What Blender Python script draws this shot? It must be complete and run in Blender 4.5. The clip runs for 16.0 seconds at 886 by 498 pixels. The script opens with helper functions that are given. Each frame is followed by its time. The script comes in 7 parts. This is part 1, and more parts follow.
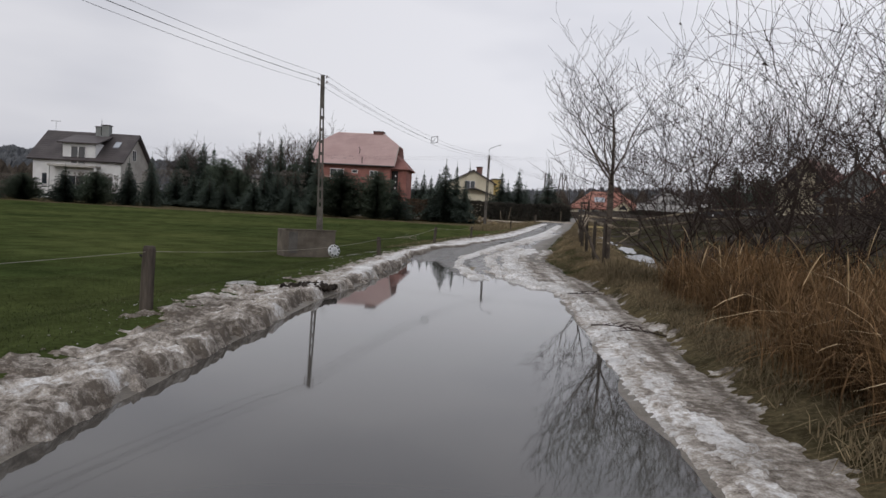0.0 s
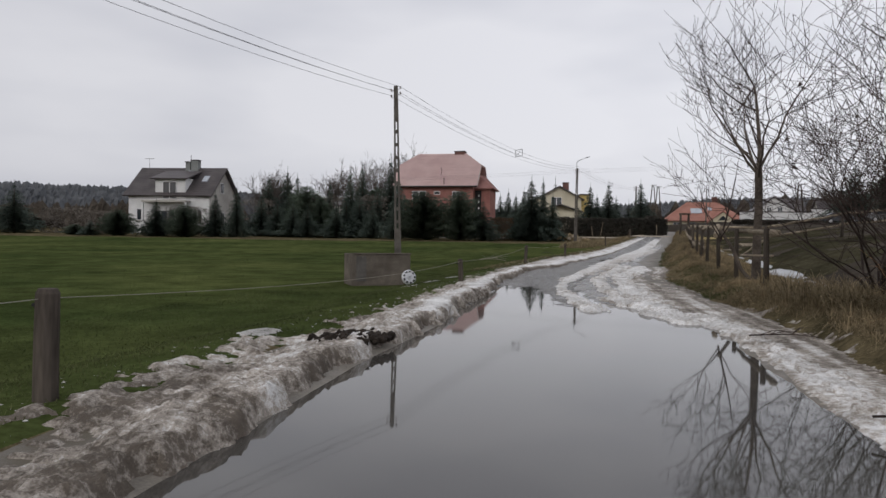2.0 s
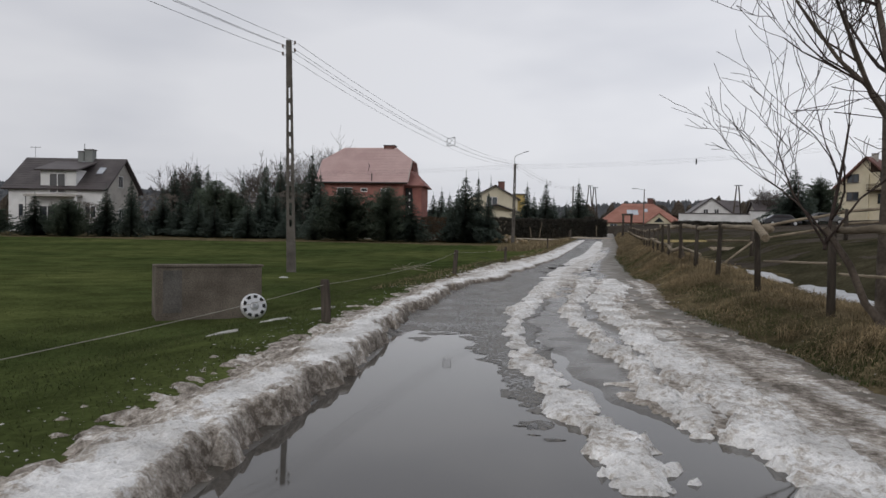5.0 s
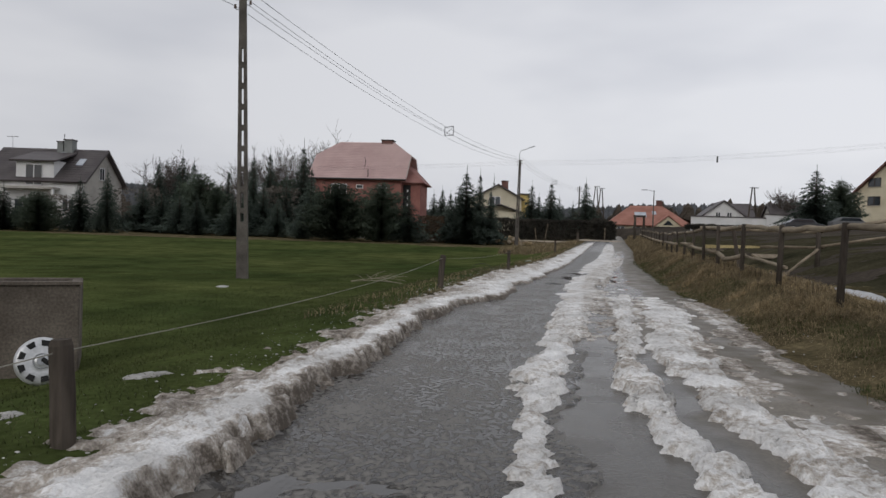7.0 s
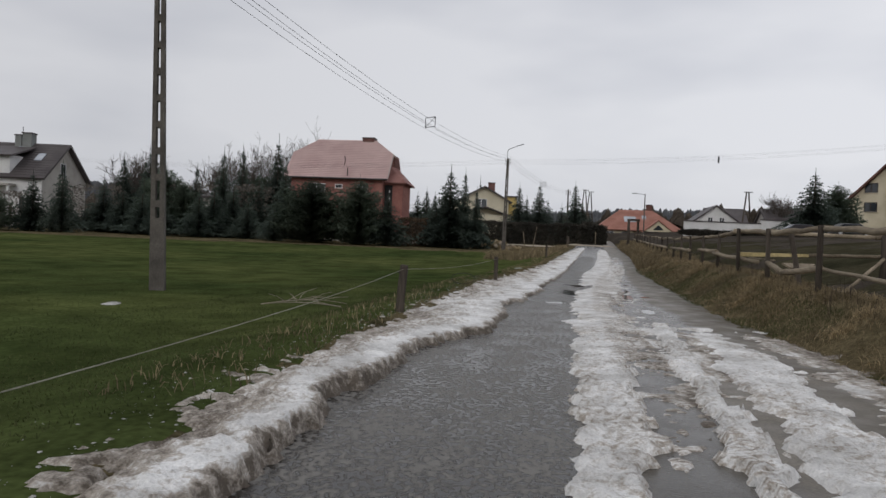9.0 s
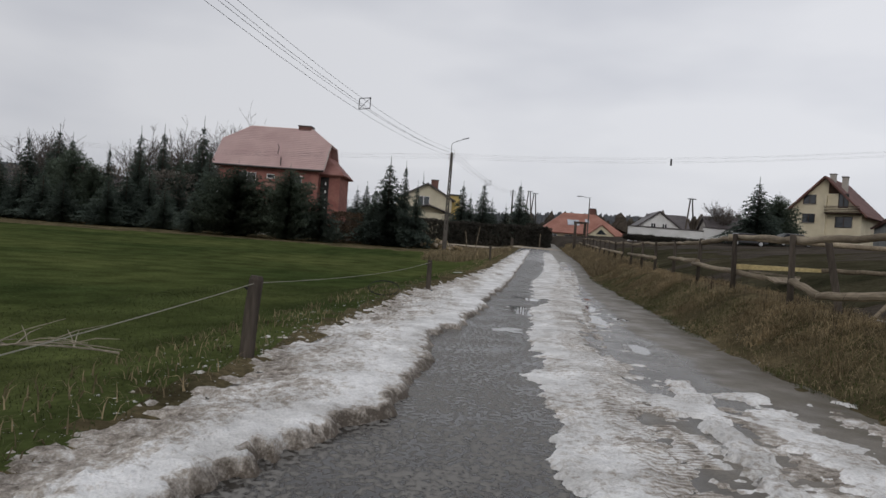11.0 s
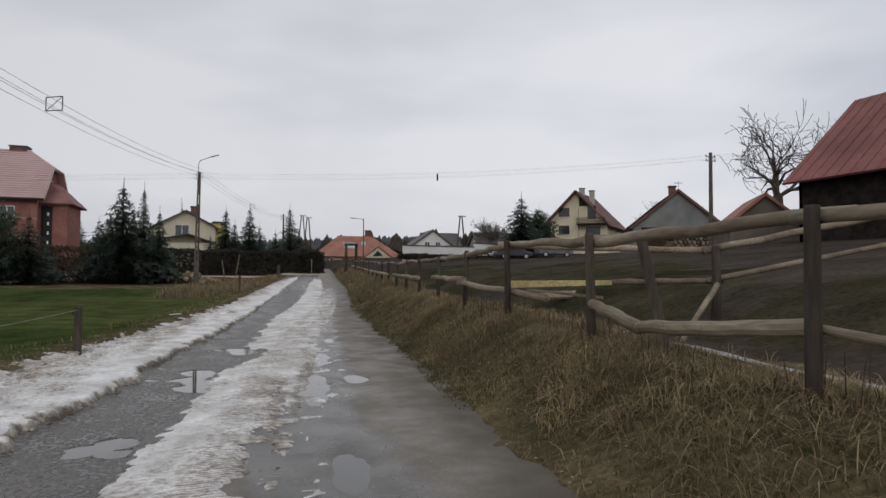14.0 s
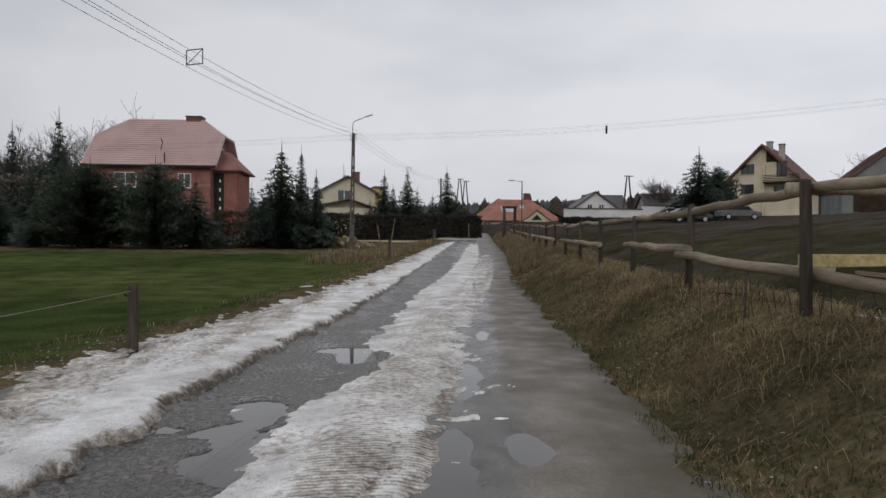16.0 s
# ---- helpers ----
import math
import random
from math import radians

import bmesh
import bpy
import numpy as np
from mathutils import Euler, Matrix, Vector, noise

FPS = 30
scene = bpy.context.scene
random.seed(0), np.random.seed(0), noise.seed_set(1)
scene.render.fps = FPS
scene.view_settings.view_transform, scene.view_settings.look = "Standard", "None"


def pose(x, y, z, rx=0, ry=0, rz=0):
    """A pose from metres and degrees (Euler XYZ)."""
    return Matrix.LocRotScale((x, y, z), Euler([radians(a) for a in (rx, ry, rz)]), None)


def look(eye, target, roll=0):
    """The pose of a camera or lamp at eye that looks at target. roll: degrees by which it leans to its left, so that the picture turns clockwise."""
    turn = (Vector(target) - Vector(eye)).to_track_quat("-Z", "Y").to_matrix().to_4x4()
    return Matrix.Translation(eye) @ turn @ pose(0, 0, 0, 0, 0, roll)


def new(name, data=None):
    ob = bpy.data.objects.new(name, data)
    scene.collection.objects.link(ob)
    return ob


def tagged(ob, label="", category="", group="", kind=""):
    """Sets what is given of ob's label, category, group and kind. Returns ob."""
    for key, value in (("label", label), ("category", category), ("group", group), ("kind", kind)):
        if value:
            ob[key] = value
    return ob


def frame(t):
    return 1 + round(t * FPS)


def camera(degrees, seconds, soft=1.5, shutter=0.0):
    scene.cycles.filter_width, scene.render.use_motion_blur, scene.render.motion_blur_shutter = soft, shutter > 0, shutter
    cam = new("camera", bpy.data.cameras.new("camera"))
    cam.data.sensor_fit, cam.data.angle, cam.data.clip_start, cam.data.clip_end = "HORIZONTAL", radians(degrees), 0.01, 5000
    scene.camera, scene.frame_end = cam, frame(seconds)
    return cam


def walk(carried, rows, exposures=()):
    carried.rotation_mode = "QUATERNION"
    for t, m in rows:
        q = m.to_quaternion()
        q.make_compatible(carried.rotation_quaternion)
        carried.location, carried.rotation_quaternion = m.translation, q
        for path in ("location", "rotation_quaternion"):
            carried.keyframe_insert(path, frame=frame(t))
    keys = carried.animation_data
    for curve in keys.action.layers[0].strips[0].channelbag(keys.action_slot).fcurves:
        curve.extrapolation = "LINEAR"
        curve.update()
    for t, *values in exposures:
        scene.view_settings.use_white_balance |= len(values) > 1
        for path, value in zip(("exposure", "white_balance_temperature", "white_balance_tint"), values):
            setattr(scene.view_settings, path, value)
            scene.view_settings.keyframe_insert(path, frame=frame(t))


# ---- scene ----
cam = camera(67.0, 16.0)
PATH = [
    (0, (0.818, -1.976, 1.265), (0.764, 0.021, 1.167), 3.2),
    (0.5, (0.761, -1.079, 1.192), (0.617, 0.912, 1.071), 0.8),
    (1, (0.667, -0.216, 1.184), (0.435, 1.764, 1.032), 0.6),
    (1.5, (0.51, 0.59, 1.161), (0.229, 2.566, 1.048), 3.3),
    (2, (0.485, 1.52, 1.13), (0.174, 3.496, 1.087), 0.8),
    (2.5, (0.373, 2.548, 1.117), (0.071, 4.525, 1.083), 0.9),
    (3, (0.34, 3.681, 1.122), (0.072, 5.662, 1.079), 0.6),
    (3.5, (0.327, 4.886, 1.124), (0.108, 6.873, 1.077), 0.5),
    (4, (0.349, 6.127, 1.109), (0.179, 8.12, 1.068), 0.7),
    (4.5, (0.371, 7.414, 1.122), (0.242, 9.41, 1.084), 0.8),
    (7, (0.538, 13.632, 1.14), (0.411, 15.628, 1.104), 1.9),
    (7.5, (0.531, 14.692, 1.143), (0.389, 16.687, 1.098), 2.0),
    (8, (0.562, 15.67, 1.139), (0.437, 17.666, 1.103), 2.1),
    (10.5, (0.837, 21.014, 1.154), (0.85, 23.014, 1.135), 3.7),
    (11, (0.986, 21.892, 1.163), (1.071, 23.89, 1.144), 4.2),
    (11.5, (1.248, 22.761, 1.148), (1.459, 24.75, 1.128), 3.6),
    (12, (1.528, 23.437, 1.136), (1.913, 25.397, 1.045), 3.5),
    (12.5, (1.922, 24.198, 1.132), (2.454, 26.125, 1.069), 3.0),
    (13, (2.337, 24.873, 1.165), (2.997, 26.76, 1.153), 1.4),
    (13.5, (2.684, 25.386, 1.207), (3.411, 27.248, 1.26), -0.5),
    (14, (2.923, 26.022, 1.231), (3.633, 27.89, 1.312), 0.4),
    (14.5, (3.161, 26.764, 1.222), (3.769, 28.668, 1.288), 0.7),
    (15, (3.404, 27.632, 1.271), (3.869, 29.577, 1.273), -0.6),
    (15.5, (3.57, 28.75, 1.271), (3.913, 30.72, 1.234), -0.2),
    (16, (3.762, 29.947, 1.265), (4.02, 31.931, 1.236), 0.5),
]
walk(cam, [(t, look(eye, target, roll)) for t, eye, target, roll in PATH], ((0, 0.14, 6500, 12.5), (4.5, 0.08, 6500, 11), (8, 0.0, 6500, 10.5), (16, -0.04, 6500, 10.5)))

# ---- world and light: an even winter overcast ----
world = bpy.data.worlds.new("winter_sky")
scene.world = world
world.use_nodes = True
wn, wl = world.node_tree.nodes, world.node_tree.links
wn.clear()
sky = wn.new("ShaderNodeTexSky")
sky.sky_type, sky.sun_disc = "NISHITA", False
sky.sun_elevation, sky.sun_rotation = radians(24), radians(205)
sky.air_density, sky.dust_density = 1.0, 4.0
sky_gain = wn.new("ShaderNodeMix")
sky_gain.data_type, sky_gain.blend_type = "RGBA", "MULTIPLY"
sky_gain.inputs[0].default_value = 1.0
sky_gain.inputs[7].default_value = (0.1, 0.1, 0.1, 1)
wl.new(sky.outputs[0], sky_gain.inputs[6])
coord = wn.new("ShaderNodeTexCoord")
stretch = wn.new("ShaderNodeMapping")
stretch.inputs["Scale"].default_value = (1.0, 1.0, 3.2)
wl.new(coord.outputs["Generated"], stretch.inputs[0])
cloud = wn.new("ShaderNodeTexNoise")
cloud.inputs["Scale"].default_value, cloud.inputs["Detail"].default_value, cloud.inputs["Roughness"].default_value = 1.7, 4.0, 0.45
wl.new(stretch.outputs[0], cloud.inputs["Vector"])
ramp = wn.new("ShaderNodeValToRGB")
ramp.color_ramp.elements[0].position, ramp.color_ramp.elements[0].color = 0.33, (0.52, 0.54, 0.60, 1)
ramp.color_ramp.elements[1].position, ramp.color_ramp.elements[1].color = 0.62, (0.76, 0.77, 0.805, 1)
wl.new(cloud.outputs[0], ramp.inputs[0])
veil = wn.new("ShaderNodeMix")
veil.data_type = "RGBA"
veil.inputs[0].default_value = 0.93
wl.new(sky_gain.outputs[2], veil.inputs[6])
wl.new(ramp.outputs[0], veil.inputs[7])
side = wn.new("ShaderNodeSeparateXYZ")
wl.new(coord.outputs["Generated"], side.inputs[0])
shade = wn.new("ShaderNodeMapRange")
shade.inputs[1].default_value, shade.inputs[2].default_value = -0.75, 0.75
shade.inputs[3].default_value, shade.inputs[4].default_value = 0.84, 1.08
wl.new(side.outputs[0], shade.inputs[0])
lean = wn.new("ShaderNodeMix")
lean.data_type, lean.blend_type = "RGBA", "MULTIPLY"
lean.inputs[0].default_value = 1.0
wl.new(veil.outputs[2], lean.inputs[6]), wl.new(shade.outputs[0], lean.inputs[7])
bg = wn.new("ShaderNodeBackground")
bg.inputs[1].default_value = 1.0
wl.new(lean.outputs[2], bg.inputs[0])
wout = wn.new("ShaderNodeOutputWorld")
wl.new(bg.outputs[0], wout.inputs[0])

sun_data = bpy.data.lights.new("sun", "SUN")
sun_data.energy, sun_data.angle, sun_data.color = 0.5, radians(25), (1.0, 0.97, 0.93)
sun = new("sun", sun_data)
sun.matrix_world = look((-21, -45, 28), (0, 0, 0))


# ---- materials ----
def mat(name, c1, c2, rough=0.8, scale=3.0, fine=40.0, bump=0.3, depth=0.01, metal=0.0, spec=0.4, vary=0.0, fade=0.35, stretch=None, island=0.0, mid=None, thin=0.0):
    """A surface of two colours mixed by a broad noise, mottled by a fine one, with a fine relief. thin: the share of light that leaves and blades let through."""
    m = bpy.data.materials.new(name)
    m.use_nodes = True
    n, l = m.node_tree.nodes, m.node_tree.links
    b = n["Principled BSDF"]
    b.inputs["Roughness"].default_value, b.inputs["Metallic"].default_value = rough, metal
    b.inputs["Specular IOR Level"].default_value = spec
    tc = n.new("ShaderNodeTexCoord")
    out = tc.outputs["Object"]
    if stretch:
        mp = n.new("ShaderNodeMapping")
        mp.inputs["Scale"].default_value = stretch
        l.new(out, mp.inputs[0])
        out = mp.outputs[0]
    big, small = n.new("ShaderNodeTexNoise"), n.new("ShaderNodeTexNoise")
    for t, s in ((big, scale), (small, fine)):
        t.inputs["Scale"].default_value, t.inputs["Detail"].default_value = s, 5.0
        l.new(out, t.inputs["Vector"])
    r = n.new("ShaderNodeValToRGB")
    r.color_ramp.elements[0].position, r.color_ramp.elements[1].position = 0.35, 0.65
    r.color_ramp.elements[0].color, r.color_ramp.elements[1].color = (*c1, 1), (*c2, 1)
    l.new(big.outputs[0], r.inputs[0])
    mr = n.new("ShaderNodeMapRange")
    mr.inputs[1].default_value, mr.inputs[2].default_value = 0.25, 0.75
    mr.inputs[3].default_value, mr.inputs[4].default_value = 1 - fade, 1 + fade
    l.new(small.outputs[0], mr.inputs[0])
    value = mr.outputs[0]
    if vary:
        info = n.new("ShaderNodeObjectInfo")
        v = n.new("ShaderNodeMapRange")
        v.inputs[3].default_value, v.inputs[4].default_value = 1 - vary, 1 + vary
        l.new(info.outputs["Random"], v.inputs[0])
        mul = n.new("ShaderNodeMath")
        mul.operation = "MULTIPLY"
        l.new(value, mul.inputs[0]), l.new(v.outputs[0], mul.inputs[1])
        value = mul.outputs[0]
    if island:
        geo, v = n.new("ShaderNodeNewGeometry"), n.new("ShaderNodeMapRange")
        v.inputs[3].default_value, v.inputs[4].default_value = 1 - island, 1 + island
        l.new(geo.outputs["Random Per Island"], v.inputs[0])
        mul = n.new("ShaderNodeMath")
        mul.operation = "MULTIPLY"
        l.new(value, mul.inputs[0]), l.new(v.outputs[0], mul.inputs[1])
        value = mul.outputs[0]
    if mid:
        t, v = n.new("ShaderNodeTexNoise"), n.new("ShaderNodeMapRange")
        t.inputs["Scale"].default_value, t.inputs["Detail"].default_value = mid[0], 3.0
        v.inputs[1].default_value, v.inputs[2].default_value = 0.3, 0.7
        v.inputs[3].default_value, v.inputs[4].default_value = 1 - mid[1], 1 + mid[1]
        l.new(out, t.inputs["Vector"]), l.new(t.outputs[0], v.inputs[0])
        mul = n.new("ShaderNodeMath")
        mul.operation = "MULTIPLY"
        l.new(value, mul.inputs[0]), l.new(v.outputs[0], mul.inputs[1])
        value = mul.outputs[0]
    mx = n.new("ShaderNodeMix")
    mx.data_type, mx.blend_type = "RGBA", "MULTIPLY"
    mx.inputs[0].default_value = 1.0
    l.new(r.outputs[0], mx.inputs[6]), l.new(value, mx.inputs[7])
    l.new(mx.outputs[2], b.inputs["Base Color"])
    if thin:
        glow, mix = n.new("ShaderNodeBsdfTranslucent"), n.new("ShaderNodeMixShader")
        mix.inputs[0].default_value = thin
        l.new(mx.outputs[2], glow.inputs["Color"])
        l.new(b.outputs[0], mix.inputs[1]), l.new(glow.outputs[0], mix.inputs[2])
        l.new(mix.outputs[0], n["Material Output"].inputs["Surface"])
    if bump:
        bp = n.new("ShaderNodeBump")
        bp.inputs["Strength"].default_value, bp.inputs["Distance"].default_value = bump, depth
        l.new(small.outputs[0], bp.inputs["Height"])
        l.new(bp.outputs[0], b.inputs["Normal"])
    return m


GRASS = mat("meadow_turf", (0.038, 0.053, 0.018), (0.076, 0.089, 0.031), 1.0, 0.13, 16, 0.3, 0.03, spec=0.0, fade=0.35, mid=(1.0, 0.32))
BLADE = mat("grass_blade", (0.050, 0.064, 0.025), (0.090, 0.100, 0.042), 0.9, 0.5, 6, 0, spec=0.05, island=0.3, thin=0.3)
DRY = mat("dry_grass", (0.145, 0.117, 0.072), (0.30, 0.238, 0.145), 0.9, 0.8, 7, 0, spec=0.08, island=0.45, thin=0.3)
REED = mat("reed_straw", (0.105, 0.066, 0.036), (0.29, 0.178, 0.088), 0.85, 1.1, 7, 0, spec=0.1, island=0.5, thin=0.3)
PLUME = mat("reed_plume", (0.38, 0.27, 0.15), (0.55, 0.42, 0.26), 0.9, 4, 20, 0, spec=0.1, island=0.3)
SOIL = mat("paddock_soil", (0.040, 0.033, 0.026), (0.065, 0.054, 0.043), 1.0, 0.12, 9, 0.6, 0.04, spec=0.02, fade=0.3, mid=(0.9, 0.25))
PADDOCK = mat("paddock_turf", (0.034, 0.033, 0.020), (0.060, 0.054, 0.034), 1.0, 0.3, 14, 0.6, 0.05, spec=0.0, fade=0.4, mid=(1.3, 0.3))
ASPHALT = mat("worn_asphalt", (0.142, 0.126, 0.104), (0.215, 0.194, 0.162), 0.6, 0.8, 60, 0.35, 0.006, spec=0.3, fade=0.28, mid=(9.0, 0.10))
an, al = ASPHALT.node_tree.nodes, ASPHALT.node_tree.links
puddle_tex, puddle_map = an.new("ShaderNodeTexNoise"), an.new("ShaderNodeMapRange")
puddle_tex.inputs["Scale"].default_value, puddle_tex.inputs["Detail"].default_value = 2.2, 5.0
puddle_map.inputs[1].default_value, puddle_map.inputs[2].default_value = 0.35, 0.65
puddle_map.inputs[3].default_value, puddle_map.inputs[4].default_value = 0.42, 0.78
atc = an.new("ShaderNodeTexCoord")
al.new(atc.outputs["Object"], puddle_tex.inputs["Vector"])
al.new(puddle_tex.outputs[0], puddle_map.inputs[0])
muddy = an.new("ShaderNodeAttribute")
muddy.attribute_name = "mud"
mud_mix = an.new("ShaderNodeMix")
mud_mix.data_type = "RGBA"
mud_mix.inputs[7].default_value = (0.095, 0.080, 0.056, 1)
al.new(muddy.outputs["Fac"], mud_mix.inputs[0])
al.new(an["Principled BSDF"].inputs["Base Color"].links[0].from_socket, mud_mix.inputs[6])
al.new(mud_mix.outputs[2], an["Principled BSDF"].inputs["Base Color"])
damp = an.new("ShaderNodeAttribute")
damp.attribute_name = "damp"
keep_dry = an.new("ShaderNodeMapRange")
keep_dry.inputs[3].default_value, keep_dry.inputs[4].default_value = 1.0, 0.42
al.new(damp.outputs["Fac"], keep_dry.inputs[0])
for sock, src in (("Roughness", puddle_map.outputs[0]), ("Base Color", an["Principled BSDF"].inputs["Base Color"].links[0].from_socket)):
    soak = an.new("ShaderNodeMix")
    soak.data_type, soak.blend_type = "RGBA", "MULTIPLY"
    soak.inputs[0].default_value = 1.0
    al.new(src, soak.inputs[6]), al.new(keep_dry.outputs[0], soak.inputs[7])
    al.new(soak.outputs[2], an["Principled BSDF"].inputs[sock])
SLUSH = mat("grey_slush", (0.24, 0.232, 0.215), (0.48, 0.47, 0.45), 0.6, 3.0, 30, 0.6, 0.02, spec=0.3, island=0.35)
DIRT = mat("dark_clods", (0.018, 0.014, 0.011), (0.045, 0.036, 0.028), 0.9, 4, 30, 0.6, 0.02, spec=0.2)
CONCRETE = mat("old_concrete", (0.092, 0.078, 0.065), (0.16, 0.138, 0.114), 0.95, 1.3, 45, 0.4, 0.006, spec=0.15, mid=(4.0, 0.2))
POLE = mat("pole_concrete", (0.08, 0.072, 0.064), (0.135, 0.123, 0.108), 0.9, 2.2, 40, 0.4, 0.006, spec=0.25)
POST = mat("weathered_post", (0.044, 0.037, 0.031), (0.092, 0.078, 0.065), 0.95, 3.0, 30, 0.6, 0.008, spec=0.08, vary=0.25, stretch=(1, 1, 0.15))
RAIL = mat("peeled_log", (0.15, 0.122, 0.088), (0.295, 0.247, 0.182), 0.9, 2.5, 30, 0.4, 0.005, spec=0.1, vary=0.2, fade=0.3, stretch=(1, 0.1, 1))
FRESH = mat("fresh_board", (0.36, 0.29, 0.14), (0.50, 0.41, 0.21), 0.8, 2.0, 25, 0.3, 0.004, spec=0.2)
BARK = mat("bark", (0.066, 0.054, 0.045), (0.13, 0.108, 0.088), 0.9, 3.5, 30, 0.7, 0.01, spec=0.15)
TWIG = mat("dark_twigs", (0.028, 0.02, 0.017), (0.06, 0.045, 0.038), 0.9, 3, 20, 0, spec=0.2)
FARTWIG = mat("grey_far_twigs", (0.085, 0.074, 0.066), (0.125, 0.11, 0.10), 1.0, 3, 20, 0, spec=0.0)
# Needle colours are lightened to put distance haze into the conifers.
NEEDLE = mat("hazed_spruce_needles", (0.082, 0.106, 0.090), (0.128, 0.152, 0.124), 1.0, 0.8, 5, 0, spec=0.0, vary=0.25, thin=0.45)
PINE = mat("hazed_pine_needles", (0.082, 0.106, 0.080), (0.126, 0.150, 0.110), 1.0, 0.8, 5, 0, spec=0.0, vary=0.25, thin=0.45)
HEDGE = mat("hedge_leaves", (0.050, 0.048, 0.042), (0.078, 0.072, 0.060), 1.0, 0.5, 4, 0, spec=0.0, island=0.12, thin=0.3)
# Pale bluish tone paints distance haze onto the woods and far hills.
HAZED_WOODS = mat("far_woods", (0.094, 0.100, 0.107), (0.128, 0.133, 0.140), 1.0, 0.02, 0.3, 0, spec=0.0, fade=0.2)
WHITEWALL = mat("white_render", (0.62, 0.62, 0.61), (0.74, 0.74, 0.73), 0.9, 0.7, 30, 0.15, 0.004, spec=0.2, fade=0.06)
CREAMWALL = mat("cream_render", (0.56, 0.50, 0.36), (0.68, 0.62, 0.47), 0.9, 0.5, 30, 0.15, 0.004, spec=0.2, fade=0.08)
YELLOWWALL = mat("pale_yellow_render", (0.56, 0.51, 0.385), (0.65, 0.60, 0.465), 0.9, 0.5, 30, 0.15, 0.004, spec=0.2, fade=0.07)
GREYWALL = mat("grey_render", (0.17, 0.18, 0.175), (0.25, 0.26, 0.25), 0.9, 0.6, 30, 0.2, 0.004, spec=0.2, fade=0.1)
PALEWALL = mat("greyish_plaster", (0.34, 0.32, 0.29), (0.46, 0.44, 0.40), 0.9, 0.6, 25, 0.2, 0.005, spec=0.2, fade=0.12)
BRICK = mat("red_hollow_brick", (0.235, 0.105, 0.090), (0.31, 0.150, 0.125), 0.9, 0.8, 18, 0.4, 0.01, spec=0.1, fade=0.2, mid=(2.5, 0.12))
PINKROOF = mat("dusty_red_tiles", (0.52, 0.365, 0.345), (0.60, 0.44, 0.415), 0.65, 0.5, 20, 0.2, 0.01, spec=0.3, fade=0.1)
REDROOF = mat("red_sheet_roof", (0.17, 0.060, 0.052), (0.25, 0.095, 0.082), 0.6, 0.35, 9, 0.2, 0.01, spec=0.3, fade=0.22, mid=(1.2, 0.15))
BROWNROOF = mat("brown_red_tiles", (0.115, 0.055, 0.045), (0.18, 0.09, 0.075), 0.7, 0.6, 16, 0.3, 0.01, spec=0.3, fade=0.2)
ORANGEROOF = mat("orange_clay_tiles", (0.30, 0.140, 0.105), (0.385, 0.19, 0.145), 0.75, 0.6, 16, 0.3, 0.01, spec=0.25, fade=0.15)
PORCHROOF = mat("red_porch_tiles", (0.22, 0.105, 0.09), (0.29, 0.15, 0.13), 0.7, 0.6, 16, 0.3, 0.01, spec=0.2, fade=0.15)
DARKROOF = mat("anthracite_tiles", (0.062, 0.053, 0.053), (0.098, 0.085, 0.084), 0.55, 0.6, 18, 0.3, 0.01, spec=0.4, fade=0.15)
DARKWOOD = mat("dark_stained_wood", (0.03, 0.018, 0.012), (0.06, 0.038, 0.026), 0.8, 2, 20, 0.4, 0.006, spec=0.2)
# Near-black boards: the open barn's inner shade is put into their colour.
SHADED_BARNWOOD = mat("shaded_barn_boards", (0.016, 0.014, 0.012), (0.034, 0.028, 0.024), 0.95, 2, 16, 0.5, 0.01, spec=0.1)
FRAME = mat("white_plastic", (0.70, 0.70, 0.70), (0.76, 0.76, 0.76), 0.5, 2, 20, 0, spec=0.4, fade=0.04)
STEEL = mat("galvanised_steel", (0.30, 0.31, 0.32), (0.40, 0.41, 0.42), 0.5, 3, 30, 0, metal=0.7, fade=0.1)
WIRE = mat("aged_wire", (0.07, 0.07, 0.075), (0.10, 0.10, 0.105), 0.6, 3, 30, 0, metal=0.3, fade=0.1)
TWINE = mat("fence_twine", (0.22, 0.21, 0.17), (0.3, 0.29, 0.24), 0.8, 3, 30, 0, fade=0.1)
PORCELAIN = mat("porcelain", (0.10, 0.07, 0.055), (0.16, 0.12, 0.10), 0.3, 4, 30, 0, fade=0.1)
HUBCAP = mat("silver_plastic", (0.52, 0.53, 0.54), (0.62, 0.63, 0.64), 0.35, 4, 40, 0.1, 0.002, metal=0.35, fade=0.12)
# Black of tyres and iron; also stands for shade inside openings.
BLACK = mat("black_and_recess_shade", (0.012, 0.012, 0.012), (0.02, 0.02, 0.02), 0.8, 4, 30, 0, fade=0.2)
CARPAINT = mat("silver_paint", (0.09, 0.095, 0.105), (0.12, 0.126, 0.136), 0.25, 1, 30, 0, metal=0.5, fade=0.05)
SANDY = mat("sandy_track", (0.30, 0.25, 0.19), (0.42, 0.36, 0.28), 0.9, 0.6, 18, 0.4, 0.02, spec=0.2, fade=0.2)
ICE = mat("thin_ice", (0.22, 0.23, 0.24), (0.38, 0.39, 0.40), 0.3, 2, 20, 0.2, 0.01, spec=0.5, fade=0.2)
SOLAR = mat("roof_glass", (0.35, 0.38, 0.42), (0.45, 0.48, 0.52), 0.08, 1, 10, 0, spec=0.8, fade=0.05)


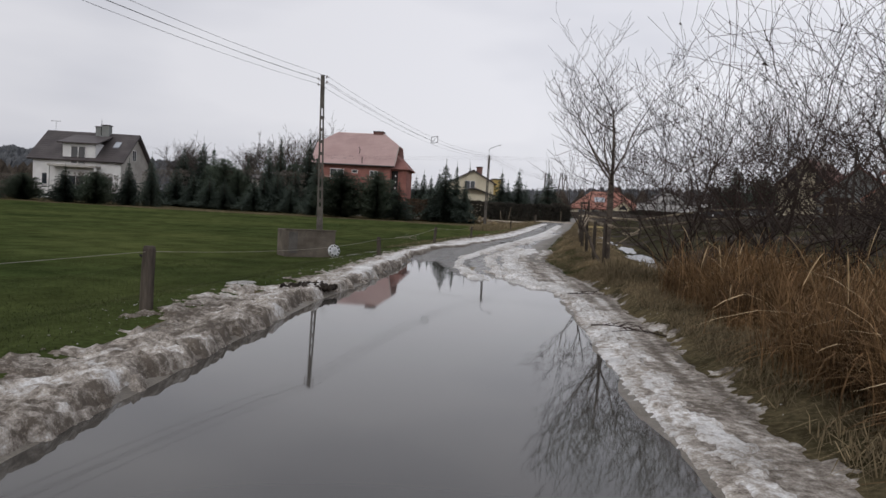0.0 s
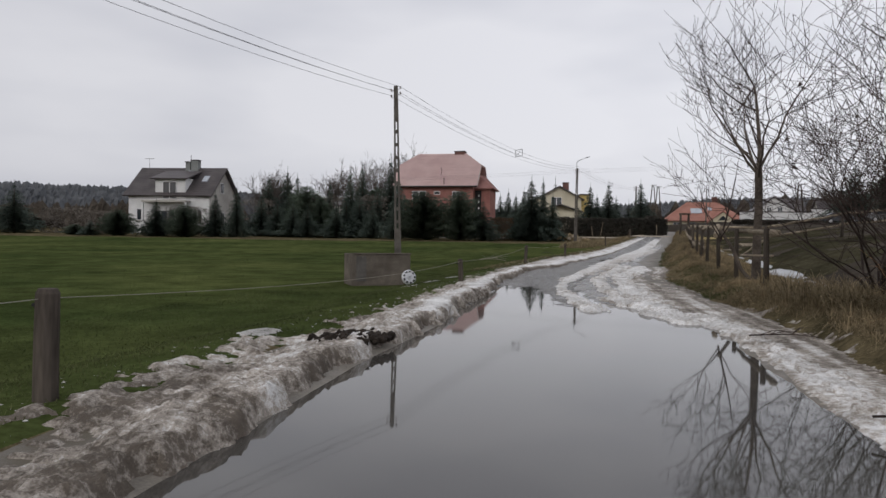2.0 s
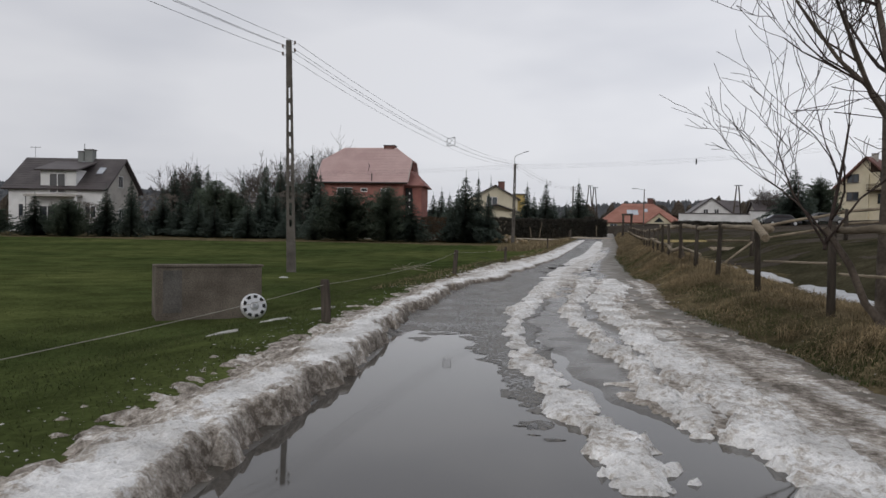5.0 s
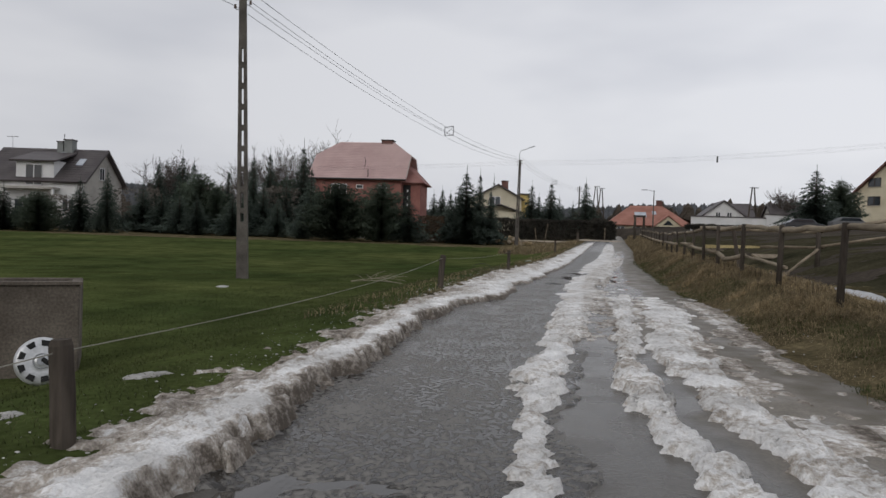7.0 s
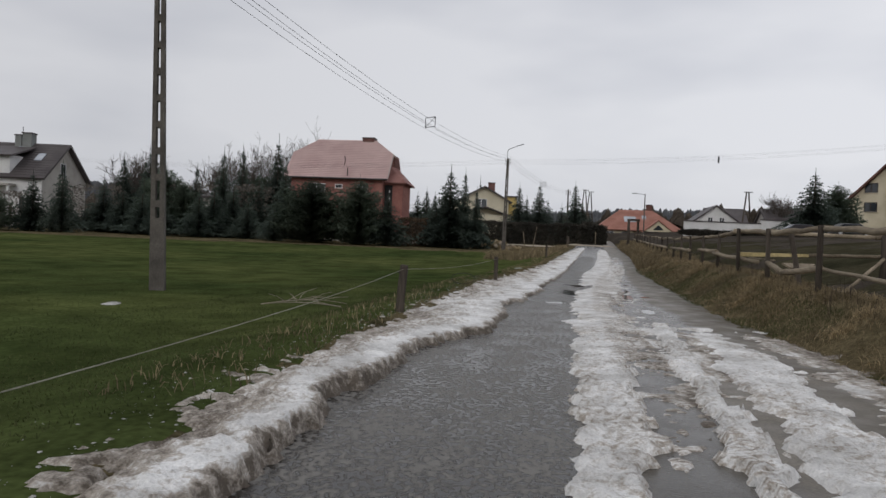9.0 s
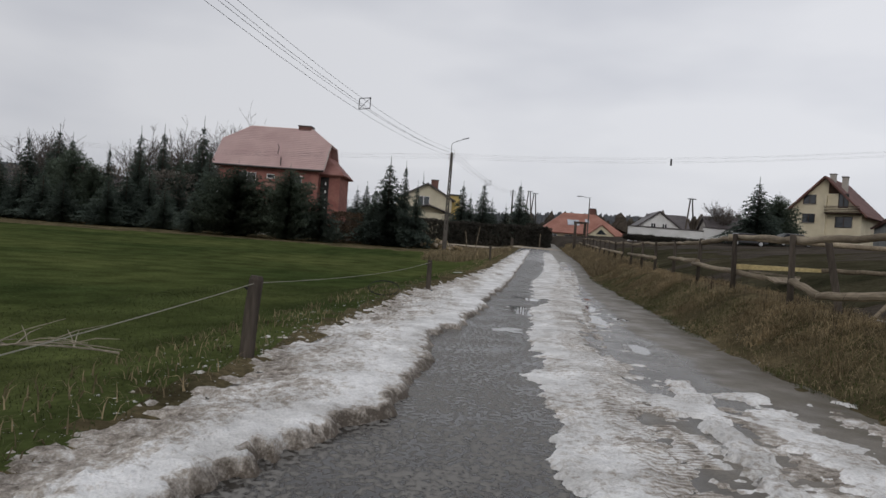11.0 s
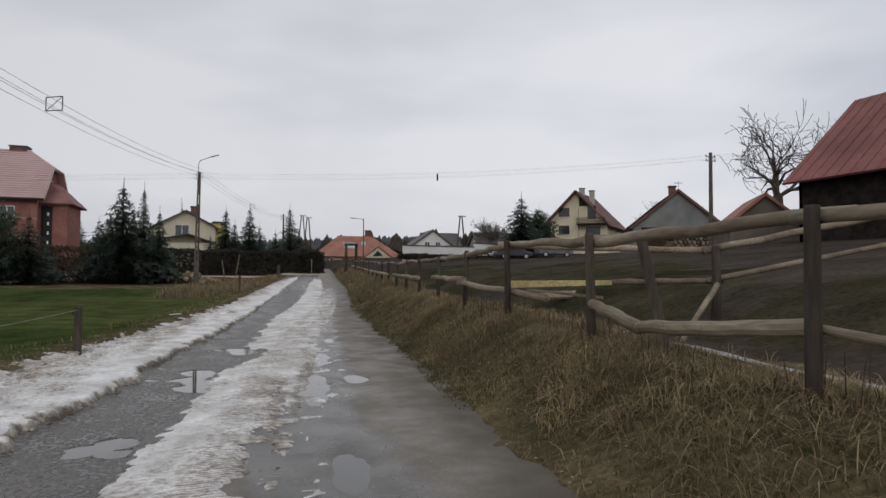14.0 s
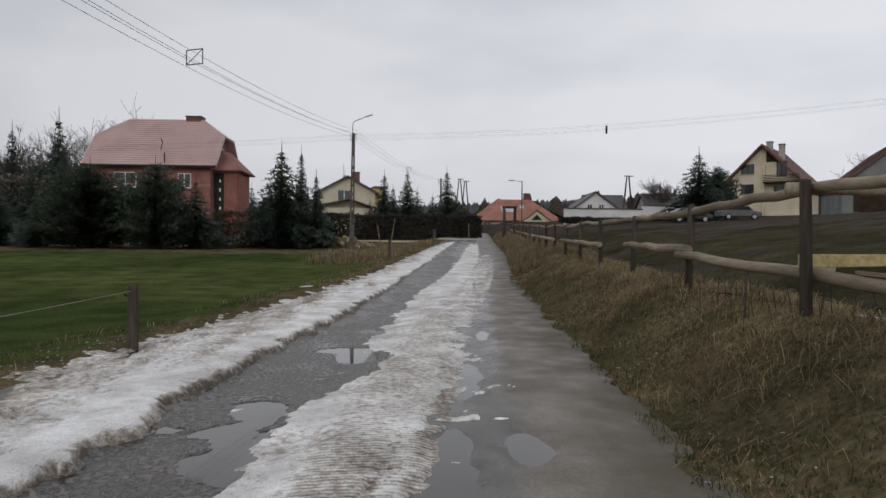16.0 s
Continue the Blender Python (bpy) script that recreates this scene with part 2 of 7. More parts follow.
def glass(name, tint, rough):
    m = bpy.data.materials.new(name)
    m.use_nodes = True
    n, l = m.node_tree.nodes, m.node_tree.links
    b = n["Principled BSDF"]
    b.inputs["Roughness"].default_value, b.inputs["Specular IOR Level"].default_value = rough, 0.8
    t = n.new("ShaderNodeTexNoise")
    t.inputs["Scale"].default_value = 1.3
    r = n.new("ShaderNodeValToRGB")
    r.color_ramp.elements[0].color = (*[v * 0.6 for v in tint], 1)
    r.color_ramp.elements[1].color = (*[v * 1.4 for v in tint], 1)
    l.new(t.outputs[0], r.inputs[0]), l.new(r.outputs[0], b.inputs["Base Color"])
    return m


PANE = glass("window_glass", (0.03, 0.036, 0.042), 0.05)
WATER = glass("muddy_water", (0.06, 0.056, 0.05), 0.035)
wt = WATER.node_tree
rip, rb = wt.nodes.new("ShaderNodeTexNoise"), wt.nodes.new("ShaderNodeBump")
rip.inputs["Scale"].default_value, rip.inputs["Detail"].default_value = 5.0, 2.0
rb.inputs["Strength"].default_value, rb.inputs["Distance"].default_value = 0.11, 0.004
wt.links.new(rip.outputs[0], rb.inputs["Height"])
wt.links.new(rb.outputs[0], wt.nodes["Principled BSDF"].inputs["Normal"])
wt.nodes["Principled BSDF"].inputs["Specular IOR Level"].default_value = 0.5

# old snow: white to brown-grey by how much earth is churned into it
SNOW = mat("old_snow", (0.56, 0.55, 0.53), (0.84, 0.835, 0.82), 0.75, 2.2, 55, 1.0, 0.012, spec=0.25, fade=0.16, mid=(11, 0.10))
sn, sl = SNOW.node_tree.nodes, SNOW.node_tree.links
shader = sn["Principled BSDF"]
stc = sn.new("ShaderNodeTexCoord")


def snow_noise(scale, detail):
    t = sn.new("ShaderNodeTexNoise")
    t.inputs["Scale"].default_value, t.inputs["Detail"].default_value = scale, detail
    sl.new(stc.outputs["Object"], t.inputs["Vector"])
    return t.outputs[0]


def snow_math(kind, a, b, c=None):
    m = sn.new("ShaderNodeMath")
    m.operation = kind
    for i, q in enumerate((a, b, c)):
        if q is None:
            continue
        if isinstance(q, (int, float)):
            m.inputs[i].default_value = q
        else:
            sl.new(q, m.inputs[i])
    return m.outputs[0]


earth, print_mark = sn.new("ShaderNodeAttribute"), sn.new("ShaderNodeAttribute")
earth.attribute_name, print_mark.attribute_name = "soil", "tread"
coarse, grain = snow_noise(17.0, 7.0), snow_noise(75.0, 3.0)
dirt_and_ribs = snow_math("ADD", earth.outputs["Fac"], snow_math("MULTIPLY_ADD", coarse, 1.7, -0.85))
dirt_and_ribs = snow_math("ADD", dirt_and_ribs, snow_math("MULTIPLY_ADD", grain, 0.9, -0.45))
ribs = sn.new("ShaderNodeTexWave")
ribs.bands_direction = "Y"
ribs.inputs["Scale"].default_value, ribs.inputs["Distortion"].default_value, ribs.inputs["Detail"].default_value = 7.0, 3.0, 2.0
sl.new(stc.outputs["Object"], ribs.inputs["Vector"])
pressed = snow_math("MULTIPLY", print_mark.outputs["Fac"], ribs.outputs["Fac"])
# Tyre ribs are also toned darker where they are pressed in.
dirt_and_ribs = snow_math("ADD", dirt_and_ribs, snow_math("MULTIPLY", pressed, 0.36))
tone = sn.new("ShaderNodeValToRGB")
tone.color_ramp.elements[0].position, tone.color_ramp.elements[0].color = 0.08, (1, 1, 1, 1)
tone.color_ramp.elements[1].position, tone.color_ramp.elements[1].color = 1.0, (0.17, 0.142, 0.115, 1)
midtone = tone.color_ramp.elements.new(0.5)
midtone.color = (0.56, 0.51, 0.455, 1)
sl.new(dirt_and_ribs, tone.inputs[0])
smix = sn.new("ShaderNodeMix")
smix.data_type, smix.blend_type = "RGBA", "MULTIPLY"
smix.inputs[0].default_value = 1.0
sl.new(shader.inputs["Base Color"].links[0].from_socket, smix.inputs[6]), sl.new(tone.outputs[0], smix.inputs[7])
sl.new(smix.outputs[2], shader.inputs["Base Color"])
lumps_bump = sn.new("ShaderNodeBump")
lumps_bump.inputs["Strength"].default_value, lumps_bump.inputs["Distance"].default_value = 0.7, 0.024
sl.new(snow_math("SUBTRACT", coarse, snow_math("MULTIPLY", pressed, 0.15)), lumps_bump.inputs["Height"])
sl.new(lumps_bump.outputs[0], shader.inputs["Normal"].links[0].from_node.inputs["Normal"])

# half-frozen slush: grey crumbs of ice afloat on dark meltwater
FILM = bpy.data.materials.new("floating_slush")
FILM.use_nodes = True
fn, fl = FILM.node_tree.nodes, FILM.node_tree.links
ftc, fmap = fn.new("ShaderNodeTexCoord"), fn.new("ShaderNodeMapping")
fmap.inputs["Scale"].default_value = (1.0, 0.8, 1.0)
fl.new(ftc.outputs["Object"], fmap.inputs[0])
crumbs, drift = fn.new("ShaderNodeTexNoise"), fn.new("ShaderNodeTexNoise")
for t, sc, de in ((crumbs, 25.0, 4.5), (drift, 2.2, 4.0)):
    t.inputs["Scale"].default_value, t.inputs["Detail"].default_value = sc, de
    fl.new(fmap.outputs[0], t.inputs["Vector"])
amount = fn.new("ShaderNodeMath")
amount.operation = "MULTIPLY_ADD"
amount.inputs[1].default_value = 0.5
fl.new(drift.outputs[0], amount.inputs[0]), fl.new(crumbs.outputs[0], amount.inputs[2])
ice = fn.new("ShaderNodeMapRange")
ice.inputs[1].default_value, ice.inputs[2].default_value = 0.69, 0.84
fl.new(amount.outputs[0], ice.inputs[0])
fcol = fn.new("ShaderNodeMix")
fcol.data_type = "RGBA"
fcol.inputs[6].default_value, fcol.inputs[7].default_value = (0.030, 0.027, 0.023, 1), (0.185, 0.176, 0.160, 1)
fl.new(ice.outputs[0], fcol.inputs[0]), fl.new(fcol.outputs[2], fn["Principled BSDF"].inputs["Base Color"])
frough = fn.new("ShaderNodeMapRange")
frough.inputs[3].default_value, frough.inputs[4].default_value = 0.20, 0.7
fl.new(ice.outputs[0], frough.inputs[0]), fl.new(frough.outputs[0], fn["Principled BSDF"].inputs["Roughness"])
fn["Principled BSDF"].inputs["Specular IOR Level"].default_value = 0.35
fbump = fn.new("ShaderNodeBump")
fbump.inputs["Strength"].default_value, fbump.inputs["Distance"].default_value = 0.7, 0.012
fl.new(ice.outputs[0], fbump.inputs["Height"]), fl.new(fbump.outputs[0], fn["Principled BSDF"].inputs["Normal"])


# ---- mesh building ----
class Build:
    """Gathers vertices and faces of one mesh."""

    def __init__(self):
        self.v, self.f = [], []

    def add(self, verts, faces):
        k = len(self.v)
        self.v += [tuple(p) for p in verts]
        self.f += [tuple(i + k for i in f) for f in faces]
        return self

    def box(self, x0, y0, z0, x1, y1, z1, m=None):
        c = [(x, y, z) for z in (z0, z1) for x, y in ((x0, y0), (x1, y0), (x1, y1), (x0, y1))]
        if m is not None:
            c = [tuple(m @ Vector(p)) for p in c]
        return self.add(c, [(3, 2, 1, 0), (4, 5, 6, 7), (0, 1, 5, 4), (1, 2, 6, 5), (2, 3, 7, 6), (3, 0, 4, 7)])

    def prism(self, loop, d):
        """A flat loop of points, thickened by the vector d."""
        n = len(loop)
        a = [Vector(p) for p in loop]
        b = [p + Vector(d) for p in a]
        return self.add([*a, *b], [tuple(range(n))[::-1], tuple(range(n, 2 * n)), *[(i, (i + 1) % n, n + (i + 1) % n, n + i) for i in range(n)]])

    def tube(self, pts, radii, n=6, cap=True):
        pts = [Vector(p) for p in pts]
        k = len(self.v)
        side = None
        for i, p in enumerate(pts):
            d = (pts[min(i + 1, len(pts) - 1)] - pts[max(i - 1, 0)]).normalized()
            if side is None:
                side = d.orthogonal().normalized()
            side = (side - d * side.dot(d)).normalized()
            up = d.cross(side)
            for j in range(n):
                a = 2 * math.pi * j / n
                self.v.append(tuple(p + (side * math.cos(a) + up * math.sin(a)) * radii[i]))
        for i in range(len(pts) - 1):
            for j in range(n):
                a, b = k + i * n + j, k + i * n + (j + 1) % n
                self.f.append((a, b, b + n, a + n))
        if cap:
            self.f.append(tuple(range(k, k + n))[::-1])
            e = k + (len(pts) - 1) * n
            self.f.append(tuple(range(e, e + n)))
        return self

    def mesh(self, name, material, smooth=False):
        me = bpy.data.meshes.new(name)
        me.from_pydata(self.v, [], self.f)
        me.materials.append(material)
        if smooth:
            me.shade_smooth()
        me.update()
        return me


def grid_mesh(name, P, keep, material, smooth=True):
    """A sheet from an array (rows, columns, 3); keep says which cells stay."""
    r, c = P.shape[:2]
    idx = np.arange(r * c).reshape(r, c)
    q = np.stack([idx[:-1, :-1], idx[:-1, 1:], idx[1:, 1:], idx[1:, :-1]], -1)[keep].reshape(-1, 4)
    used, inv = np.unique(q, return_inverse=True)
    me = bpy.data.meshes.new(name)
    me.from_pydata(P.reshape(-1, 3)[used].tolist(), [], inv.reshape(-1, 4).tolist())
    me.materials.append(material)
    if smooth:
        me.shade_smooth()
    me.update()
    return me


def part(name, build, material, parent, label="", smooth=False):
    ob = new(name, build.mesh(name, material, smooth))
    if parent is not None:
        ob.parent = parent
    if label:
        ob["label"] = label
    return ob


def thing(name, m, label, category, group="", kind=""):
    """An empty at a thing's base."""
    ob = new(name)
    ob.empty_display_size = 0.2
    ob.matrix_world = m
    return tagged(ob, label, category, group, kind)


def bevel(ob, w):
    md = ob.modifiers.new("bevel", "BEVEL")
    md.width, md.segments, md.limit_method = w, 1, "ANGLE"
    return ob


def hash2(i, j, seed):
    v = np.sin(i * 127.1 + j * 311.7 + seed * 74.7) * 43758.5453
    return v - np.floor(v)


def vnoise(x, y, scale, seed=0):
    """Smooth value noise, 0 to 1."""
    x, y = np.asarray(x, float) * scale, np.asarray(y, float) * scale
    i, j = np.floor(x), np.floor(y)
    u, v = x - i, y - j
    u, v = u * u * (3 - 2 * u), v * v * (3 - 2 * v)
    a, b = hash2(i, j, seed), hash2(i + 1, j, seed)
    c, d = hash2(i, j + 1, seed), hash2(i + 1, j + 1, seed)
    return (a * (1 - u) + b * u) * (1 - v) + (c * (1 - u) + d * u) * v


def fbm(x, y, scale, seed=0, octaves=4):
    total, amp, norm = 0, 1.0, 0
    for o in range(octaves):
        total = total + amp * vnoise(x, y, scale * 2**o, seed + 13 * o)
        norm += amp
        amp *= 0.5
    return total / norm


def sstep(a, b, x):
    t = np.clip((np.asarray(x, float) - a) / (b - a), 0, 1)
    return t * t * (3 - 2 * t)


# ---- the plan: lines along the lane, x by y ----
def line(ys, xs):
    return lambda y: np.interp(y, ys, xs)


bank_in = line([-10, 0, 4, 7, 10, 12, 15, 18, 20, 22.4, 24.7, 25.7, 26.3, 27.5, 30, 31, 33, 37, 42, 50, 66, 87, 130], [-1.35, -1.3, -1.25, -1.15, -0.85, -0.8, -0.6, -0.62, -0.32, -0.18, 0.15, 0.55, 0.95, 1.15, 1.3, 1.72, 2.15, 2.85, 3.9, 5.4, 8.4, 12.4, 20.5])
bank_out = line([-10, 0, 3, 6, 8, 11, 14, 17, 20, 22.4, 25.7, 28, 30.3, 33, 37, 42, 50, 56, 70, 110, 130], [-3.0, -2.6, -2.35, -2.45, -2.2, -1.75, -1.65, -1.5, -1.15, -0.95, -0.62, -0.35, 0.0, 0.4, 0.9, 2.1, 3.9, 5.0, 7.7, 15.5, 19.5])
road_right = line([-10, 0, 4.5, 9.5, 14.3, 20, 22, 25, 27, 31, 34.5, 41, 47, 63, 88, 130], [2.3, 2.6, 3.0, 3.4, 3.45, 3.6, 3.9, 4.55, 4.72, 5.2, 5.85, 6.95, 7.9, 11.3, 15.8, 24.0])
water_right = line([-10, 3, 7, 11, 12.2, 13.5, 17, 19], [2.0, 2.15, 2.4, 2.6, 2.0, 1.3, 1.0, 0.8])
fence_x = line([-10, 8, 13.4, 18.2, 22.6, 28.8, 31.7, 34.8, 60, 86], [2.9, 3.5, 4.1, 4.7, 5.2, 6.2, 6.67, 7.27, 12.0, 16.9])


def rise(y):
    return 0.026 * np.logaddexp(0, (np.asarray(y, float) - 46) / 4) * 4


def wet(x, y):
    """How far a place lies inside the standing water, about -1 to 1."""
    a = np.asarray(x) - bank_in(y)
    b = water_right(y) + 0.25 * (fbm(x, y, 1.6, 5) - 0.5) - np.asarray(x)
    c = 18.2 - np.asarray(y) + 1.2 * (fbm(x, y, 0.9, 6) - 0.5)
    return np.minimum(np.minimum(a, b), c)


def road_z(x, y):
    """The lane's surface: a flooded dip, then a rutted crown that climbs gently."""
    x, y = np.asarray(x, float), np.asarray(y, float)
    w = sstep(-0.15, 0.35, wet(x, y))
    z = 0.025 + 0.012 * (fbm(x, y, 1.2, 8) - 0.5) - 0.09 * w
    middle, half = np.interp(y, [17, 25, 29], [0.85, 0.8, 0.55]), np.interp(y, [17, 25, 29, 60], [1.0, 0.9, 0.6, 0.5])
    left_rut = np.exp(-(((x - bank_in(y) - middle) / half) ** 4))
    z = z - 0.06 * left_rut * sstep(17, 19, y) * (1 - sstep(44, 50, y))
    for px, py, rx, ry in ((3.9, 30.2, 0.14, 0.5), (4.24, 33.4, 0.18, 1.2), (4.76, 35.9, 0.18, 1.0), (4.80, 33.9, 0.16, 0.38), (5.4, 38.6, 0.14, 0.7)):
        z = z - 0.055 * np.exp(-(((x - px - 0.2 * (y - py) + 0.16 * (fbm(x, y, 4, 9) - 0.5)) / rx) ** 2 + ((y - py) / ry) ** 2) ** 1.5)
    return z + rise(y)


def ground_z(x, y):
    """The land: a low meadow, the lane, a grassy bank, and a paddock that climbs away from the lane."""
    x, y = np.asarray(x, float), np.asarray(y, float)
    lo, re, fx = bank_out(y), road_right(y), fence_x(y)
    left = 0.06 - 0.35 * sstep(0.2, 2.6, lo - x) + 0.05 * (fbm(x, y, 0.3, 21) - 0.5)
    bank_h = np.interp(y, [0, 10, 16, 24, 29, 35, 60], [0.12, 0.2, 0.27, 0.42, 0.57, 0.7, 0.62])
    t = (x - re) / np.maximum(fx - re, 0.3)
    right = 0.02 + (bank_h - 0.02) * sstep(0.0, 1.0, t) + 0.05 * (fbm(x, y, 1.5, 22) - 0.5) * sstep(0, 0.6, t)
    back = np.maximum(x - fx - 1.0, 0)
    dip = 0.42 * np.exp(-(((x - fx - 2.4) / 1.3) ** 2)) * sstep(5, 20, y)
    hill = np.interp(y, [60, 90, 125], [7.6, 5.0, 5.0]) * (1 - np.exp(-back / 62)) * sstep(-8, 30, y)
    right = right - dip + hill + 0.10 * (fbm(x, y, 0.5, 23) - 0.5) * sstep(0.5, 3, back)
    bed = road_z(x, y) - rise(y) - 0.05
    bed = bed + 0.16 * sstep(-0.5, 0.1, x - re) * (fbm(x, y, 2.6, 25) - 0.25)
    bed = bed + (0.06 - bed) * (1 - sstep(0.0, 0.5, x - lo))
    z = np.where(x < lo, left, np.where(x > re, right, bed))
    away = np.hypot(x, y)
    hills = np.interp(np.arctan2(x, np.maximum(y, 1)), [-1.2, -0.75, -0.45, -0.2, 0.2, 0.6, 1.2], [22, 24, 20, 14, 17, 14, 15])
    return z + np.where(y < 190, rise(y), rise(190.0)) + hills * sstep(230, 520, away) * (0.75 + 0.5 * fbm(x, y, 0.006, 24)) - 2.5 * sstep(150, 230, away)


def on_ground(x, y):
    return float(ground_z(x, y))


# ---- the land ----
def spread(a, b, near, far, step, grow):
    """Coordinates that are dense between a and b and widen outwards to near and far."""
    mid = list(np.arange(a, b + step / 2, step))
    lo, hi, s = [mid[0]], [mid[-1]], step
    while lo[-1] > near:
        s *= grow
        lo.append(lo[-1] - s)
    s = step
    while hi[-1] < far:
        s *= grow
        hi.append(hi[-1] + s)
    return np.array(lo[:0:-1] + mid + hi[1:])


gx, gy = spread(-7, 11, -1600, 1600, 0.16, 1.07), spread(-5, 50, -400, 2200, 0.2, 1.07)
X, Y = np.meshgrid(gx, gy)
ground = new("ground", grid_mesh("ground", np.stack([X, Y, ground_z(X, Y)], -1), np.ones((len(gy) - 1, len(gx) - 1), bool), GRASS))
for m in (SOIL, mat("verge_turf", (0.064, 0.055, 0.031), (0.145, 0.118, 0.068), 1.0, 0.9, 18, 0.9, 0.05, spec=0.0, fade=0.45, mid=(3.0, 0.25)), HAZED_WOODS, PADDOCK):
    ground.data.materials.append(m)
cx, cy = (X[:-1, :-1] + X[1:, 1:]) / 2, (Y[:-1, :-1] + Y[1:, 1:]) / 2
slot = np.where(cx < bank_out(cy) + np.interp(cy, [20, 26, 40], [0.25, 0.0, -0.3]) + 0.7 * (fbm(cx, cy, 1.1, 31) - 0.5), 0, 2)
paddock = (cx > fence_x(cy) + 0.8 + 2.4 * fbm(cx, cy, 0.4, 32)) & (np.hypot(cx, cy) < 160)
slot = np.where(paddock, np.where((fbm(cx, cy, 0.35, 33) + 0.25 * (fbm(cx, cy, 2.2, 35) - 0.5) > np.interp(cx - fence_x(cy), [2, 6, 14], [0.36, 0.44, 0.66])) & (np.hypot(cx, cy) < 90), 4, 1), slot)
slot = np.where((cy > 69 + 4 * fbm(cx, cy, 0.2, 34)) & (cx < bank_out(cy)) & (cy < 200), 2, slot)
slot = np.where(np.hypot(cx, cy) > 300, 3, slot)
ground.data.polygons.foreach_set("material_index", slot.reshape(-1).astype(np.int32))
tagged(ground, "low green meadow, grassy verge and dark paddock soil", "ground", kind="structure")

# the lane
v = np.concatenate([np.arange(-8, 45, 0.12), np.arange(45, 132, 0.5)])
u = np.linspace(0, 1, 70)
V, U = np.meshgrid(v, u, indexing="ij")
edge = 0.3 * (fbm(V * 1.0, V * 0 + 3, 1.1, 41) - 0.5) + 0.3 * (fbm(V, V * 0 + 5, 4.5, 42) - 0.5)
XL, XR = bank_out(V) + 0.15, road_right(V) + edge
RX = XL + (XR - XL) * U
road = new("road", grid_mesh("road", np.stack([RX, V, road_z(RX, V)], -1), np.ones((len(v) - 1, len(u) - 1), bool), ASPHALT))
wet_rut = np.exp(-(((RX - np.interp(V, [28, 30, 32, 34.1, 36.3, 45, 60], [3.85, 3.97, 4.05, 4.42, 4.85, 6.5, 9.3])) / 0.3) ** 2)) * sstep(27.5, 29.5, V) * (1 - sstep(44, 56, V))
wet_rut = np.maximum(wet_rut, (1 - sstep(1.5, 2.0, RX - bank_in(V))) * sstep(16, 19, V))
wet_rut = np.maximum(wet_rut, 1.1 * (1 - sstep(-0.6, 0.2, RX - np.interp(V, [10, 18, 26], [2.4, 2.2, 2.9]))) * sstep(9, 12, V) * (1 - sstep(26, 29, V)))
beside = RX - np.interp(V, [20, 24, 27.4, 31, 35, 40.5, 45, 51, 60, 80], [2.3, 2.7, 3.0, 3.42, 4.4, 5.28, 6.15, 7.5, 9.4, 13.2])
strip = sstep(-0.3, 0.1, beside) * (1 - sstep(np.interp(V, [27, 34], [0.7, 0.45]), np.interp(V, [27, 34], [1.15, 0.8]), beside + 0.5 * (fbm(RX, V, 1.4, 47) - 0.5))) * sstep(24, 27, V) * (1 - sstep(56, 70, V))
wet_rut = np.maximum(wet_rut, 0.85 * strip)
wet_rut = sstep(0.25, 0.75, wet_rut + 0.9 * (fbm(RX, V, 2.5, 43) - 0.5))
road.data.attributes.new("damp", "FLOAT", "POINT").data.foreach_set("value", wet_rut.reshape(-1))
mud = sstep(-0.95, 0.0, RX - road_right(V) + 0.7 * (fbm(RX, V, 1.3, 44) - 0.5) + 0.35 * (fbm(RX, V, 7, 45) - 0.5)) * sstep(8, 18, V)
mud = np.maximum(mud, 1 - sstep(0.5, 1.0, RX - bank_out(V) + 0.5 * (fbm(RX, V, 2.3, 46) - 0.5)))
road.data.attributes.new("mud", "FLOAT", "POINT").data.foreach_set("value", mud.reshape(-1))
tagged(road, "worn wet asphalt lane with ruts and potholes", "road", kind="structure")

# standing water, level along the flooded dip and in the ruts
v = np.concatenate([np.arange(-8, 46, 0.5)])
u = np.linspace(0, 1, 8)
V, U = np.meshgrid(v, u, indexing="ij")
XL, XR = bank_in(V) - 0.18, np.minimum(road_right(V) - 0.4, bank_in(V) + 4.2)
water = new("water", grid_mesh("water", np.stack([XL + (XR - XL) * U, V, np.zeros_like(V)], -1), np.ones((len(v) - 1, len(u) - 1), bool), WATER))
tagged(water, "still muddy meltwater puddle flooding the lane", "puddle", kind="structure")


# ---- snow and slush lying on the lane, a broken uneven crust ----
def grit(x, y, seed):
    """Crumbs: sharp small lumps, about -1 to 1."""
    a = 1 - np.abs(2 * fbm(x, y, 6.5, seed, 2) - 1)
    return 0.7 * (a - 0.7) + 2.0 * (fbm(x, y, 15, seed + 1, 2) - 0.5)


def chunks(x, y, scale, seed):
    """Broken lumps: for each place, how high its nearest lump stands (0 to 1) and that lump's own number."""
    u, w = x * scale, y * scale
    i, j = np.floor(u), np.floor(w)
    best, own = np.full(np.shape(u), 9.0), np.zeros(np.shape(u))
    for a in (-1, 0, 1):
        for b in (-1, 0, 1):
            p, q = i + a, j + b
            d = np.hypot(p + 0.15 + 0.7 * hash2(p, q, seed) - u, q + 0.15 + 0.7 * hash2(p, q, seed + 1) - w)
            own = np.where(d < best, hash2(p, q, seed + 2), own)
            best = np.minimum(best, d)
    return np.clip(1 - (best / 0.62) ** 2, 0, 1), own


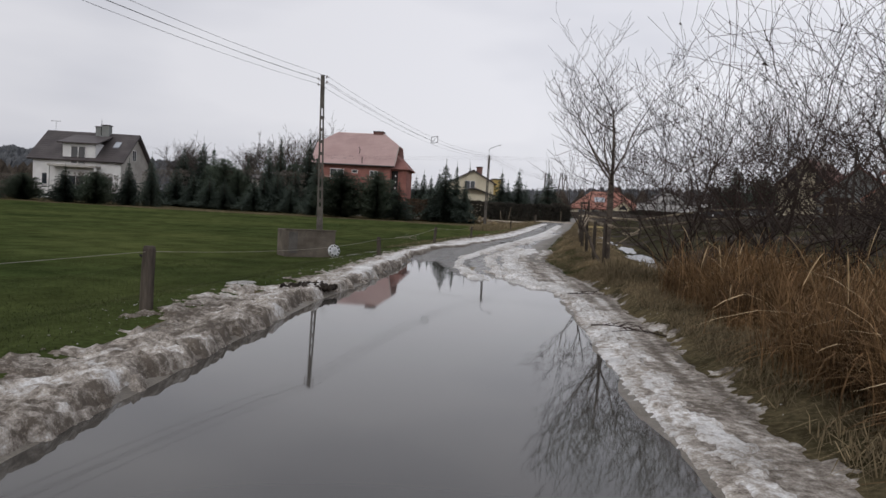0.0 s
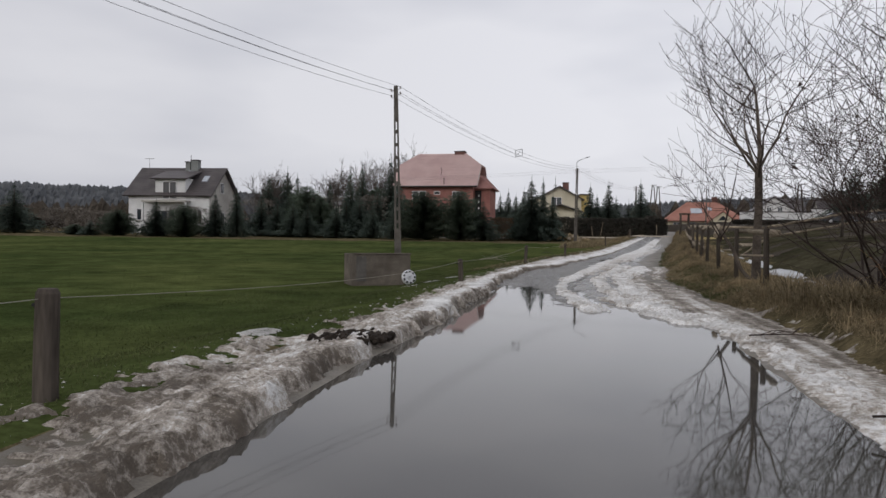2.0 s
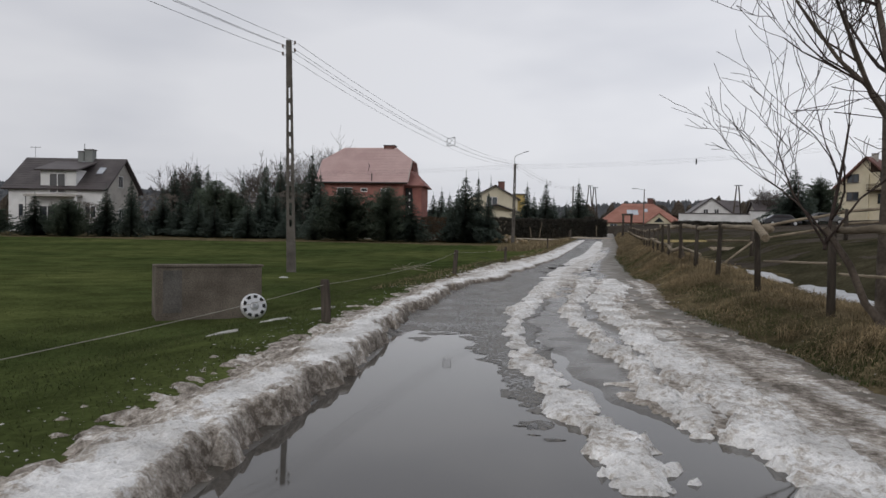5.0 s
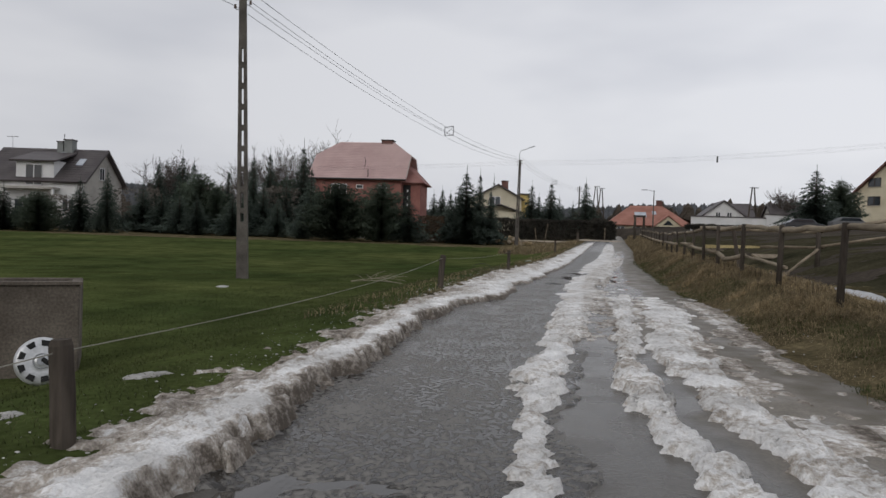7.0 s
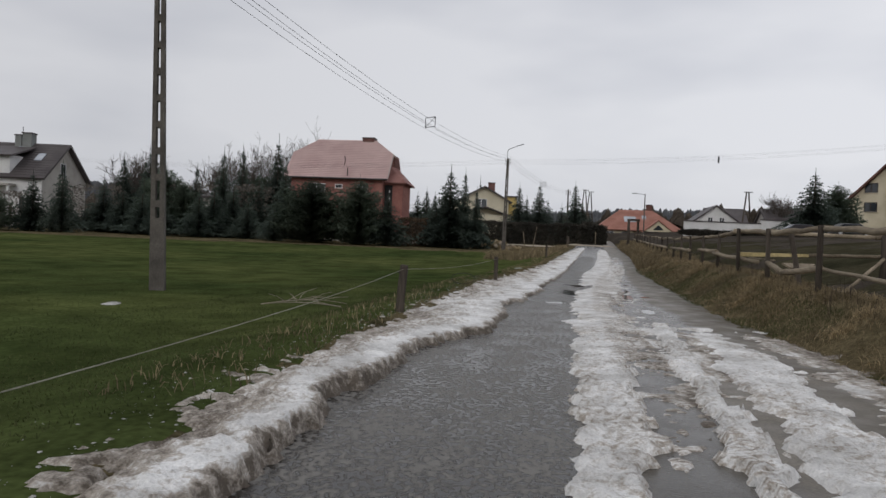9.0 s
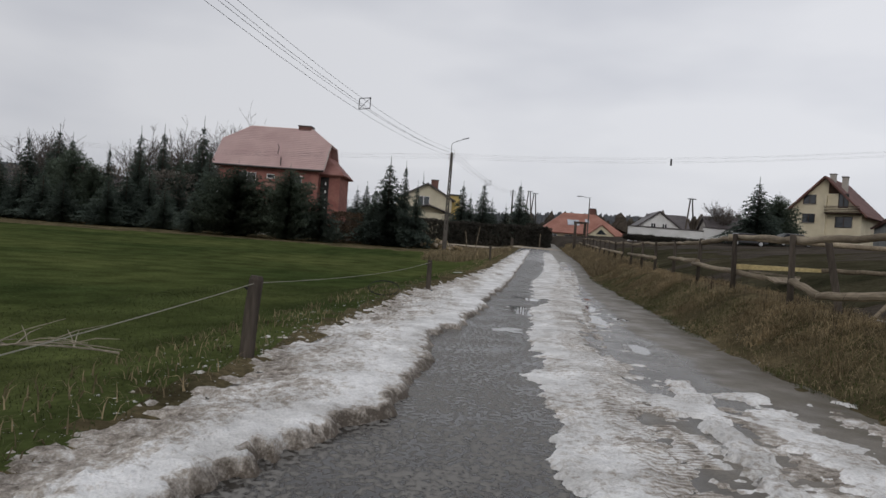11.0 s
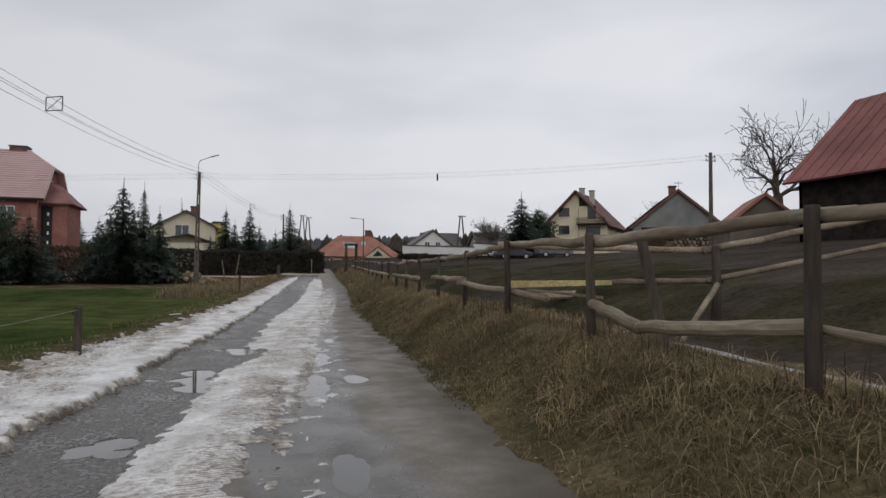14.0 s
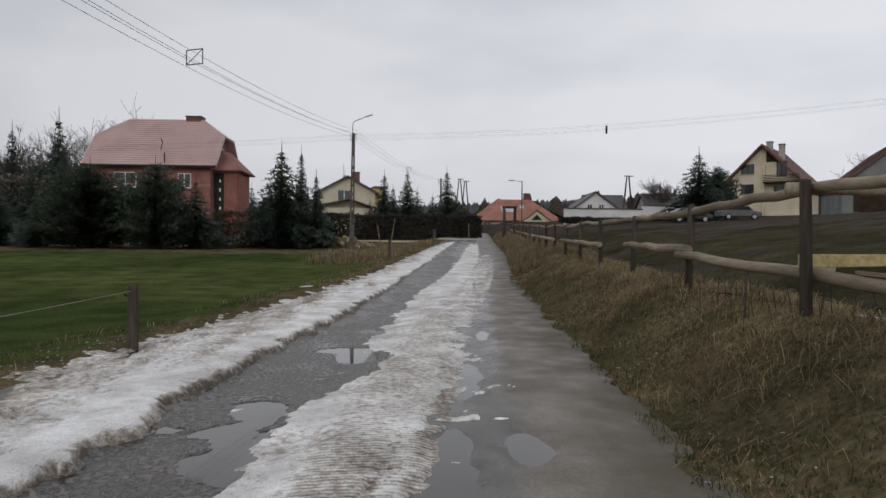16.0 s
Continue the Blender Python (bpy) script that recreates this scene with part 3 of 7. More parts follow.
def rubble(x, y, seed):
    """Clods of two sizes, some standing proud, about 0 to 1."""
    x, y = x + 0.22 * (fbm(x, y, 5, seed + 3) - 0.5), y + 0.30 * (fbm(x, y, 5, seed + 4) - 0.5)
    a, n = chunks(x, y, 6.0, seed)
    b, m = chunks(x, y, 15.0, seed + 7)
    return 0.55 * a * sstep(0.45, 0.95, n) + 0.5 * b * sstep(0.3, 0.9, m) + 0.25 * (fbm(x, y, 20, seed + 9, 2) - 0.4)


def ridge(x, y, ys, xs, ws, hs):
    """A thrown-up line of clods with a ragged, steep edge."""
    c, w, h = np.interp(y, ys, xs), np.interp(y, ys, ws), np.interp(y, ys, hs, left=0, right=0)
    jag = 0.30 * (fbm(x, y, 2.0, 51) - 0.5) + 0.22 * (fbm(x, y, 7, 61, 3) - 0.5) + 0.06 * (chunks(x, y, 9.0, 81)[1] - 0.5)
    w = w * (1 + np.interp(y, [24, 29], [0.7, 0.3]) * (fbm(y, y * 0, 1.1, 68) - 0.5))
    q = np.abs(x - c + jag) / np.maximum(w, 1e-3)
    return 0.75 * h * (1 - sstep(0.72, 1.0, q)) * (0.8 + 0.4 * fbm(x, y, 4, 48))


def snow_bank(x, y):
    """The ploughed bank along the meadow: a short steep face to the water, a flat rough top, an edge that frays into the grass."""
    s = bank_in(y) - x + 0.20 * (fbm(x, y, 1.6, 52) - 0.5) + 0.12 * (fbm(x, y, 4.5, 53) - 0.5) + 0.11 * (chunks(x, y, 6.0, 86)[1] - 0.5)
    w = np.maximum(bank_in(y) - bank_out(y), 0.4)
    h = np.interp(y, [-4, 0, 8, 12, 23, 25.5, 27.5, 30, 45, 60, 75, 90], [0.10, 0.10, 0.12, 0.145, 0.13, 0.095, 0.085, 0.085, 0.07, 0.045, 0.025, 0.0])
    early = 1 - sstep(7, 11, y)
    top = 1 - 0.62 * early * sstep(0.28, 0.55, s) - 0.25 * (1 - early) * np.clip(s / w, 0, 1)
    top = top * (1 - 0.85 * sstep(0.42, 1.0, s / w + 0.3 * (fbm(x, y, 3.3, 60) - 0.5)))
    body = sstep(0.0, 0.10, s) * top
    frays = (w - s) / np.interp(y, [26, 30], [0.8, 1.3]) + np.interp(y, [8, 12, 27, 31], [0.9, 0.8, 1.0, 2.0]) * (fbm(x, y, 2.8, 63) - 0.5) + np.interp(y, [8, 12, 27, 31], [1.1, 0.9, 1.2, 2.6]) * (fbm(x, y, 9, 64, 2) - 0.5)
    rough = np.interp(y, [7, 10, 26, 30], [0.030, 0.022, 0.018, 0.007]) * grit(x, y, 54) * sstep(0, 0.1, s) * (1 - 0.6 * sstep(0.6, 1.0, s / w))
    rut = 0.12 * early * sstep(0.2, 0.5, s) * (fbm(x, y, 2.6, 62) - 0.5)
    clods = np.interp(y, [0, 9, 12, 26, 30, 50], [0.032, 0.032, 0.024, 0.020, 0.010, 0.006]) * rubble(x, y, 84) * sstep(0.02, 0.12, s) * (1 - 0.8 * sstep(0.4, 0.9, s / w))
    return np.maximum(h * body + rough + rut + clods, 0) * sstep(np.interp(y, [9, 13, 26, 29], [-0.2, -0.15, -0.1, -0.2]), np.interp(y, [9, 13, 26, 29], [0.2, 0.25, 0.3, 0.2]), frays) * (s > 0)


def bank_soil_shade(x, y):
    """How earthy the bank is: churned brown by the start and on its wet face, cleaner along the crest and further on,
    where the face's brown also paints its shade.
    """
    s = bank_in(y) - x + 0.20 * (fbm(x, y, 1.6, 52) - 0.5) + 0.12 * (fbm(x, y, 4.5, 53) - 0.5) + 0.11 * (chunks(x, y, 6.0, 86)[1] - 0.5)
    w = np.maximum(bank_in(y) - bank_out(y), 0.4)
    face = 1 - sstep(0.05, np.interp(y, [20, 30], [0.15, 0.11]), s)
    crest = np.exp(-(((s - np.interp(y, [24, 28], [0.24, 0.3])) / np.interp(y, [24, 28], [0.13, 0.22])) ** 2)) * sstep(7, 10, y)
    start = np.interp(y, [-4, 6, 9, 12, 20, 26, 30, 40], [0.60, 0.58, 0.46, 0.38, 0.40, 0.32, 0.18, 0.18])
    outer = 0.2 * sstep(0.35, 0.8, s / w) * np.interp(y, [0, 8, 12, 26, 34], [0.4, 1.2, 1.3, 1.1, 1.1])
    streak = 1.0 * (fbm(x * 2.6 + 0.7 * y * (y < 28), y * 0.3, 1.3, 66) - 0.5) * np.interp(y, [8, 12, 26, 30], [1, 0.6, 0.6, 1.0])
    return np.clip(start + np.interp(y, [0, 8, 16, 30], [0.12, 0.2, 0.5, 0.85]) * face - 0.42 * crest + outer + streak + np.interp(y, [8, 12], [1.2, 0.7]) * (fbm(x, y, 3.6, 65) - 0.5), -0.4, 1)


def snow_lanes(x, y):
    s = ridge(x, y, [-9, 2.5, 4.5, 9.5, 11.5], [2.3, 2.36, 2.52, 2.76, 2.6], [0.13, 0.13, 0.15, 0.17, 0.2], [0.035, 0.035, 0.04, 0.045, 0.04])
    s = np.maximum(s, ridge(x, y, [10.6, 11.6, 12.6, 14.5, 16], [2.35, 2.15, 2.1, 2.2, 2.4], [0.2, 0.26, 0.24, 0.2, 0.1], [0.04, 0.06, 0.06, 0.05, 0.03]))
    s = np.maximum(s, ridge(x, y, [11.7, 12.3, 13.3, 14.4, 16, 17.2, 18.2, 19.2, 20.7, 22, 23.9, 26, 28], [1.2, 1.15, 1.02, 0.86, 0.78, 0.85, 0.95, 1.04, 1.32, 1.56, 1.86, 2.2, 2.5], [0.12, 0.18, 0.15, 0.12, 0.10, 0.12, 0.19, 0.22, 0.21, 0.23, 0.25, 0.3, 0.36], [0.03, 0.07, 0.05, 0.045, 0.035, 0.045, 0.055, 0.06, 0.06, 0.06, 0.06, 0.05, 0.045]))
    s = np.maximum(s, ridge(x, y, [12.6, 13.5, 15, 18, 19, 20.7, 22, 24.3, 26.1, 28], [1.72, 1.73, 1.72, 1.70, 1.78, 2.06, 2.27, 2.75, 3.15, 3.5], [0.1, 0.12, 0.12, 0.13, 0.13, 0.13, 0.13, 0.12, 0.14, 0.12], [0.03, 0.06, 0.065, 0.07, 0.07, 0.075, 0.075, 0.065, 0.05, 0.03]))
    s = np.maximum(s, ridge(x, y, [12, 13.6, 15.5, 17.8, 20, 21, 22.7, 25.2, 27], [2.15, 2.08, 2.14, 2.3, 2.42, 2.62, 3.05, 3.6, 3.8], [0.14, 0.17, 0.18, 0.24, 0.24, 0.29, 0.36, 0.34, 0.2], [0.04, 0.05, 0.05, 0.05, 0.055, 0.055, 0.045, 0.035, 0.02]))
    s = np.maximum(s, ridge(x, y, [25, 27.4, 29, 31, 33, 35, 36, 36.6, 37.6, 40.5, 45, 51, 60, 80, 95], [2.1, 2.52, 2.76, 3.0, 3.42, 3.88, 4.22, 4.42, 4.4, 4.8, 5.65, 7.1, 8.9, 12.6, 15.5], [0.3, 0.42, 0.42, 0.43, 0.46, 0.54, 0.4, 0.34, 0.54, 0.54, 0.58, 0.55, 0.54, 0.44, 0.3], [0.03, 0.036, 0.034, 0.034, 0.034, 0.034, 0.034, 0.034, 0.034, 0.034, 0.03, 0.026, 0.022, 0.016, 0.0]))
    cross = np.exp(-(((y - 26.9 - 0.3 * (x - 3)) / 0.5) ** 2)) * sstep(1.4, 2.2, x) * (1 - sstep(4.4, 5.2, x))
    s = np.maximum(s, 0.03 * cross * sstep(0.45, 0.56, fbm(x, y, 2.6, 66)))
    return np.where(s > 0.012, s + np.interp(y, [24, 28, 60], [0.011, 0.003, 0.002]) * grit(x, y, 55) * sstep(0.01, 0.04, s) + np.interp(y, [10, 22, 26, 28, 60], [0.05, 0.040, 0.022, 0.005, 0.004]) * rubble(x, y, 88) * sstep(0.01, 0.04, s), s)


def lane_soil(x, y):
    return np.clip(0.05 + 0.8 * (fbm(x, y, 2.4, 67) - 0.46) + np.interp(y, [0, 10, 20, 26, 29], [0.26, 0.14, 0.08, 0.05, 0.02]), -0.5, 1)


def tread(x, y):
    """The print of a tyre beside the middle band."""
    c = np.interp(y, [18, 22, 25.5, 28, 29.5, 31.4, 35, 39, 47, 60], [1.75, 2.0, 2.5, 2.9, 3.08, 3.45, 4.15, 4.95, 6.9, 9.7])
    return 1 - sstep(np.interp(y, [28, 34], [0.2, 0.3]), np.interp(y, [28, 34], [0.3, 0.5]), np.abs(x - c))


def thin_snow(x, y):
    """Snow pressed thin by tyres and half melted: the icy margin beyond the water, the tracks between the ridges, crusts further on."""
    n = 0.55 * fbm(x, y, 2.2, 56) + 0.45 * fbm(x, y, 9, 57, 3)
    print_ = tread(x, y)
    right = np.interp(y, [10, 12, 18, 20, 23, 26, 28, 30], [3.6, 3.5, 3.3, 3.2, 3.45, 4.1, 4.4, 3.7])
    left = np.interp(y, [10, 11.5, 13, 18, 20], [2.6, 2.1, 1.75, 2.05, 2.2])
    pressed = sstep(-0.1, 0.25, x - left) * (1 - sstep(-0.45, 0.3, x - right)) * sstep(10.5, 12, y) * (1 - sstep(26, 29, y))
    margin = sstep(-0.1, 0.1, x - water_right(y)) * (1 - sstep(-0.5, 0.75, x - road_right(y))) * (1 - sstep(12, 16, y))
    rim = np.interp(y, [18, 23], [0.75, 0.95]) * (1 - sstep(0.0, np.interp(y, [20, 24], [0.5, 0.8]), np.abs(x - road_right(y) + 0.2))) * sstep(10, 14, y) * (1 - sstep(26, 29, y))
    tracks = print_ * (np.interp(y, [27, 33, 36], [0.5, 0.5, 0.62])) * sstep(19, 22, y) * (1 - sstep(50, 60, y))
    scraps = 0.29 * sstep(17, 20, y) * (1 - sstep(60, 90, y)) * (1 - sstep(0.35, 1.0, x - np.interp(y, [20, 27, 31, 39, 47, 60, 80], [3.0, 3.4, 3.9, 5.3, 6.9, 9.7, 13.3])))
    beside = x - np.interp(y, [20, 24, 27.4, 31, 35, 40.5, 45, 51, 60, 80], [2.3, 2.7, 3.0, 3.42, 4.4, 5.28, 6.15, 7.5, 9.4, 13.2])
    scraps = np.maximum(scraps, np.interp(y, [27, 36, 50], [0.42, 0.40, 0.46]) * sstep(-0.4, 0.0, beside) * (1 - sstep(0.3, 0.9, beside)) * sstep(26, 28, y) * (1 - sstep(60, 85, y)))
    cover = np.maximum(np.maximum((np.interp(y, [11, 14, 18, 22, 26], [0.6, 0.54, 0.48, 0.46, 0.56]) + 0.14 * sstep(-0.1, 0.2, x - np.interp(y, [12, 18, 22, 26], [2.2, 2.4, 2.75, 3.4]))) * pressed, 0.95 * margin), np.maximum(np.maximum(tracks, scraps), rim * 0.7))
    z = 0.012 * sstep(0.0, 0.07, n + cover - 1.0)
    return z


def thin_soil(x, y):
    base = np.interp(y, [0, 10, 13, 18, 22, 30, 40], [0.46, 0.42, 0.5, 0.52, 0.46, 0.14, 0.1])
    outer = 0.35 * sstep(-0.6, 0.2, x - road_right(y))
    streak = 1.3 * (fbm((x - road_right(y)) * 6.0, y * 0.3, 1.5, 69) - 0.5)
    return np.clip(base + outer + streak + 0.8 * (fbm(x, y, 3.1, 70) - 0.5), 0, 1)


def slush_film(x, y):
    """Floating grey slush in the flooded rut."""
    wide = np.interp(y, [16, 20, 24, 27, 30], [1.6, 1.75, 1.75, 1.6, 1.25])
    inside = sstep(-0.3, -0.2, x - bank_in(y)) * (1 - sstep(wide - 0.1, wide + 0.2, x - bank_in(y) + 0.3 * (fbm(x, y, 2, 71) - 0.5)))
    along = sstep(15.5, 18.5, y + 1.5 * fbm(x, y, 1, 72) + 3.2 * sstep(0.1, 0.8, x)) * (1 - sstep(58, 66, y))
    open_water = sstep(0.66, 0.72, fbm(x, y, 0.8, 73)) * sstep(26, 28, y)
    floes = inside * along * (1 - open_water) + np.interp(y, [18, 21], [1.1, 0.25]) * (fbm(x * 0.8, y * 1.3, 4.5, 75, 3) - 0.5)
    return 0.013 * sstep(0.42, 0.5, floes) * (inside > 0.05)


def snow_sheet(name, field, soil, rows, cols, cut, label, crumb=0.0, material=SNOW):
    V, U = np.meshgrid(rows, cols, indexing="ij")
    step = cols[1] - cols[0]
    a, b = np.meshgrid(np.arange(len(cols)), np.arange(len(rows)))
    V = V + 0.5 * step * (hash2(a, b, 3) - 0.5)
    SX = bank_out(V) + U + 0.5 * step * (hash2(a, b, 4) - 0.5)
    S = field(SX, V)
    base = np.where(SX < road_right(V), np.maximum(np.where(SX > bank_out(V) + 0.15, road_z(SX, V), -9), np.maximum(ground_z(SX, V), -0.008)), ground_z(SX, V))
    Z = base + S + crumb * np.interp(V, [25, 29], [1.0, 0.3]) * (hash2(a, b, 5) - 0.5) * sstep(cut, cut + 0.03, S)
    cell = np.maximum(np.maximum(S[:-1, :-1], S[1:, 1:]), np.maximum(S[:-1, 1:], S[1:, :-1])) > cut
    Z = np.where(S < cut, base - 0.015, Z)
    me = grid_mesh(name, np.stack([SX, V, Z], -1), cell, material)
    co = np.empty(len(me.vertices) * 3)
    me.vertices.foreach_get("co", co)
    co = co.reshape(-1, 3)
    if soil:
        me.attributes.new("soil", "FLOAT", "POINT").data.foreach_set("value", soil(co[:, 0], co[:, 1]))
        me.attributes.new("tread", "FLOAT", "POINT").data.foreach_set("value", tread(co[:, 0], co[:, 1]) * sstep(18, 21, co[:, 1]))
    return tagged(new(name, me), label, "snow", kind="stuff")


near_rows = np.concatenate([np.arange(-3, 32, 0.036), np.arange(32, 48, 0.06), np.arange(48, 96, 0.2)])
snow_sheet("snow_bank", snow_bank, bank_soil_shade, near_rows, np.arange(-0.7, 2.3, 0.034), 0.012, "dirty ploughed snow bank, steep to the water, along the meadow", 0.02)
snow_sheet("packed_snow", snow_lanes, lane_soil, near_rows, np.arange(1.2, 5.6, 0.036), 0.012, "packed old snow ridges between the wheel ruts", 0.014)
snow_sheet("snow_crust", thin_snow, thin_soil, near_rows, np.arange(0.9, 6.6, 0.04), 0.003, "thin dirty snow crust on the wet lane", 0.003)
snow_sheet("slush", slush_film, None, np.concatenate([np.arange(12, 42, 0.035), np.arange(42, 66, 0.1)]), np.arange(0.1, 3.4, 0.04), 0.003, "grey slush floating in the flooded rut", 0.0, FILM)


# ---- poles, lamps and wires ----
def concrete_pole(x, y, z, h, lean, label, group):
    """A reinforced concrete line pole: two legs joined by rungs low down, solid at the top."""
    root = thing("utility_pole", pose(x, y, z, 0, lean, 12), label, "utility pole", group)
    w0, w1, d0, d1 = 0.17, 0.10, 0.10, 0.07
    solid = h * 0.80
    at = lambda q: (w0 + (w1 - w0) * q / h, d0 + (d1 - d0) * q / h)  # noqa: E731
    for s in (-1, 1):
        (wa, da), (wb, db) = at(0), at(solid)
        leg = Build().add([(s * wa, -da, -0.3), (s * (wa - 0.11), -da, -0.3), (s * (wa - 0.11), da, -0.3), (s * wa, da, -0.3),
                  (s * wb, -db, solid), (s * (wb - 0.085), -db, solid), (s * (wb - 0.085), db, solid), (s * wb, db, solid)],
                 [(0, 1, 2, 3), (4, 7, 6, 5), (0, 4, 5, 1), (1, 5, 6, 2), (2, 6, 7, 3), (3, 7, 4, 0)])
        part("leg", leg, POLE, root)
    q = 0.0
    while q < solid - 0.3:
        w, d = at(q)
        top = 1.7 if q == 0 else 0.16
        part("rung", Build().box(-w + 0.04, -d * 0.92, q - (0.3 if q == 0 else 0), w - 0.04, d * 0.92, q + top), POLE, root)
        q += 1.95 if q == 0 else 0.62
    (wa, da), (wb, db) = at(solid), at(h)
    cap = Build().add([(-wa, -da, solid), (wa, -da, solid), (wa, da, solid), (-wa, da, solid), (-wb, -db, h), (wb, -db, h), (wb, db, h), (-wb, db, h)],
                      [(3, 2, 1, 0), (4, 5, 6, 7), (0, 1, 5, 4), (1, 2, 6, 5), (2, 3, 7, 6), (3, 0, 4, 7)])
    part("cap", cap, POLE, root)
    for s, dz in ((-1, 0.28), (1, 0.14), (-1, 0.56), (1, 0.42)):
        arm = part("hook", Build().tube([(s * 0.08, 0, h - dz), (s * 0.2, 0, h - dz - 0.02), (s * 0.22, 0, h - dz + 0.06)], [0.011] * 3, 5), STEEL, root)
        part("insulator", Build().tube([(s * 0.22, 0, h - dz + 0.02), (s * 0.22, 0, h - dz + 0.05), (s * 0.22, 0, h - dz + 0.10), (s * 0.22, 0, h - dz + 0.13)], [0.045, 0.04, 0.03, 0.034], 8), PORCELAIN, arm)
    return root


HOOKS = ((-0.22, -0.28), (0.22, -0.14), (-0.22, -0.56), (0.22, -0.42))


def wire_run(a, b, sag, r, n=18):
    a, b = Vector(a), Vector(b)
    pts = [a.lerp(b, i / n) - Vector((0, 0, sag * 4 * (i / n) * (1 - i / n))) for i in range(n + 1)]
    return Build().tube(pts, [r] * (n + 1), 4, False)


def wires(a, b, sag, label, r=0.0075):
    """Four wires between two pole heads."""
    root = thing("overhead_wire", pose(*a), label, "wire", "overhead wires")
    for off, dz in HOOKS:
        w = Build()
        pts = wire_run((a[0] + off, a[1], a[2] + dz + 0.1), (b[0] + off, b[1], b[2] + dz + 0.1), sag, r)
        w.v, w.f = [tuple(Vector(p) - Vector(a)) for p in pts.v], pts.f
        part("conductor", w, WIRE, root)
    return root


def spacer_frame(x, y, z, s, turn):
    """A small lozenge frame that keeps the wires apart."""
    root = thing("wire_spacer", pose(x, y, z, 0, 0, turn), "small dark lozenge-shaped frame clamped on overhead wires", "wire spacer")
    c = [(-s, 0, -s * 1.15), (s, 0, -s * 0.75), (s, 0, s * 1.2), (-s, 0, s * 0.75)]
    for i in range(4):
        part("bar", Build().tube([c[i], c[(i + 1) % 4]], [0.02, 0.02], 5), WIRE, root)
    part("brace", Build().tube([c[0], c[2]], [0.014, 0.014], 5), WIRE, root)
    return root


P1 = (-6.72, 33.29)
p1_z = on_ground(*P1)
concrete_pole(*P1, p1_z, 8.28 - p1_z, -1.4, "weathered grey concrete line pole with slotted legs in the meadow", "line poles")
P2 = (3.45, 78.0)
p2_z = on_ground(*P2)
concrete_pole(*P2, p2_z, 8.75 - p2_z, 0.6, "slotted concrete line pole carrying a street lamp", "line poles")
wires((P1[0] - 0.2, P1[1], 8.28), (P2[0], P2[1], 9.0), 0.9, "four thin grey wires sagging between concrete poles")
wires((P1[0] - 10.3, -11.5, 8.5), (P1[0] - 0.2, P1[1], 8.28), 1.0, "four thin grey wires crossing over the meadow")
wires((P2[0], P2[1], 9.0), (17.5, 139.0, 11.2), 0.8, "four thin grey wires running on past the hedge")
wires((P2[0], P2[1], 8.7), (38.86, 65.0, 10.4), 0.6, "four thin wires crossing over the lane", 0.0045)
wires((38.86, 65.0, 10.4), (84.0, 48.5, 14.0), 0.6, "four thin wires running to the farm", 0.0045)
wires((P2[0], P2[1], 8.7), (-60, 106.0, 10.5), 0.8, "four thin wires running behind the houses", 0.0045)
spacer_frame(-1.93, 54.6, 7.62, 0.27, 12)
spacer_frame(9.5, 104.0, 8.9, 0.27, 12)


def street_lamp_arm(x, y, z):
    root = thing("street_lamp", pose(x, y, z), "thin grey steel lamp bracket with a slim head on a pole", "street lamp", "street lamps")
    part("bracket", Build().tube([(0, 0, -0.5), (0, 0, 0.75), (0.12, -0.06, 0.95), (1.0, -0.45, 1.27)], [0.035, 0.03, 0.028, 0.025], 6), STEEL, root)
    part("lamp_head", Build().prism([(0.85, -0.45, 1.20), (1.35, -0.66, 1.34), (1.35, -0.6, 1.40), (0.85, -0.36, 1.28)], (0.05, 0.14, 0.0)), STEEL, root, "slim grey lamp head")
    return root


street_lamp_arm(P2[0] + 0.02, P2[1], 8.62)

LAMP2 = (28.7, 129.3)
z = on_ground(*LAMP2)
lamp = thing("street_lamp", pose(*LAMP2, z), "tall slim grey street lamp with a sideways arm", "street lamp", "street lamps")
part("post", Build().tube([(0, 0, -0.2), (0, 0, 3.0), (0, 0, 10.2 - z)], [0.12, 0.10, 0.07], 8), POLE, lamp)
part("arm", Build().tube([(0, 0, 10.1 - z), (-1.3, 0, 10.25 - z)], [0.04, 0.035], 6), STEEL, lamp)
part("lamp_head", Build().box(-2.1, -0.13, 10.2 - z, -1.2, 0.13, 10.32 - z), STEEL, lamp, "flat grey lamp head")


def a_frame_pole(x, y, top, spread_, label):
    z = on_ground(x, y)
    root = thing("a_frame_pole", pose(x, y, z), label, "utility pole", "timber poles")
    for s in (-1, 1):
        part("leg", Build().tube([(s * spread_, 0, -0.3), (s * 0.14, 0, top - z)], [0.14, 0.10], 8), POST, root)
    part("crossbar", Build().box(-0.5, -0.08, top - z - 0.15, 0.75, 0.08, top - z), STEEL, root)
    part("tie", Build().box(-spread_ * 0.55, -0.06, (top - z) * 0.45, spread_ * 0.55, 0.06, (top - z) * 0.45 + 0.14), POST, root)
    return root


a_frame_pole(40.15, 116.6, 10.1, 0.75, "dark timber pole with two splayed legs")
a_frame_pole(23.4, 157.0, 12.9, 1.1, "dark timber transformer pole with splayed legs")
a_frame_pole(24.6, 157.6, 12.6, 0.9, "dark timber transformer pole with splayed legs")


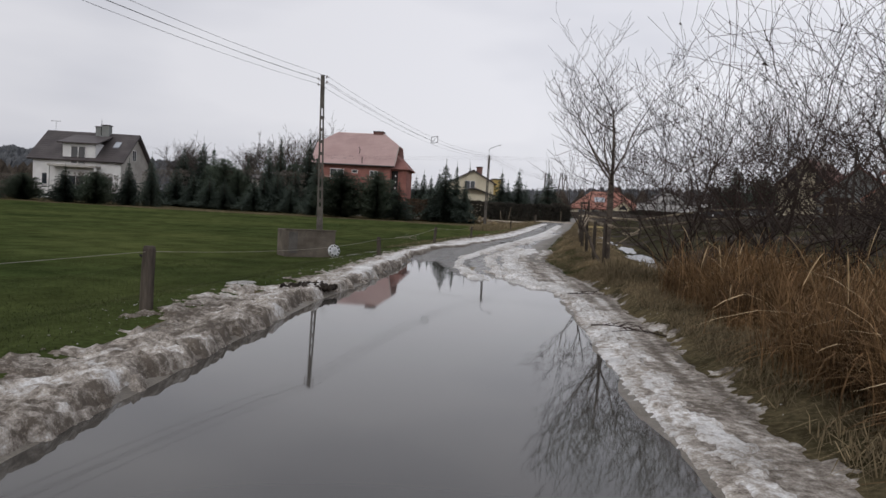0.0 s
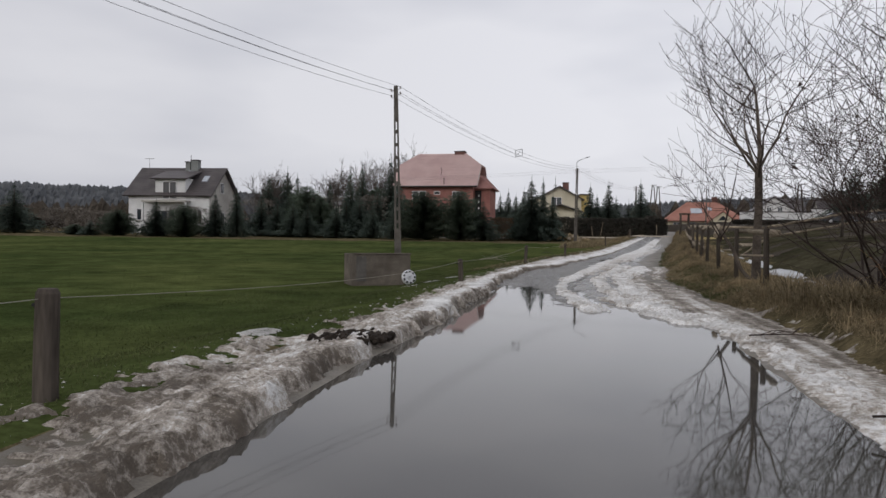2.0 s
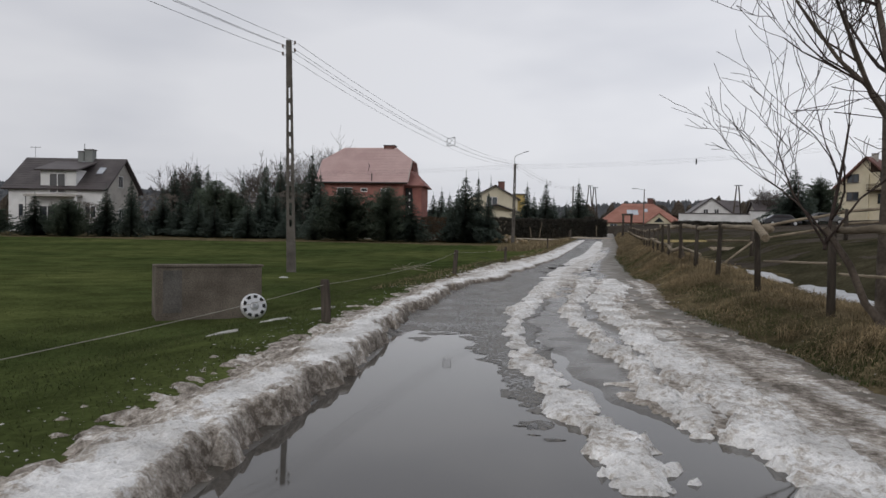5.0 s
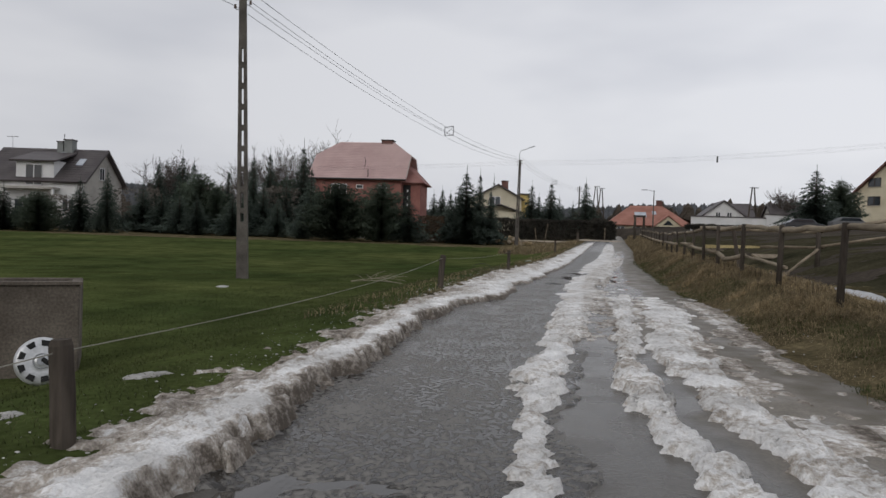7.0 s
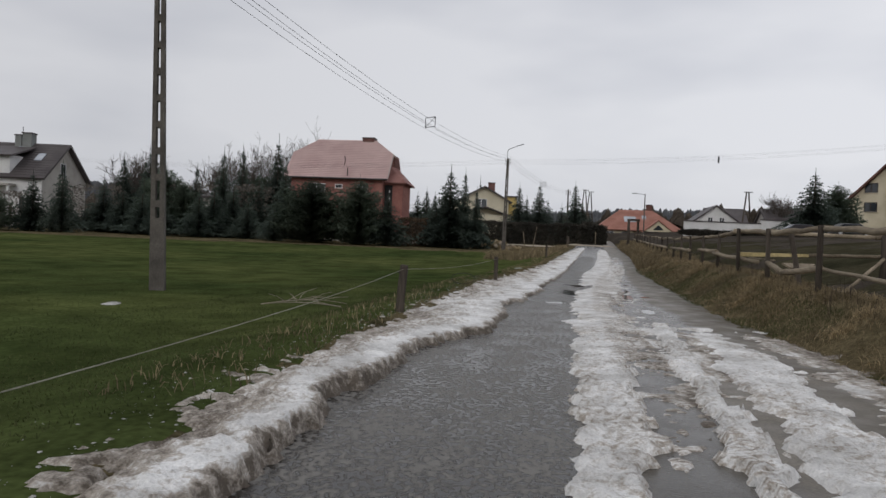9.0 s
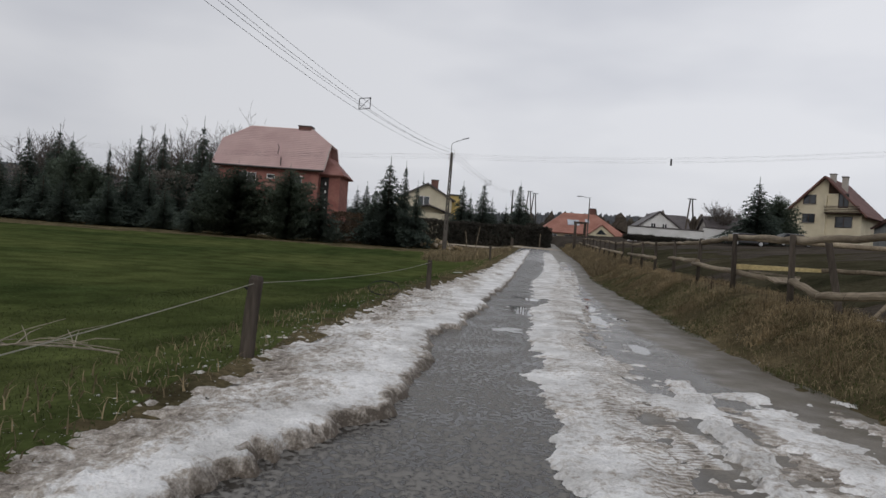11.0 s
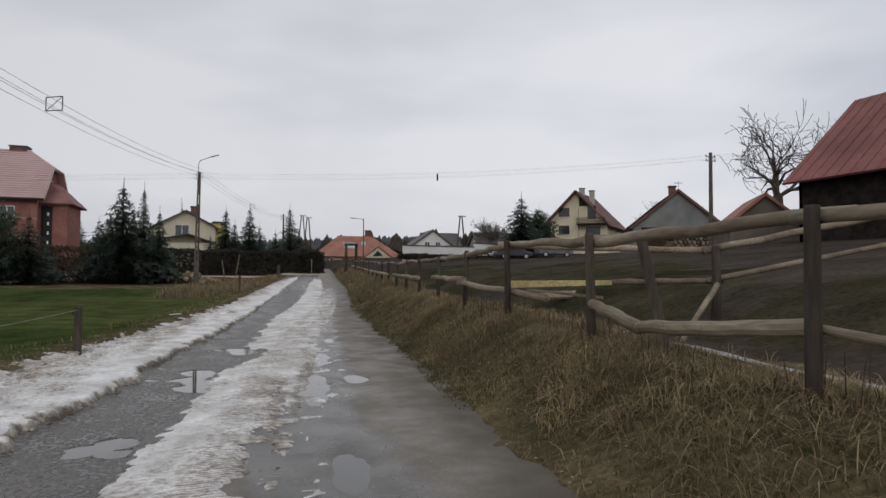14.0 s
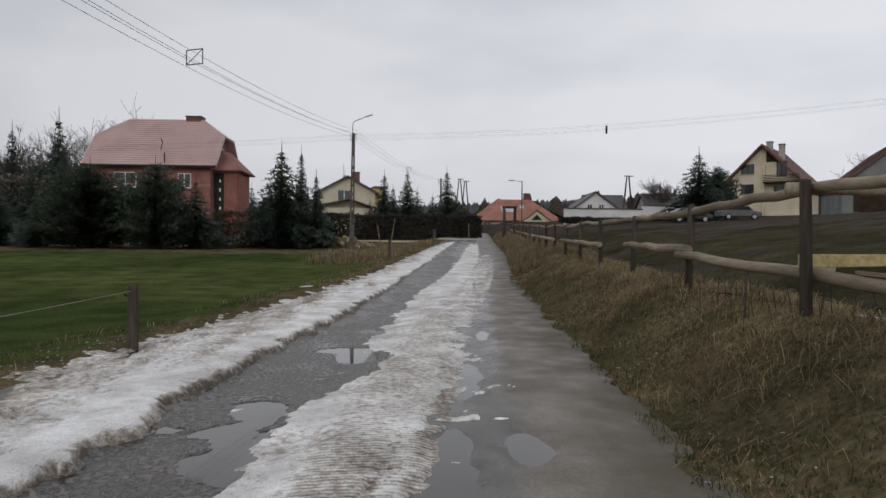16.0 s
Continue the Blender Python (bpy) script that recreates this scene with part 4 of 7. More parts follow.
def plain_pole(x, y, top, r, label, bars=1):
    z = on_ground(x, y)
    root = thing("utility_pole", pose(x, y, z), label, "utility pole", "line poles")
    part("shaft", Build().tube([(0, 0, -0.3), (0, 0, (top - z) * 0.5), (0, 0, top - z)], [r, r * 0.85, r * 0.7], 8), POLE, root)
    for i in range(bars):
        bar = part("crossarm", Build().box(-0.45, -0.04, top - z - 0.35 - 0.3 * i, 0.45, 0.04, top - z - 0.28 - 0.3 * i), STEEL, root)
        for s in (-0.4, 0.4):
            part("insulator", Build().tube([(s, 0, top - z - 0.3 - 0.3 * i), (s, 0, top - z - 0.16 - 0.3 * i)], [0.05, 0.035], 6), PORCELAIN, bar)
    return root


plain_pole(38.86, 65.0, 10.5, 0.17, "slim grey concrete pole carrying four wires", 2)
plain_pole(17.5, 139.0, 11.3, 0.17, "dark line pole beyond the conifers", 3)
plain_pole(-30.5, 108.0, 9.6, 0.17, "short dark pole rising out of the conifers", 0)

tag = thing("wire_tag", pose(19.9, 71.95, 8.5), "small dark marker plate hanging on the wires", "wire tag")
part("plate", Build().box(-0.06, -0.02, -0.26, 0.06, 0.02, 0.26), BLACK, tag)


# ---- the rail fence of the paddock ----
def log(a, b, r0, r1, seed, wob=0.016, n=7):
    rnd = random.Random(seed)
    a, b = Vector(a), Vector(b)
    pts = [a.lerp(b, i / n) + Vector((rnd.uniform(-wob, wob) * 0.5, 0, rnd.uniform(-wob, wob))) for i in range(n + 1)]
    pts[0], pts[-1] = a, b
    return Build().tube(pts, [(r0 + (r1 - r0) * i / n) * rnd.uniform(0.965, 1.035) for i in range(n + 1)], 10)


fence = thing("rail_fence", pose(0, 0, 0), "old paddock fence of dark posts and peeled log rails", "fence")
post_y = [13.4, 16.9, 19.9, 22.8, 25.8, 28.8, 31.72, 34.77]
while post_y[-1] < 84:
    post_y.append(post_y[-1] + 2.95)
posts = []
rnd = random.Random(4)
for i, y in enumerate(post_y):
    x, lean = float(fence_x(y)), rnd.uniform(-0.05, 0.05)
    z = on_ground(x, y)
    top = z + 1.10 - 0.1 * float(sstep(30, 37, y)) + rnd.uniform(-0.03, 0.05)
    posts.append((x, y, z, top))
    b = Build().tube([(x, y, z - 0.3), (x + lean * 0.5, y, z + 0.5), (x + lean, y, top - 0.02), (x + lean, y, top)], [0.050, 0.047, 0.044, 0.038], 9)
    part("post", b, POST, fence, smooth=True)
for i in range(len(posts) - 1):
    (x0, y0, z0, t0), (x1, y1, z1, t1) = posts[i], posts[i + 1]
    s = 1 if i % 2 else -1
    if i == 1:
        part("top_rail", log((x0, y0 + 1.9, t0 - 0.16), (x1, y1 + 0.2, t1 + 0.03), 0.06, 0.055, 100), RAIL, fence, "snapped log rail hanging down")
    else:
        part("top_rail", log((x0 + 0.09, y0 - 0.2, t0 - 0.07 + 0.015 * s), (x1 + 0.09, y1 + 0.2, t1 - 0.07 - 0.015 * s), 0.052 - 0.008 * s, 0.048 + 0.008 * s, 100 + i, 0.02), RAIL, fence, smooth=True)
    if i == 5:
        mid = (x0 * 0.32 + x1 * 0.68, y0 * 0.32 + y1 * 0.68, z0 + 0.25)
        part("lower_rail", log((x0 + 0.04, y0 + 0.03, z0 + 0.40), mid, 0.055, 0.055, 300), RAIL, fence)
        part("lower_rail", log(mid, (x1 - 0.05, y1 - 0.08, z1 + 0.36), 0.062, 0.05, 301), RAIL, fence, "snapped grey log rail")
    elif i == 4:
        part("lower_rail", log((x0 + 0.08, y0 - 0.1, z0 + 0.34), (x1 + 0.08, y1 + 0.1, z1 + 0.40), 0.032, 0.028, 304), RAIL, fence, "thin grey pole rail")
    elif i == 6:
        part("lower_rail", Build().tube([(x0 + 0.12, y0, z0 + 0.42), (x1 + 0.1, y1 - 0.4, z1 + 0.36)], [0.02, 0.02], 4), RAIL, fence)
    elif i == 7:
        part("lower_rail", log((x0 - 0.02, y0 - 1.15, z0 + 0.27), (x1 - 0.09, y1 + 0.1, z1 + 0.42), 0.055, 0.05, 200 + i), RAIL, fence, "old log rail with a sawn dark end", smooth=True)
    elif i < 2:
        part("lower_rail", Build().tube([(x0 + 0.08, y0, z0 + 0.62), (x1 + 0.08, y1, z1 + 0.5)], [0.018, 0.016], 6), RAIL, fence, "thin pale pole rail")
    elif i > 7 and rnd.random() < 0.5:
        part("lower_rail", log((x0 - 0.09, y0 - 0.15, z0 + 0.48), (x1 - 0.09, y1 + 0.1, z1 + 0.5), 0.06, 0.05, 200 + i), RAIL, fence)

inner = thing("rail_fence", pose(0, 0, 0), "cross fence in the paddock with a fresh pale board rail", "fence")
cross = [(7.26, 34.77), (10.2, 33.85), (13.1, 33.05), (16.1, 32.25), (19.1, 31.45), (22.1, 30.65)]
prev = None
for i, (x, y) in enumerate(cross):
    z = on_ground(x, y)
    if i:
        part("post", Build().tube([(x, y, z - 0.3), (x + 0.03, y, z + 0.5), (x + 0.02, y, z + 1.08)], [0.07, 0.066, 0.058], 9), POST, inner, smooth=True)
        part("top_rail", log((prev[0] - 0.1, prev[1] + 0.12, prev[2] + 1.0), (x + 0.2, y + 0.1, z + 1.02), 0.055, 0.05, 500 + i), RAIL, inner, smooth=True)
        r0, r1 = prev[2] + (0.42 if i == 1 else 0.56), z + 0.56
        if i == 1:
            bx, by, bz = prev[0] + 0.55 * (x - prev[0]), prev[1] + 0.55 * (y - prev[1]), r0 + 0.55 * (r1 - r0)
            board = Build().prism([(prev[0], prev[1] + 0.09, r0 - 0.05), (bx, by + 0.09, bz - 0.035), (bx, by + 0.09, bz + 0.035), (prev[0], prev[1] + 0.09, r0 + 0.06)], (0.01, 0.035, 0))
            bevel(part("middle_rail", board, FRESH, inner, "fresh yellowish sawn board"), 0.006)
            part("middle_rail", log((bx - 0.1, by + 0.11, bz), (x + 0.25, y + 0.11, r1), 0.045, 0.042, 600), RAIL, inner, smooth=True)
            foot = (9.0, 33.2)
            part("brace", log((x, y - 0.05, r1 - 0.05), (*foot, on_ground(*foot) - 0.05), 0.042, 0.038, 601), RAIL, inner, smooth=True)
        else:
            part("middle_rail", log((prev[0] - 0.05, prev[1] + 0.1, r0), (x + 0.2, y + 0.1, r1), 0.045, 0.04, 600 + i), RAIL, inner, smooth=True)
    prev = (x, y, z)
slat = thing("leaning_slat", pose(6.86, 31.05, on_ground(6.86, 31.05)), "thin grey board leaning against the fence rail", "board")
part("slat", Build().prism([(0.03, -0.10, -0.05), (0.10, -0.16, -0.05), (-0.02, 0.06, 1.06), (-0.09, 0.12, 1.06)], (0.02, 0.02, 0)), POST, slat)
plank = thing("plank", pose(11.6, 40.3, on_ground(11.6, 40.3)), "pale plank lying on the paddock soil", "plank")
part("board", Build().box(-0.16, -0.95, 0.0, 0.16, 0.95, 0.05, pose(0, 0, 0.06, 0, 25, -62)), RAIL, plank)

gate = thing("gate_frame", pose(16.3, 84.0, on_ground(16.3, 84.0)), "tall dark timber gate frame at the paddock corner", "gate")
for dx in (-0.45, 0.45):
    part("gate_post", Build().tube([(dx, 0, -0.3), (dx, 0, 2.5)], [0.14, 0.12], 8), POST, gate)
part("lintel", Build().box(-0.6, -0.09, 2.3, 0.6, 0.09, 2.5), POST, gate)


# ---- the wire fence of the meadow ----
def meadow_post(x, y, top, r, lean, label):
    z = on_ground(x, y)
    root = thing("fence_post", pose(x, y, z), label, "fence post", "meadow fence posts")
    h = top - z
    part("shaft", Build().tube([(0, 0, -0.25), (lean * 0.5, 0, h * 0.5), (lean, 0, h - 0.03), (lean * 1.05, 0, h)], [r, r * 0.96, r * 0.92, r * 0.75], 10), POST, root)
    part("staple", Build().tube([(lean - r, 0, h - 0.12), (lean - r - 0.03, 0, h - 0.10)], [0.012, 0.012], 5), BLACK, root)
    return (x + lean, y, top - 0.06)


heads = [
    meadow_post(-6.6, -10.0, 0.75, 0.07, 0.0, "dark weathered wooden fence post at the meadow edge"),
    meadow_post(-2.61, 5.25, 0.76, 0.075, 0.02, "thick dark wooden fence post beside the snow bank"),
    meadow_post(-1.48, 16.76, 0.58, 0.06, -0.03, "brown wooden fence post beside the concrete block"),
    meadow_post(-0.40, 27.71, 0.76, 0.065, 0.05, "leaning dark wooden fence post with a flat cap"),
    meadow_post(1.37, 37.56, 0.74, 0.06, 0.0, "dark wooden fence post beside the snow"),
    meadow_post(5.2, 59.0, 1.2, 0.06, 0.0, "short dark wooden fence post in dry weeds"),
    meadow_post(10.3, 86.0, 2.1, 0.16, 0.0, "short thick dark post at the track junction"),
]
strand = thing("fence_wire", pose(0, 0, 0), "pale electric-fence twine strung slackly between posts", "fence wire")
for a, b, s in zip(heads[:4], heads[1:5], (0.1, 0.12, 0.1, 0.08)):
    part("twine", Build().tube([Vector(a).lerp(Vector(b), i / 12) - Vector((0, 0, 4 * s * i / 12 * (1 - i / 12))) for i in range(13)], [0.0035] * 13, 4, False), TWINE, strand)


# ---- things beside the lane ----
def concrete_block():
    """A hollow concrete box lying in the grass."""
    a, b = Vector((-4.71, 18.93, 0)), Vector((-3.34, 19.73, 0))
    ang = math.degrees(math.atan2(b.y - a.y, b.x - a.x))
    L, D, z0 = (b - a).length + 0.05, 1.0, on_ground(-4.0, 19.3)
    root = thing("concrete_block", pose(a.x, a.y, z0 - 0.03, 0, 0, ang), "large weathered grey concrete box standing in the grass", "concrete block")
    h = 0.6 - z0
    bevel(part("front_slab", Build().box(0, 0, 0, L, 0.1, h), CONCRETE, root), 0.012)
    bevel(part("back_slab", Build().box(0, D - 0.1, 0, L, D, h), CONCRETE, root), 0.012)
    bevel(part("side_slab", Build().box(0.0, 0.103, 0, 0.1, D - 0.103, h - 0.004), CONCRETE, root), 0.012)
    bevel(part("side_slab", Build().box(L - 0.1, 0.103, 0, L, D - 0.103, h - 0.004), CONCRETE, root), 0.012)
    part("stain", Build().box(0.10, -0.004, 0.15, 0.38, 0.0, h - 0.06), mat("damp_concrete", (0.07, 0.066, 0.06), (0.13, 0.12, 0.11), 0.9, 2, 40, 0.3, 0.005), root, "dark damp patch")
    part("lip", Build().box(-0.02, -0.02, h, L + 0.02, 0.12, h + 0.03), CONCRETE, root)
    return root, ang


block, block_turn = concrete_block()


def hubcap(x, y, z, turn):
    root = thing("hubcap", pose(x, y, z, 76, 0, turn), "dirty silver plastic wheel cover leaning on the concrete block", "wheel cover")
    R = 0.205
    n = 48
    disc = Build()
    prof = [(0.0, 0.045), (0.045, 0.045), (0.055, 0.03), (0.10, 0.035), (0.165, 0.028), (0.185, 0.02), (R, 0.0), (R, -0.02), (0.19, -0.015)]
    for r, q in prof:
        disc.v += [(r * math.cos(2 * math.pi * j / n), r * math.sin(2 * math.pi * j / n), q) for j in range(n)]
    for i in range(len(prof) - 1):
        disc.f += [(i * n + j, i * n + (j + 1) % n, (i + 1) * n + (j + 1) % n, (i + 1) * n + j) for j in range(n)]
    part("disc", disc, HUBCAP, root, smooth=True)
    for k in range(9):
        a = 2 * math.pi * k / 9
        m = Matrix.Rotation(a, 4, "Z")
        part("slot", Build().prism([m @ Vector(p) for p in ((0.128, -0.025, 0.022), (0.175, -0.034, 0.022), (0.175, 0.034, 0.022), (0.128, 0.025, 0.022))], (0, 0, 0.014)), BLACK, root, "dark cooling slot")
    part("ring", Build().tube([(0.062 * math.cos(2 * math.pi * j / 20), 0.062 * math.sin(2 * math.pi * j / 20), 0.034) for j in range(21)], [0.005] * 21, 5, False), STEEL, root)
    part("badge", Build().tube([(0, 0, 0.044), (0, 0, 0.05)], [0.036, 0.034], 20), STEEL, root, "round grey centre badge")
    return root


hubcap(-3.19, 19.07, on_ground(-3.19, 19.05) + 0.2, block_turn + 4)

clods = thing("earth_clods", pose(-1.42, 7.75, 0.11), "low heap of dark churned earth clods on the snow bank", "earth heap")
rnd = random.Random(9)
for i in range(120):
    bm = bmesh.new()
    bmesh.ops.create_icosphere(bm, subdivisions=2, radius=rnd.choice((0.6, 1, 1, 1.3)) * rnd.uniform(0.02, 0.045))
    for w in bm.verts:
        w.co *= 1 + 0.9 * noise.noise(w.co * 24 + Vector((i, 0, 0)))
    t, q = max(-1.6, min(1.6, rnd.gauss(0, 0.75))), rnd.gauss(0, 0.11)
    bmesh.ops.transform(bm, matrix=pose(t * 0.2 + 0.3 * q, t * 0.05 + 1.5 * q, 0.06 * math.exp(-t * t) * rnd.random() - 0.01, rnd.uniform(0, 360), rnd.uniform(0, 360), 0), verts=bm.verts)
    me = bpy.data.meshes.new("clod")
    bm.to_mesh(me)
    bm.free()
    me.materials.append(DIRT)
    ob = new("clod", me)
    ob.parent = clods


# ---- houses ----
def slab(root, name, quad, t, material, label=""):
    """A roof or wall plane from four or more corners, thickened downwards."""
    q = [Vector(p) for p in quad]
    n = (q[1] - q[0]).cross(q[2] - q[0]).normalized()
    if n.z < 0:
        n = -n
    return part(name, Build().prism(q, -n * t), material, root, label)


def tile_rows(root, quad, rows, material):
    """Raised courses across a roof plane; corners: eave left, eave right, ridge right, ridge left."""
    a, b, c, d = [Vector(p) for p in quad]
    n = (b - a).cross(d - a).normalized()
    if n.z < 0:
        n = -n
    for i in range(rows):
        t0, t1 = i / rows, (i + 0.94) / rows
        q = [a.lerp(d, t0) + n * 0.05, b.lerp(c, t0) + n * 0.05, b.lerp(c, t1) + n * 0.012, a.lerp(d, t1) + n * 0.012]
        part("tile_course", Build().prism(q, -n * 0.012), material, root)


def window(root, x, y, z, w, h, bars=1, sill=True, side="y", frame_mat=None):
    """A window in a wall that faces -y (or +x / -x), centred at x on plane y, its foot at z."""
    m = {"y": Matrix.Translation((x, y, z)), "+x": Matrix.Translation((x, y, z)) @ pose(0, 0, 0, 0, 0, 90), "-x": Matrix.Translation((x, y, z)) @ pose(0, 0, 0, 0, 0, -90)}[side]
    fm = frame_mat or FRAME
    wob = part("window", Build().box(-w / 2, -0.015, 0, w / 2, 0.06, h, m), PANE, root)
    f = 0.07
    for x0, x1, z0, z1 in ((-w / 2, w / 2, 0, f), (-w / 2, w / 2, h - f, h), (-w / 2, -w / 2 + f, f, h - f), (w / 2 - f, w / 2, f, h - f)):
        part("frame", Build().box(x0, -0.05, z0, x1, 0.0, z1, m), fm, wob)
    for k in range(bars):
        c = -w / 2 + w * (k + 1) / (bars + 1)
        part("mullion", Build().box(c - 0.045, -0.05, f, c + 0.045, 0.0, h - f, m), fm, wob)
    if sill:
        part("sill", Build().box(-w / 2 - 0.08, -0.14, -0.07, w / 2 + 0.08, 0.0, -0.01, m), PALEWALL, wob)
    return wob


def chimney(root, x, y, z0, z1, s, material):
    c = part("chimney", Build().box(x - s, y - s, z0, x + s, y + s, z1), material, root)
    part("chimney_cap", Build().box(x - s - 0.08, y - s - 0.08, z1, x + s + 0.08, y + s + 0.08, z1 + 0.12), DARKROOF, c)


def gable_house(root, L, W, base, eave, ridge, wall, roof, over=0.5, along="x", rows=0):
    """Walls and a gable roof, the front at y = 0. along: the ridge's direction."""
    if along == "x":
        body = Build()
        prof = [(0, 0, base - 1.5), (0, W, base - 1.5), (0, W, eave), (0, W / 2, ridge - 0.2), (0, 0, eave)]
        body.prism([(-L / 2, y, z) for _, y, z in prof], (L, 0, 0))
        part("wall", body, wall, root)
        k = (ridge - eave) / (W / 2)
        for s, e in ((0, -1), (1, 1)):
            y0 = s * W + e * over
            q = [(-L / 2 - over, y0, eave - k * over), (L / 2 + over, y0, eave - k * over), (L / 2 + over, W / 2, ridge), (-L / 2 - over, W / 2, ridge)]
            slab(root, "roof", q, 0.2, roof)
            if rows and s == 0:
                tile_rows(root, q, rows, roof)
    else:
        body = Build()
        body.prism([(-L / 2, 0, base - 1.5), (L / 2, 0, base - 1.5), (L / 2, 0, eave), (0, 0, ridge - 0.2), (-L / 2, 0, eave)], (0, W, 0))
        part("wall", body, wall, root)
        k = (ridge - eave) / (L / 2)
        for e in (-1, 1):
            x0 = e * (L / 2 + over)
            q = [(x0, -over, eave - k * over), (x0, W + over, eave - k * over), (0, W + over, ridge), (0, -over, ridge)]
            slab(root, "roof", q, 0.2, roof)
            if rows:
                tile_rows(root, q, rows, roof)


def brick_house():
    z = 1.2
    root = thing("house", pose(-16.0, 98.0, 0, 0, 0, -4), "unplastered red brick house with a dusty pink half-hipped tiled roof", "house", "village houses")
    L, W, eave, ridge, hip = 11.3, 9.2, 8.75, 13.45, 11.5
    body = Build()
    body.box(-L / 2, 0, z - 1.5, L / 2, W, eave)
    part("wall", body, BRICK, root)
    for s in (-1, 1):
        part("gable", Build().prism([(s * (L / 2 - 0.25), 0.0, eave), (s * (L / 2 - 0.25), W, eave), (s * (L / 2 - 0.25), W - 2.8, hip - 0.2), (s * (L / 2 - 0.25), 2.8, hip - 0.2)], (s * 0.25, 0, 0)), BRICK, root)
    for q in (3.4, 6.2):
        part("ring_beam", Build().box(-L / 2 - 0.03, -0.03, q, L / 2 + 0.03, 0.0, q + 0.22), mat("beam_concrete", (0.27, 0.16, 0.13), (0.34, 0.22, 0.18), 0.9), root)
    xr, o = 3.7, 0.55
    k = (ridge - eave) / (W / 2)
    yh = (hip - eave) / k
    e0, xh = eave - k * o, L / 2 + 0.7
    front = [(-xh, -o, e0), (xh, -o, e0), (xh, yh, hip), (xr, W / 2, ridge), (-xr, W / 2, ridge), (-xh, yh, hip)]
    slab(root, "roof", front, 0.22, PINKROOF)
    slab(root, "roof", [(x, W - y, q) for x, y, q in front], 0.22, PINKROOF)
    for s in (-1, 1):
        slab(root, "roof", [(s * xh, yh, hip), (s * xh, W - yh, hip), (s * xr, W / 2, ridge)], 0.2, PINKROOF)
    n = Vector((0, -k, 1)).normalized()
    rows = 22
    for i in range(rows):
        y0, y1 = -o + (W / 2 + o) * i / rows, -o + (W / 2 + o) * (i + 0.93) / rows
        def half(y):
            return xh if y <= yh else xh + (xr - xh) * (y - yh) / (W / 2 - yh)
        q = [Vector((-half(y0), y0, eave + k * y0)) + n * 0.07, Vector((half(y0), y0, eave + k * y0)) + n * 0.07, Vector((half(y1), y1, eave + k * y1)) + n * 0.01, Vector((-half(y1), y1, eave + k * y1)) + n * 0.01]
        part("tile_course", Build().prism(q, -n * 0.01), PINKROOF, root)
    part("gutter", Build().tube([(-xh, -o - 0.06, e0 - 0.05), (xh, -o - 0.06, e0 - 0.05)], [0.08, 0.08], 8), DARKROOF, root)
    for x in (-xh, xh):
        part("verge", Build().tube([(x, -o, e0 + 0.06), (x, yh, hip + 0.06)], [0.05, 0.05], 6), PINKROOF if x < 0 else PALEWALL, root)
    chimney(root, 2.7, W / 2 + 0.5, ridge - 1.2, ridge + 0.25, 0.75, BROWNROOF)
    window(root, -2.4, 0.0, 6.05, 2.1, 1.45, 1)
    window(root, 3.2, 0.0, 6.05, 1.25, 1.4, 1)
    window(root, 0.3, 0.0, 6.95, 0.9, 0.5, 0, False)
    window(root, -2.3, 0.0, 2.7, 1.9, 1.5, 1)
    window(root, 3.0, 0.0, 2.7, 1.3, 1.4, 1)
    window(root, L / 2 + 0.005, 4.2, 9.2, 1.2, 1.2, 1, side="+x")
    # porch tower with a lower roof
    porch = Build().box(L / 2 - 0.2, 1.0, z - 1.5, L / 2 + 2.3, 6.5, 8.0)
    part("porch", porch, BRICK, root, "brick side bay under its own roof")
    pr = [(L / 2 + 0.02, 0.5, 7.9), (L / 2 + 2.8, 0.5, 7.9), (L / 2 + 2.8, 7.0, 7.9), (L / 2 + 0.02, 7.0, 7.9)]
    pa, pb = (L / 2 + 0.02, 3.6, 10.2), (L / 2 + 1.1, 3.75, 9.9)
    for q in ([pr[0], pr[1], pb, pa], [pr[2], pr[3], pa, pb], [pr[1], pr[2], pb]):
        slab(root, "porch_roof", q, 0.16, PORCHROOF)
    # Flat black panel on the brick paints the open porch's inner shade.
    part("porch_shade_panel", Build().box(L / 2 + 0.1, 0.98, z - 1.0, L / 2 + 1.05, 1.0, 7.6), BLACK, root, "flat black panel painting the shade of the porch opening")
    part("eave_board", Build().box(-L / 2 - 0.6, -o - 0.02, e0 - 0.22, L / 2 + 0.6, -o + 0.02, e0 - 0.06), DARKWOOD, root, "dark eave board")
    for q in (4.0, 4.9, 5.8, 6.7):
        part("glass_block", Build().box(L / 2 + 0.62, 0.95, q, L / 2 + 0.76, 0.98, q + 0.3), FRAME, root)
    part("roof_hook", Build().tube([(0.6, 1.0, eave + k * 1.0 + 0.1), (0.75, 1.0, eave + k * 1.0 + 0.8), (0.6, 1.0, eave + k * 1.0 + 1.2)], [0.04] * 3, 5), BLACK, root, "bent dark iron hook on the tiles")
    part("vent_pipe", Build().tube([(1.4, -0.3, 8.2), (1.4, -0.3, 9.4)], [0.06, 0.06], 6), BLACK, root)
    return root


